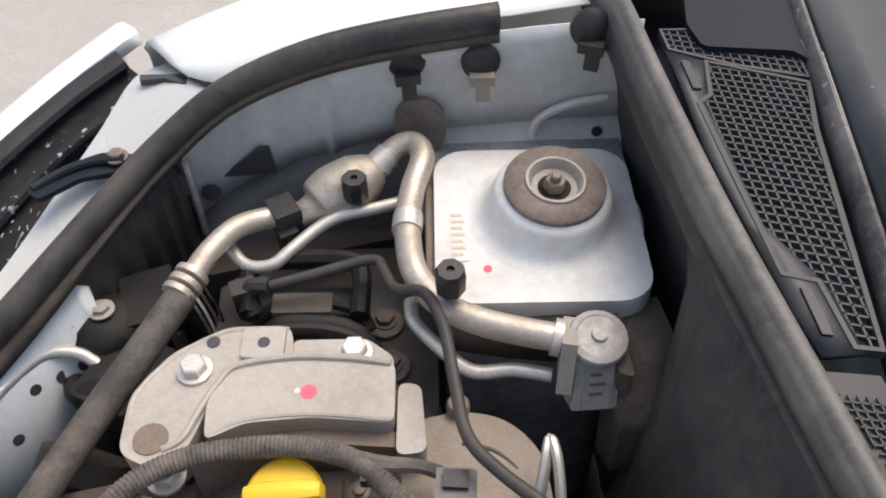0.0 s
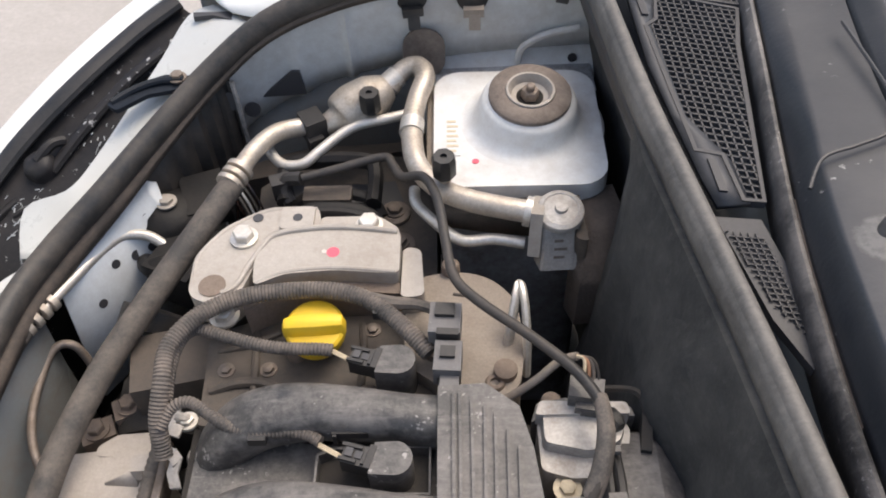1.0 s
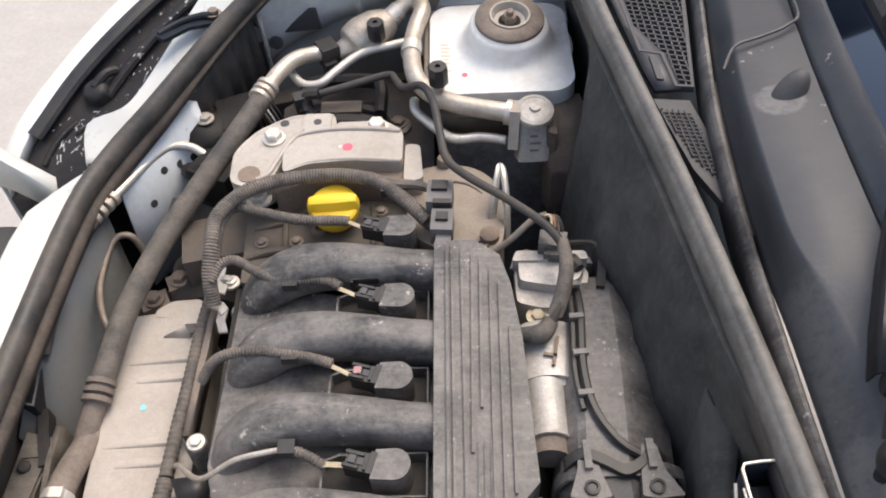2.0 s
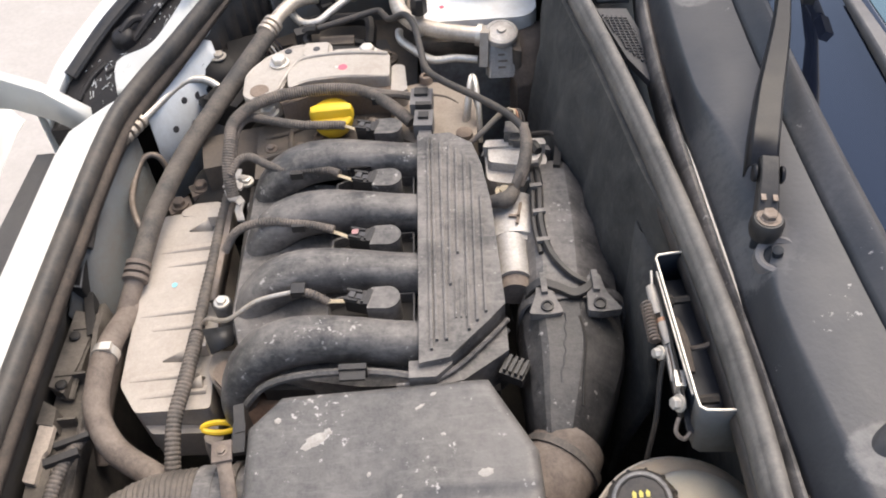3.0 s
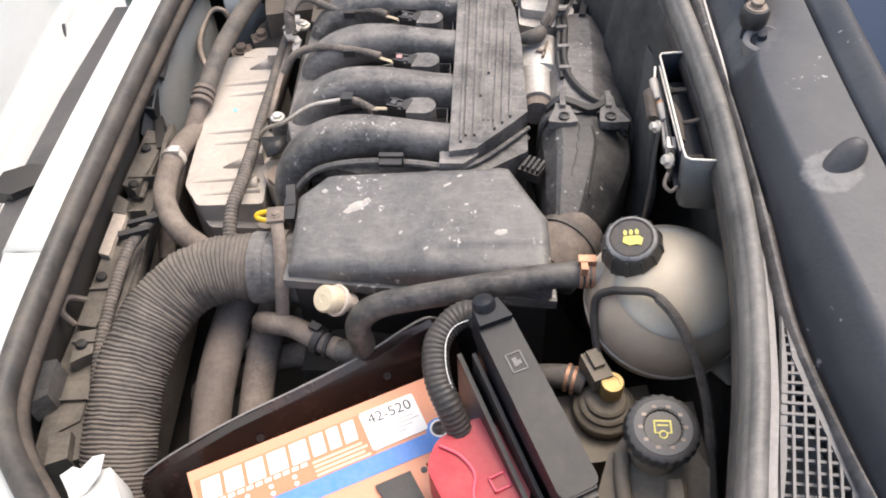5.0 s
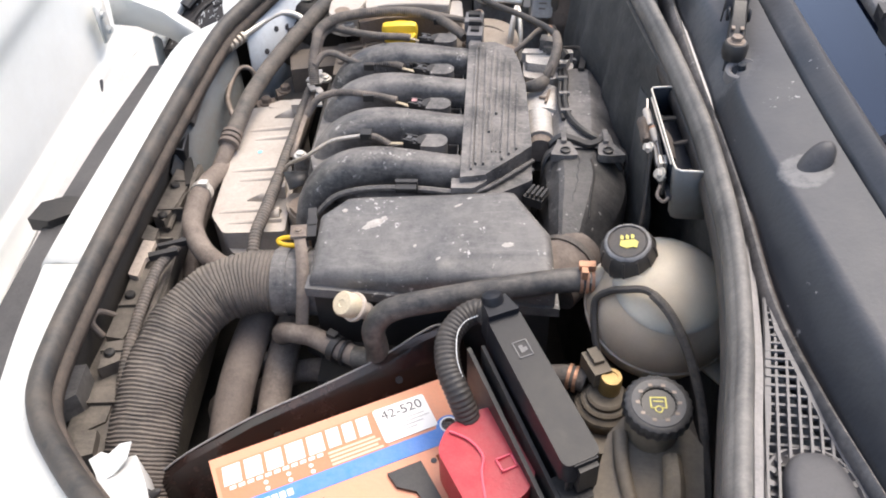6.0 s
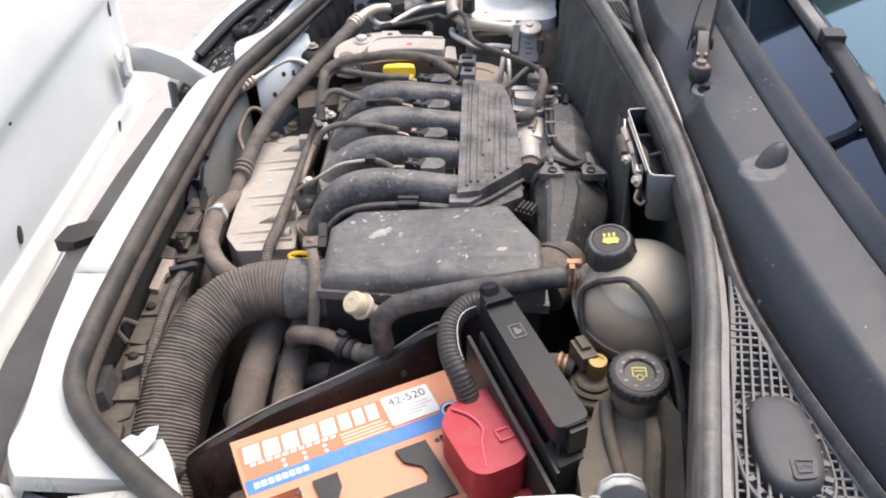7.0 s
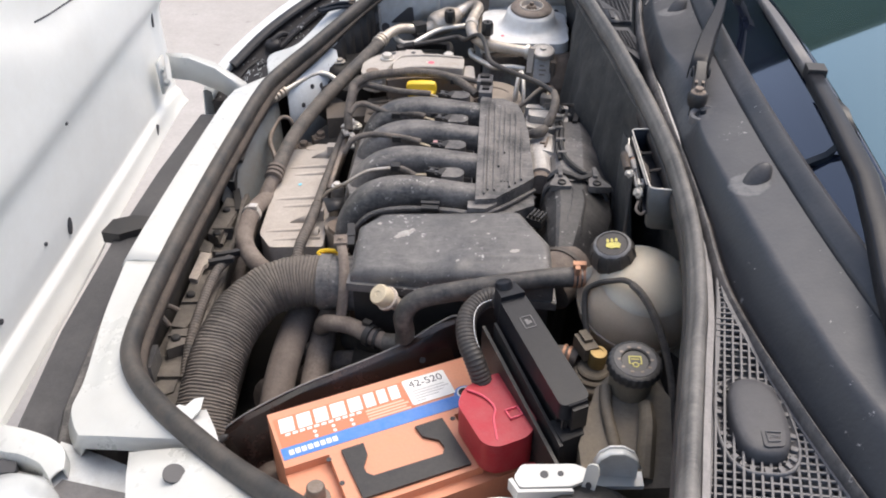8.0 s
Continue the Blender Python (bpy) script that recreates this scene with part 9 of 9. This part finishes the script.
M = Matrix.Translation(PC + PA * 0.0187) @ q @ Matrix.Scale(0.85, 4)
b = B()
for x0, y0, x1, y1 in ((-0.008, 0.006, 0.008, 0.0075), (-0.008, -0.004, -0.0065, 0.006), (0.0065, -0.004, 0.008, 0.006), (-0.005, 0.002, 0.005, 0.0032), (-0.008, -0.005, -0.003, -0.004), (0.003, -0.005, 0.008, -0.004)):
    slab(b, [(x0, y0), (x1, y0), (x1, y1), (x0, y1)], 0, 0.0005, 0, M)
ring_ = [(0.004 * math.cos(2 * math.pi * k / 14), -0.006 + 0.004 * math.sin(2 * math.pi * k / 14)) for k in range(14)]
for p, r_ in zip(ring_, ring_[1:] + ring_[:1]):
    c0 = Vector((0, -0.006))
    a_, b2 = Vector(p), Vector(r_)
    slab(b, [tuple(a_), tuple(b2), tuple(c0 + (b2 - c0) * 0.7), tuple(c0 + (a_ - c0) * 0.7)], 0, 0.0005, 0, M)
part("steering_symbol", b, YELLOW_PRINT, pcap, "yellow printed symbol")
b = B()
for k in range(10):
    a = radians(36 * k)
    slab(b, [(0.020 * math.cos(a) - 0.002, 0.020 * math.sin(a) - 0.0015), (0.020 * math.cos(a) + 0.002, 0.020 * math.sin(a) - 0.0015), (0.020 * math.cos(a) + 0.002, 0.020 * math.sin(a) + 0.0015), (0.020 * math.cos(a) - 0.002, 0.020 * math.sin(a) + 0.0015)], 0.0027, 0.0032, 0, M)
part("worn_print", b, STEEL_DIRTY, pcap)

# battery
ANG = 26.5
BM = Matrix.Translation((-0.231, -0.424, 0)) @ Matrix.Rotation(radians(ANG), 4, "Z")  # x along the long edge, y towards the far side
bat = thing("battery", tuple(BM @ Vector((0.12, -0.09, 0.52))), "copper-orange car battery with blue stripe and white label", "battery")
L, W, TZ = 0.252, 0.178, 0.699
b = B()
slab(b, [(0.0, -W), (L, -W), (L, 0), (0, 0)], 0.52, TZ - 0.012, 0.004, BM)
part("case", b, ORANGE, bat)
b = B()
slab(b, [(0.0, -0.085), (0.050, -0.085), (0.050, -0.166), (0.202, -0.166), (0.202, -0.085), (L, -0.085), (L, -0.001), (0, -0.001)], TZ - 0.013, TZ, 0.0025, BM)
part("lid", b, ORANGE, bat)
b = B()
slab(b, [(0.002, -0.0745), (L - 0.004, -0.0765), (L - 0.004, -0.0575), (0.002, -0.0575)], TZ, TZ + 0.0006, 0, BM)
part("blue_stripe", b, BLUE, bat)
b = B()
slab(b, [(0.004, -0.0572), (0.165, -0.0572), (0.165, -0.012), (0.004, -0.012)], TZ, TZ + 0.0004, 0, BM)
part("printed_field", b, ORANGE_DARK, bat)
# maker's name as plain white blocks
x = 0.008
for wd in (0.021, 0.0205, 0.020, 0.0215, 0.020, 0.0165, 0.015, 0.016):
    b = B()
    slab(b, [(x, -0.036), (x + wd - 0.004, -0.036), (x + wd - 0.002, -0.0145), (x + 0.002, -0.0145)], TZ + 0.0005, TZ + 0.0009, 0, BM)
    part("name_block", b, LABEL, bat)
    x += wd
b = B()
for k in range(11):
    slab(b, [(0.012 + 0.0085 * k, -0.0415), (0.018 + 0.0085 * k, -0.0415), (0.0185 + 0.0085 * k, -0.038), (0.0125 + 0.0085 * k, -0.038)], TZ + 0.0005, TZ + 0.0009, 0, BM)
for k in range(3):
    for j in range(2):
        lathe(b, [(0.0022, 0), (0.0022, 0.0004), (0, 0.0004)], BM @ Vector((0.045 + 0.022 * k, -0.047 - 0.007 * j, TZ + 0.0005)), n=10)
part("small_print", b, LABEL, bat)
b = B()
for j in range(4):
    slab(b, [(0.108, -0.056 + 0.0045 * j), (0.160 - 0.004 * (j % 2), -0.056 + 0.0045 * j), (0.160 - 0.004 * (j % 2), -0.0535 + 0.0045 * j), (0.108, -0.0535 + 0.0045 * j)], TZ + 0.0005, TZ + 0.0009, 0, BM)
part("faint_print", b, PALE_PRINT, bat)
b = B()
for k in range(8):
    slab(b, [(0.010 + 0.0072 * k, -0.070), (0.0155 + 0.0072 * k, -0.070), (0.0155 + 0.0072 * k, -0.063), (0.010 + 0.0072 * k, -0.063)], TZ + 0.0007, TZ + 0.0011, 0, BM)
part("stripe_block", b, LABEL, bat)
b = B()
slab(b, rounded(0.163, -0.054, 0.218, -0.012, 0.003), TZ + 0.0006, TZ + 0.0012, 0, BM)
lab = part("label", b, LABEL, bat, "white paper label")
fc = bpy.data.curves.new("label_number", "FONT")
fc.body, fc.size, fc.align_x = "42-520", 0.0155, "CENTER"
fo2 = new("label_number", fc)
fo2.data.materials.append(INK)
fo2.parent = lab
fo2.matrix_basis = BM @ Matrix.Translation((0.191, -0.027, TZ + 0.0015))
b = B()
for j in range(5):
    wd = (0.042, 0.046, 0.038, 0.03, 0.012)[j]
    slab(b, [(0.169, -0.0335 - 0.0042 * j), (0.169 + wd, -0.0335 - 0.0042 * j), (0.169 + wd, -0.0327 - 0.0042 * j), (0.169, -0.0327 - 0.0042 * j)], TZ + 0.0013, TZ + 0.0016, 0, BM)
part("label_line", b, GREY_PRINT, lab)
b = B()
lathe(b, [(0.0072, 0), (0.0072, 0.0018), (0.005, 0.002), (0.005, 0.0008), (0, 0.0008)], BM @ Vector((0.2275, -0.058, TZ)), n=22)
part("vent_plug", b, BROWN_SHEEN, bat)
b = B()
lathe(b, [(0.0092, 0.0006), (0.0092, 0.0012), (0.0074, 0.0012), (0.0074, 0.0006)], BM @ Vector((0.2275, -0.058, TZ)), n=28, ends=False)
part("vent_ring", b, LABEL, bat, "white printed ring round the vent")
b = B()
lathe(b, [(0.0135, 0.0004), (0.0135, 0.0009), (0.0, 0.0009)], BM @ Vector((0.2275, -0.060, TZ - 0.0004)), n=28)
part("vent_field", b, BLUE, bat)
b = B()
slab(b, [(0.064, -0.087), (0.090, -0.087), (0.089, -0.104), (0.080, -0.118), (0.080, -0.128), (0.086, -0.134), (0.166, -0.136), (0.172, -0.128), (0.170, -0.116), (0.155, -0.104), (0.152, -0.087), (0.186, -0.087), (0.190, -0.160), (0.066, -0.158)], TZ + 0.0005, TZ + 0.004, 0.001, BM)
part("handle", b, PLASTIC_CLEAN, bat, "black folding carry handle")
for px, py in ((0.048, -0.092), (0.052, -0.128), (0.198, -0.090), (0.200, -0.126)):
    b = B()
    lathe(b, [(0.003, 0), (0.003, 0.0006), (0, 0.0006)], BM @ Vector((px, py, TZ + 0.0002)), n=10)
    part("pin_hole", b, INK, bat)
b = B()
lathe(b, [(0.016, -0.012), (0.015, -0.006), (0.0105, -0.004), (0.010, 0.012), (0.0085, 0.014), (0, 0.014)], BM @ Vector((0.023, -0.128, TZ - 0.004)), n=22)
part("terminal_post", b, STEEL_DIRTY, bat, "dull lead terminal post")
sh = thing("battery_shield", tuple(BM @ Vector((0.12, 0.02, 0.55))), "glossy black plastic shield behind the battery, its reflection tinted in brown", "battery tray")
b = B()
rows = []
for u, z in ((-0.060, 0.640), (-0.02, 0.662), (0.05, 0.682), (0.12, 0.692), (0.19, 0.705), (0.235, 0.722), (0.262, 0.726), (0.285, 0.70)):
    rows.append([BM @ Vector((u, 0.012, 0.53)), BM @ Vector((u, 0.012, z - 0.045)), BM @ Vector((u, 0.030, z - 0.006)), BM @ Vector((u, 0.034, z)), BM @ Vector((u, 0.044, z + 0.001)), BM @ Vector((u, 0.048, z - 0.012)), BM @ Vector((u, 0.046, 0.53))])
loft(b, rows)
part("wall", b, BROWN_SHEEN, sh, solid=0.002)
b = B()
tube(b, [Vector(r_[4]) + Vector((0, 0, 0.0012)) for r_ in rows], 0.0011, 6, res=4)
part("worn_edge", b, PALE_LIP, sh, "pale worn upper edge")
for u in (0.07, 0.205):
    b = B()
    lathe(b, [(0.004, 0), (0.004, 0.001), (0, 0.001)], BM @ Vector((u, 0.022, 0.670 + 0.15 * (u - 0.07))), (0.3, -0.8, 0.6), 10)
    part("rivet", b, PLASTIC_CLEAN, sh)

tc = thing("terminal_cover", (0.03, -0.45, 0.69), "red plastic positive terminal cover", "terminal cover")
b = B()
co_ = soft([(0.196, -0.172), (0.194, -0.110), (0.212, -0.091), (0.254, -0.088), (0.264, -0.100), (0.264, -0.170), (0.244, -0.186), (0.208, -0.184)], 0.009)
slab(b, co_, TZ + 0.004, [0.746 + 0.1 * (p[0] - 0.2) for p in co_], 0.008, BM, seg=3)
part("cover", b, RED, tc)
b = B()
slab(b, soft([(0.206, -0.160), (0.206, -0.105), (0.248, -0.100), (0.252, -0.160)], 0.004), TZ - 0.013, TZ + 0.006, 0.002, BM)
part("terminal_clamp", b, STEEL_DIRTY, tc, "dull lead clamp under the cover")
b = B()
tube(b, [BM @ Vector(p) for p in ((0.212, -0.098, 0.749), (0.224, -0.115, 0.7505), (0.228, -0.135, 0.7505), (0.220, -0.150, 0.749), (0.212, -0.175, 0.747))], 0.0013, 6)
part("moulded_line", b, RED_INK, tc)
b = B()
for k, (x0, y0, wx, wy) in enumerate(((0.236, -0.145, 0.016, 0.0015), (0.236, -0.158, 0.016, 0.0015), (0.236, -0.158, 0.0015, 0.014), (0.250, -0.158, 0.0015, 0.014))):
    slab(b, [(x0, y0), (x0 + wx, y0), (x0 + wx, y0 + wy), (x0, y0 + wy)], 0.749, 0.7525, 0, BM)
part("moulded_mark", b, RED_INK, tc)
b = B()
for k in range(3):
    tube(b, [BM @ Vector((0.245 + 0.01 * k, -0.185, 0.70)), BM @ Vector((0.262 + 0.008 * k, -0.205, 0.712)), BM @ Vector((0.245 - 0.006 * k, -0.225, 0.705)), BM @ Vector((0.215 - 0.012 * k, -0.245, 0.66))], 0.0045, 8)
part("red_cable", b, RED, tc)

fb_ = thing("fuse_box", (0.08, -0.4, 0.6), "long black plastic fuse box with a sloping lid", "fuse box")
FD = (Vector((0.115, -0.478, 0)) - Vector((0.047, -0.330, 0))).normalized()
FANG = math.degrees(math.atan2(FD.y, FD.x))
FM = pose(0.047, -0.332, 0.0, 0, 0, FANG)  # x runs down the box
b = B()
lo = soft([(0, -0.017), (0.168, -0.019), (0.166, 0.017), (0, 0.016)], 0.009)
slab(b, lo, 0.786, [0.822 - 0.095 * p[0] for p in lo], 0.0085, FM, seg=4, taper=0.97)
part("lid", b, FUSE, fb_)
b = B()
slab(b, [(0.004, -0.015), (0.152, -0.014), (0.152, 0.010), (0.004, 0.012)], 0.60, 0.791, 0.004, FM)
part("base", b, PLASTIC_CLEAN, fb_)
b = B()
slab(b, [(0.0, -0.034), (0.190, -0.033), (0.190, -0.029), (0.0, -0.030)], 0.64, [0.782, 0.752, 0.752, 0.782], 0.0015, FM)
part("side_rail", b, PLASTIC_CLEAN, fb_)
b = B()
slab(b, [(0.012, -0.0245), (0.180, -0.0235), (0.180, -0.020), (0.012, -0.021)], 0.66, [0.794, 0.764, 0.764, 0.794], 0.0015, FM)
part("side_rail", b, PLASTIC_CLEAN, fb_)
b = B()
slab(b, [(0.158, -0.006), (0.171, -0.007), (0.170, 0.011), (0.158, 0.011)], 0.772, 0.801, 0.002, FM)
part("latch", b, PLASTIC_CLEAN, fb_)
b = B()
frame_strip(b, [tuple((FM @ Vector((x_, y_, 0)))[:2]) for x_, y_ in ((0.148, -0.009), (0.1665, -0.010), (0.1655, 0.012), (0.148, 0.012))], lambda x_, y_: 0.8045, 0.002, 0.004)
part("latch_frame", b, FUSE, fb_)
for k in range(7):
    b = B()
    block(b, FM @ Vector((0.1625, -0.013 + 0.0045 * k, 0.772)), (0.003, 0.0018, 0.022), rz=FANG, bevel=0.0005)
    part("foot_rib", b, PLASTIC_CLEAN, fb_)
b = B()
slab(b, [(-0.012, -0.014), (0.010, -0.016), (0.010, 0.014), (-0.012, 0.010)], 0.785, 0.828, 0.007, FM, seg=3)
part("hinge_end", b, FUSE, fb_)
b = B()
lathe(b, [(0.010, -0.02), (0.0105, 0.0), (0.009, 0.004), (0.004, 0.006), (0, 0.006)], FM @ Vector((-0.010, -0.004, 0.829)), (-0.2, 0.3, 1), 18)
part("hinge_knob", b, FUSE, fb_)
b = B()
slab(b, [(0.148, -0.020), (0.178, -0.020), (0.176, 0.006), (0.148, 0.012)], 0.66, 0.768, 0.008, FM, seg=3)
part("end_block", b, PLASTIC_CLEAN, fb_)
b = B()
MF = FM @ Matrix.Translation((0.048, 0.0, 0.8178)) @ Matrix.Rotation(radians(5.7), 4, "Y")
for x0, y0, x1, y1 in ((-0.009, -0.007, 0.009, -0.006), (-0.009, 0.006, 0.009, 0.007), (-0.009, -0.007, -0.008, 0.007), (0.008, -0.007, 0.009, 0.007), (-0.004, -0.003, 0.004, 0.001), (-0.001, -0.001, 0.003, 0.004)):
    slab(b, [(x0, y0), (x1, y0), (x1, y1), (x0, y1)], 0, 0.0006, 0, MF)
part("moulded_symbol", b, COWL, fb_)
fcb = thing("battery_cable_conduit", (0.02, -0.36, 0.7), "black corrugated conduit from fuse box to battery", "cable conduit")
conduit(fcb, "sleeve", [(0.040, -0.322, 0.800), (0.026, -0.314, 0.80), (0.010, -0.321, 0.795), (-0.002, -0.341, 0.788), (0.000, -0.368, 0.778), (0.010, -0.388, 0.765), (0.022, -0.402, 0.738)], 0.0125, 0.0045, RUBBER)
b = B()
tube(b, [(0.026, -0.326, 0.806), (0.014, -0.331, 0.803), (0.007, -0.344, 0.798), (0.008, -0.366, 0.789), (0.016, -0.384, 0.775)], 0.0005, 5)
part("split_edge", b, LABEL, fcb, "pale split edge of the conduit")

# hood latch on the bulkhead
la = thing("hood_latch", (0.2, -0.17, 0.86), "bright steel hood latch with spring in a sheet-metal box", "hood latch")
BOX = [(0.236, -0.080), (0.2175, -0.081), (0.2065, -0.0825), (0.2045, -0.086), (0.2085, -0.217), (0.2095, -0.2255), (0.2135, -0.2285), (0.2240, -0.2292), (0.240, -0.2300)]
b = B()
loft(b, [[(x_, y_, 0.9058), (x_ + 0.001, y_, 0.885), (x_ + 0.003, y_ - 0.004, 0.852)] for x_, y_ in BOX[4:]])
part("box_end", b, WING_GREY, la, "blue-grey sheet-metal end of the latch box", solid=0.0018)
b = B()
loft(b, [[(x_, y_, 0.9058), (x_ + 0.001, y_, 0.885), (x_ + 0.004, y_, 0.862)] for x_, y_ in BOX[:5]])
# darker copy of the sheet metal: shade put into the colour
part("box_side", b, COWL_DARK, la, "side of the latch box with shade in its colour", solid=0.0014)
b = B()
tube(b, [(x_, y_, 0.9062) for x_, y_ in BOX], 0.0011, 6, smooth=False)
part("bright_edge", b, STEEL, la)
b = B()
tube(b, [(0.2032, -0.098, 0.9035), (0.2050, -0.16, 0.9035), (0.2072, -0.214, 0.903)], 0.0010, 6)
part("bright_edge", b, STEEL, la)
b = B()
slab(b, [(0.206, -0.226), (0.240, -0.228), (0.238, -0.082), (0.206, -0.084)], 0.868, 0.872, 0)
# near-black sheet paints the shade inside the box
part("box_bottom", b, INK, la)
for y_, r_ in ((-0.118, 0.0055), (-0.211, 0.0065)):
    b = B()
    lathe(b, [(r_, 0), (r_, 0.005), (r_ * 0.6, 0.006), (r_ * 0.6, 0.02)], (0.209, y_, 0.889), (1, 0, 0.1), 6)
    part("inner_bolt", b, DARK, la)
b = B()
tube(b, [(0.212, -0.150, 0.880), (0.217, -0.166, 0.892), (0.226, -0.168, 0.896), (0.238, -0.164, 0.897)], 0.0022, 7)
tube(b, [(0.212, -0.135, 0.885), (0.2135, -0.16, 0.891), (0.2135, -0.185, 0.886)], 0.005, 8)
part("catch_rod", b, GRIME, la)
b = B()
slab(b, [(-0.215, 0.866), (-0.120, 0.870), (-0.098, 0.884), (-0.096, 0.897), (-0.112, 0.899), (-0.215, 0.893)], -0.0008, 0.0008, 0, Matrix.Translation((0.2035, 0, 0)) @ Matrix.Rotation(radians(90), 4, "Z") @ Matrix.Rotation(radians(90), 4, "X"))
part("side_plate", b, DARK, la)
b = B()
tube(b, [(0.1985, -0.104, 0.8915), (0.1992, -0.117, 0.891), (0.2000, -0.131, 0.8895)], [0.0040, 0.0048, 0.0042], 12)
part("roller", b, CAST, la, "pale zinc roller")
b = B()
tube(b, [(0.2005, -0.092, 0.898), (0.1995, -0.104, 0.893)], 0.0012, 6)
part("pin", b, STEEL, la)
b = B()
tube(b, [(0.2010, -0.141, 0.892), (0.2020, -0.151, 0.891), (0.2030, -0.160, 0.890)], [0.0042, 0.0046, 0.0036], 12)
part("roller", b, CAST, la, "pale zinc roller")
b = B()
for x_, y0, y1, z_ in ((0.2022, -0.124, -0.215, 0.889), (0.1995, -0.135, -0.190, 0.886), (0.2040, -0.13, -0.205, 0.887)):
    tube(b, [(x_, y0, z_ + 0.003), (x_ + 0.001, 0.5 * (y0 + y1), z_ + 0.001), (x_ + 0.001, y1, z_ - 0.002)], 0.0016, 7)
part("lever", b, CAST_BRIGHT, la)
b = B()
tube(b, [(0.2012, -0.137, 0.891), (0.2015, -0.142, 0.891)], 0.0045, 10, smooth=False)
part("copper_pin", b, COPPER, la)
b = B()
tube(b, [(0.2035, -0.163, 0.889), (0.2042, -0.180, 0.888)], 0.0022, 8, smooth=False)
part("copper_pin", b, COPPER, la)
b = B()
block(b, (0.2035, -0.1935, 0.889), (0.0075, 0.014, 0.010), rz=-4, bevel=0.0015)
part("catch_nut", b, STEEL, la, "pale zinc nut")
b = B()
line = [(0.1925 + 0.0046 * math.cos(k * 0.8), -0.119 - 0.00042 * k, 0.889 + 0.0046 * math.sin(k * 0.8)) for k in range(90)]
tube(b, line, 0.0009, 5, smooth=False)
part("spring", b, STEEL_DIRTY, la)
b = B()
tube(b, [(0.1925, -0.121, 0.889), (0.1925, -0.156, 0.889)], 0.0036, 8, smooth=False)
part("spring_core", b, GRIME, la)
for x_, y_, z_, r_ in ((0.1965, -0.212, 0.889, 0.0048), (0.1915, -0.1665, 0.888, 0.0040)):
    b = B()
    bolt(b, (x_ + 0.004, y_, z_), r_, 0.007, (-1, -0.2, 0.35))
    part("bolt", b, STEEL, la)
b = B()
tube(b, [(0.196, -0.172, 0.887), (0.1945, -0.180, 0.870), (0.193, -0.196, 0.835), (0.190, -0.205, 0.79), (0.19, -0.21, 0.74)], 0.0022, 6)
part("release_cable", b, RUBBER, la)
b = B()
tube(b, [(0.199, -0.220, 0.882), (0.196, -0.2285, 0.876), (0.2015, -0.2325, 0.872), (0.207, -0.2285, 0.874)], 0.0018, 6)
part("hook", b, STEEL_DIRTY, la)
# near strut
ns = thing("near_strut_tower", (0.1, -0.62, 0.5), "white near strut tower top with a dark strut mount", "strut tower")
b = B()
slab(b, rounded(0.0, -0.76, 0.19, -0.562, 0.04), 0.45, 0.752, 0.012, seg=3)
part("tower", b, WHITE_IN, ns)
b = B()
lathe(b, [(0.05, 0), (0.05, 0.012), (0.042, 0.018), (0.026, 0.018), (0.025, 0.012)], (0.127, -0.600, 0.752), n=32)
part("rubber_ring", b, PLASTIC_CLEAN, ns)
b = B()
lathe(b, [(0.026, 0.01), (0.024, 0.02), (0, 0.022)], (0.127, -0.600, 0.752), n=24)
part("cup", b, CREAM, ns)
nb = thing("near_bracket", (0.1, -0.55, 0.74), "white painted steel bracket with an upright ear and holes", "bracket")
b = B()
slab(b, soft([(0.052, -0.556), (0.060, -0.540), (0.112, -0.536), (0.124, -0.541), (0.128, -0.552), (0.108, -0.563), (0.058, -0.568)], 0.004), 0.772, 0.776, 0.001)
slab(b, [(0.051, -0.556), (0.058, -0.569), (0.108, -0.565), (0.110, -0.568), (0.056, -0.573), (0.047, -0.558)], 0.760, 0.775, 0.001)
slab(b, [(0.112, -0.555), (0.180, -0.550), (0.180, -0.532), (0.112, -0.538)], 0.760, 0.765, 0.001)
part("plate", b, WHITE, nb)
b = B()
arch = [(0.130, 0.764), (0.130, 0.786), (0.1345, 0.800), (0.143, 0.808), (0.156, 0.809), (0.167, 0.802), (0.173, 0.790), (0.174, 0.764)]
loft(b, [[(x_, -0.550 + dy, z_ - 0.3 * dy) for x_, z_ in arch[1:-1]] for dy in (0.0, 0.006, 0.013)])
part("ear", b, WHITE, nb, solid=0.0025)
b = B()
slab(b, [(x_, z_) for x_, z_ in arch], 0, 0.002, 0, Matrix.Translation((0, -0.538, 0)) @ Matrix.Rotation(radians(90), 4, "X"))
part("web", b, WHITE_WING, nb)
b = B()
tab_m = pose(0.127, -0.556, 0.782, 78, 0, -22)
slab(b, soft([(-0.008, -0.021), (0.005, -0.021), (0.007, 0.010), (0.003, 0.018), (-0.006, 0.014)], 0.004), 0, 0.0025, 0.0008, tab_m)
part("side_tab", b, WHITE, nb)
b = B()
slab(b, [(0.003 * math.cos(a) - 0.001, 0.0042 * math.sin(a) - 0.009) for a in (2 * math.pi * k / 12 for k in range(12))], 0.0026, 0.0031, 0, tab_m)
part("hole", b, INK, nb)
for x, y, r in ((0.082, -0.551, 0.0042), (0.098, -0.549, 0.0030)):
    b = B()
    lathe(b, [(r, 0), (r, 0.0008), (0, 0.0008)], (x, y, 0.776), n=14)
    part("hole", b, INK, nb)
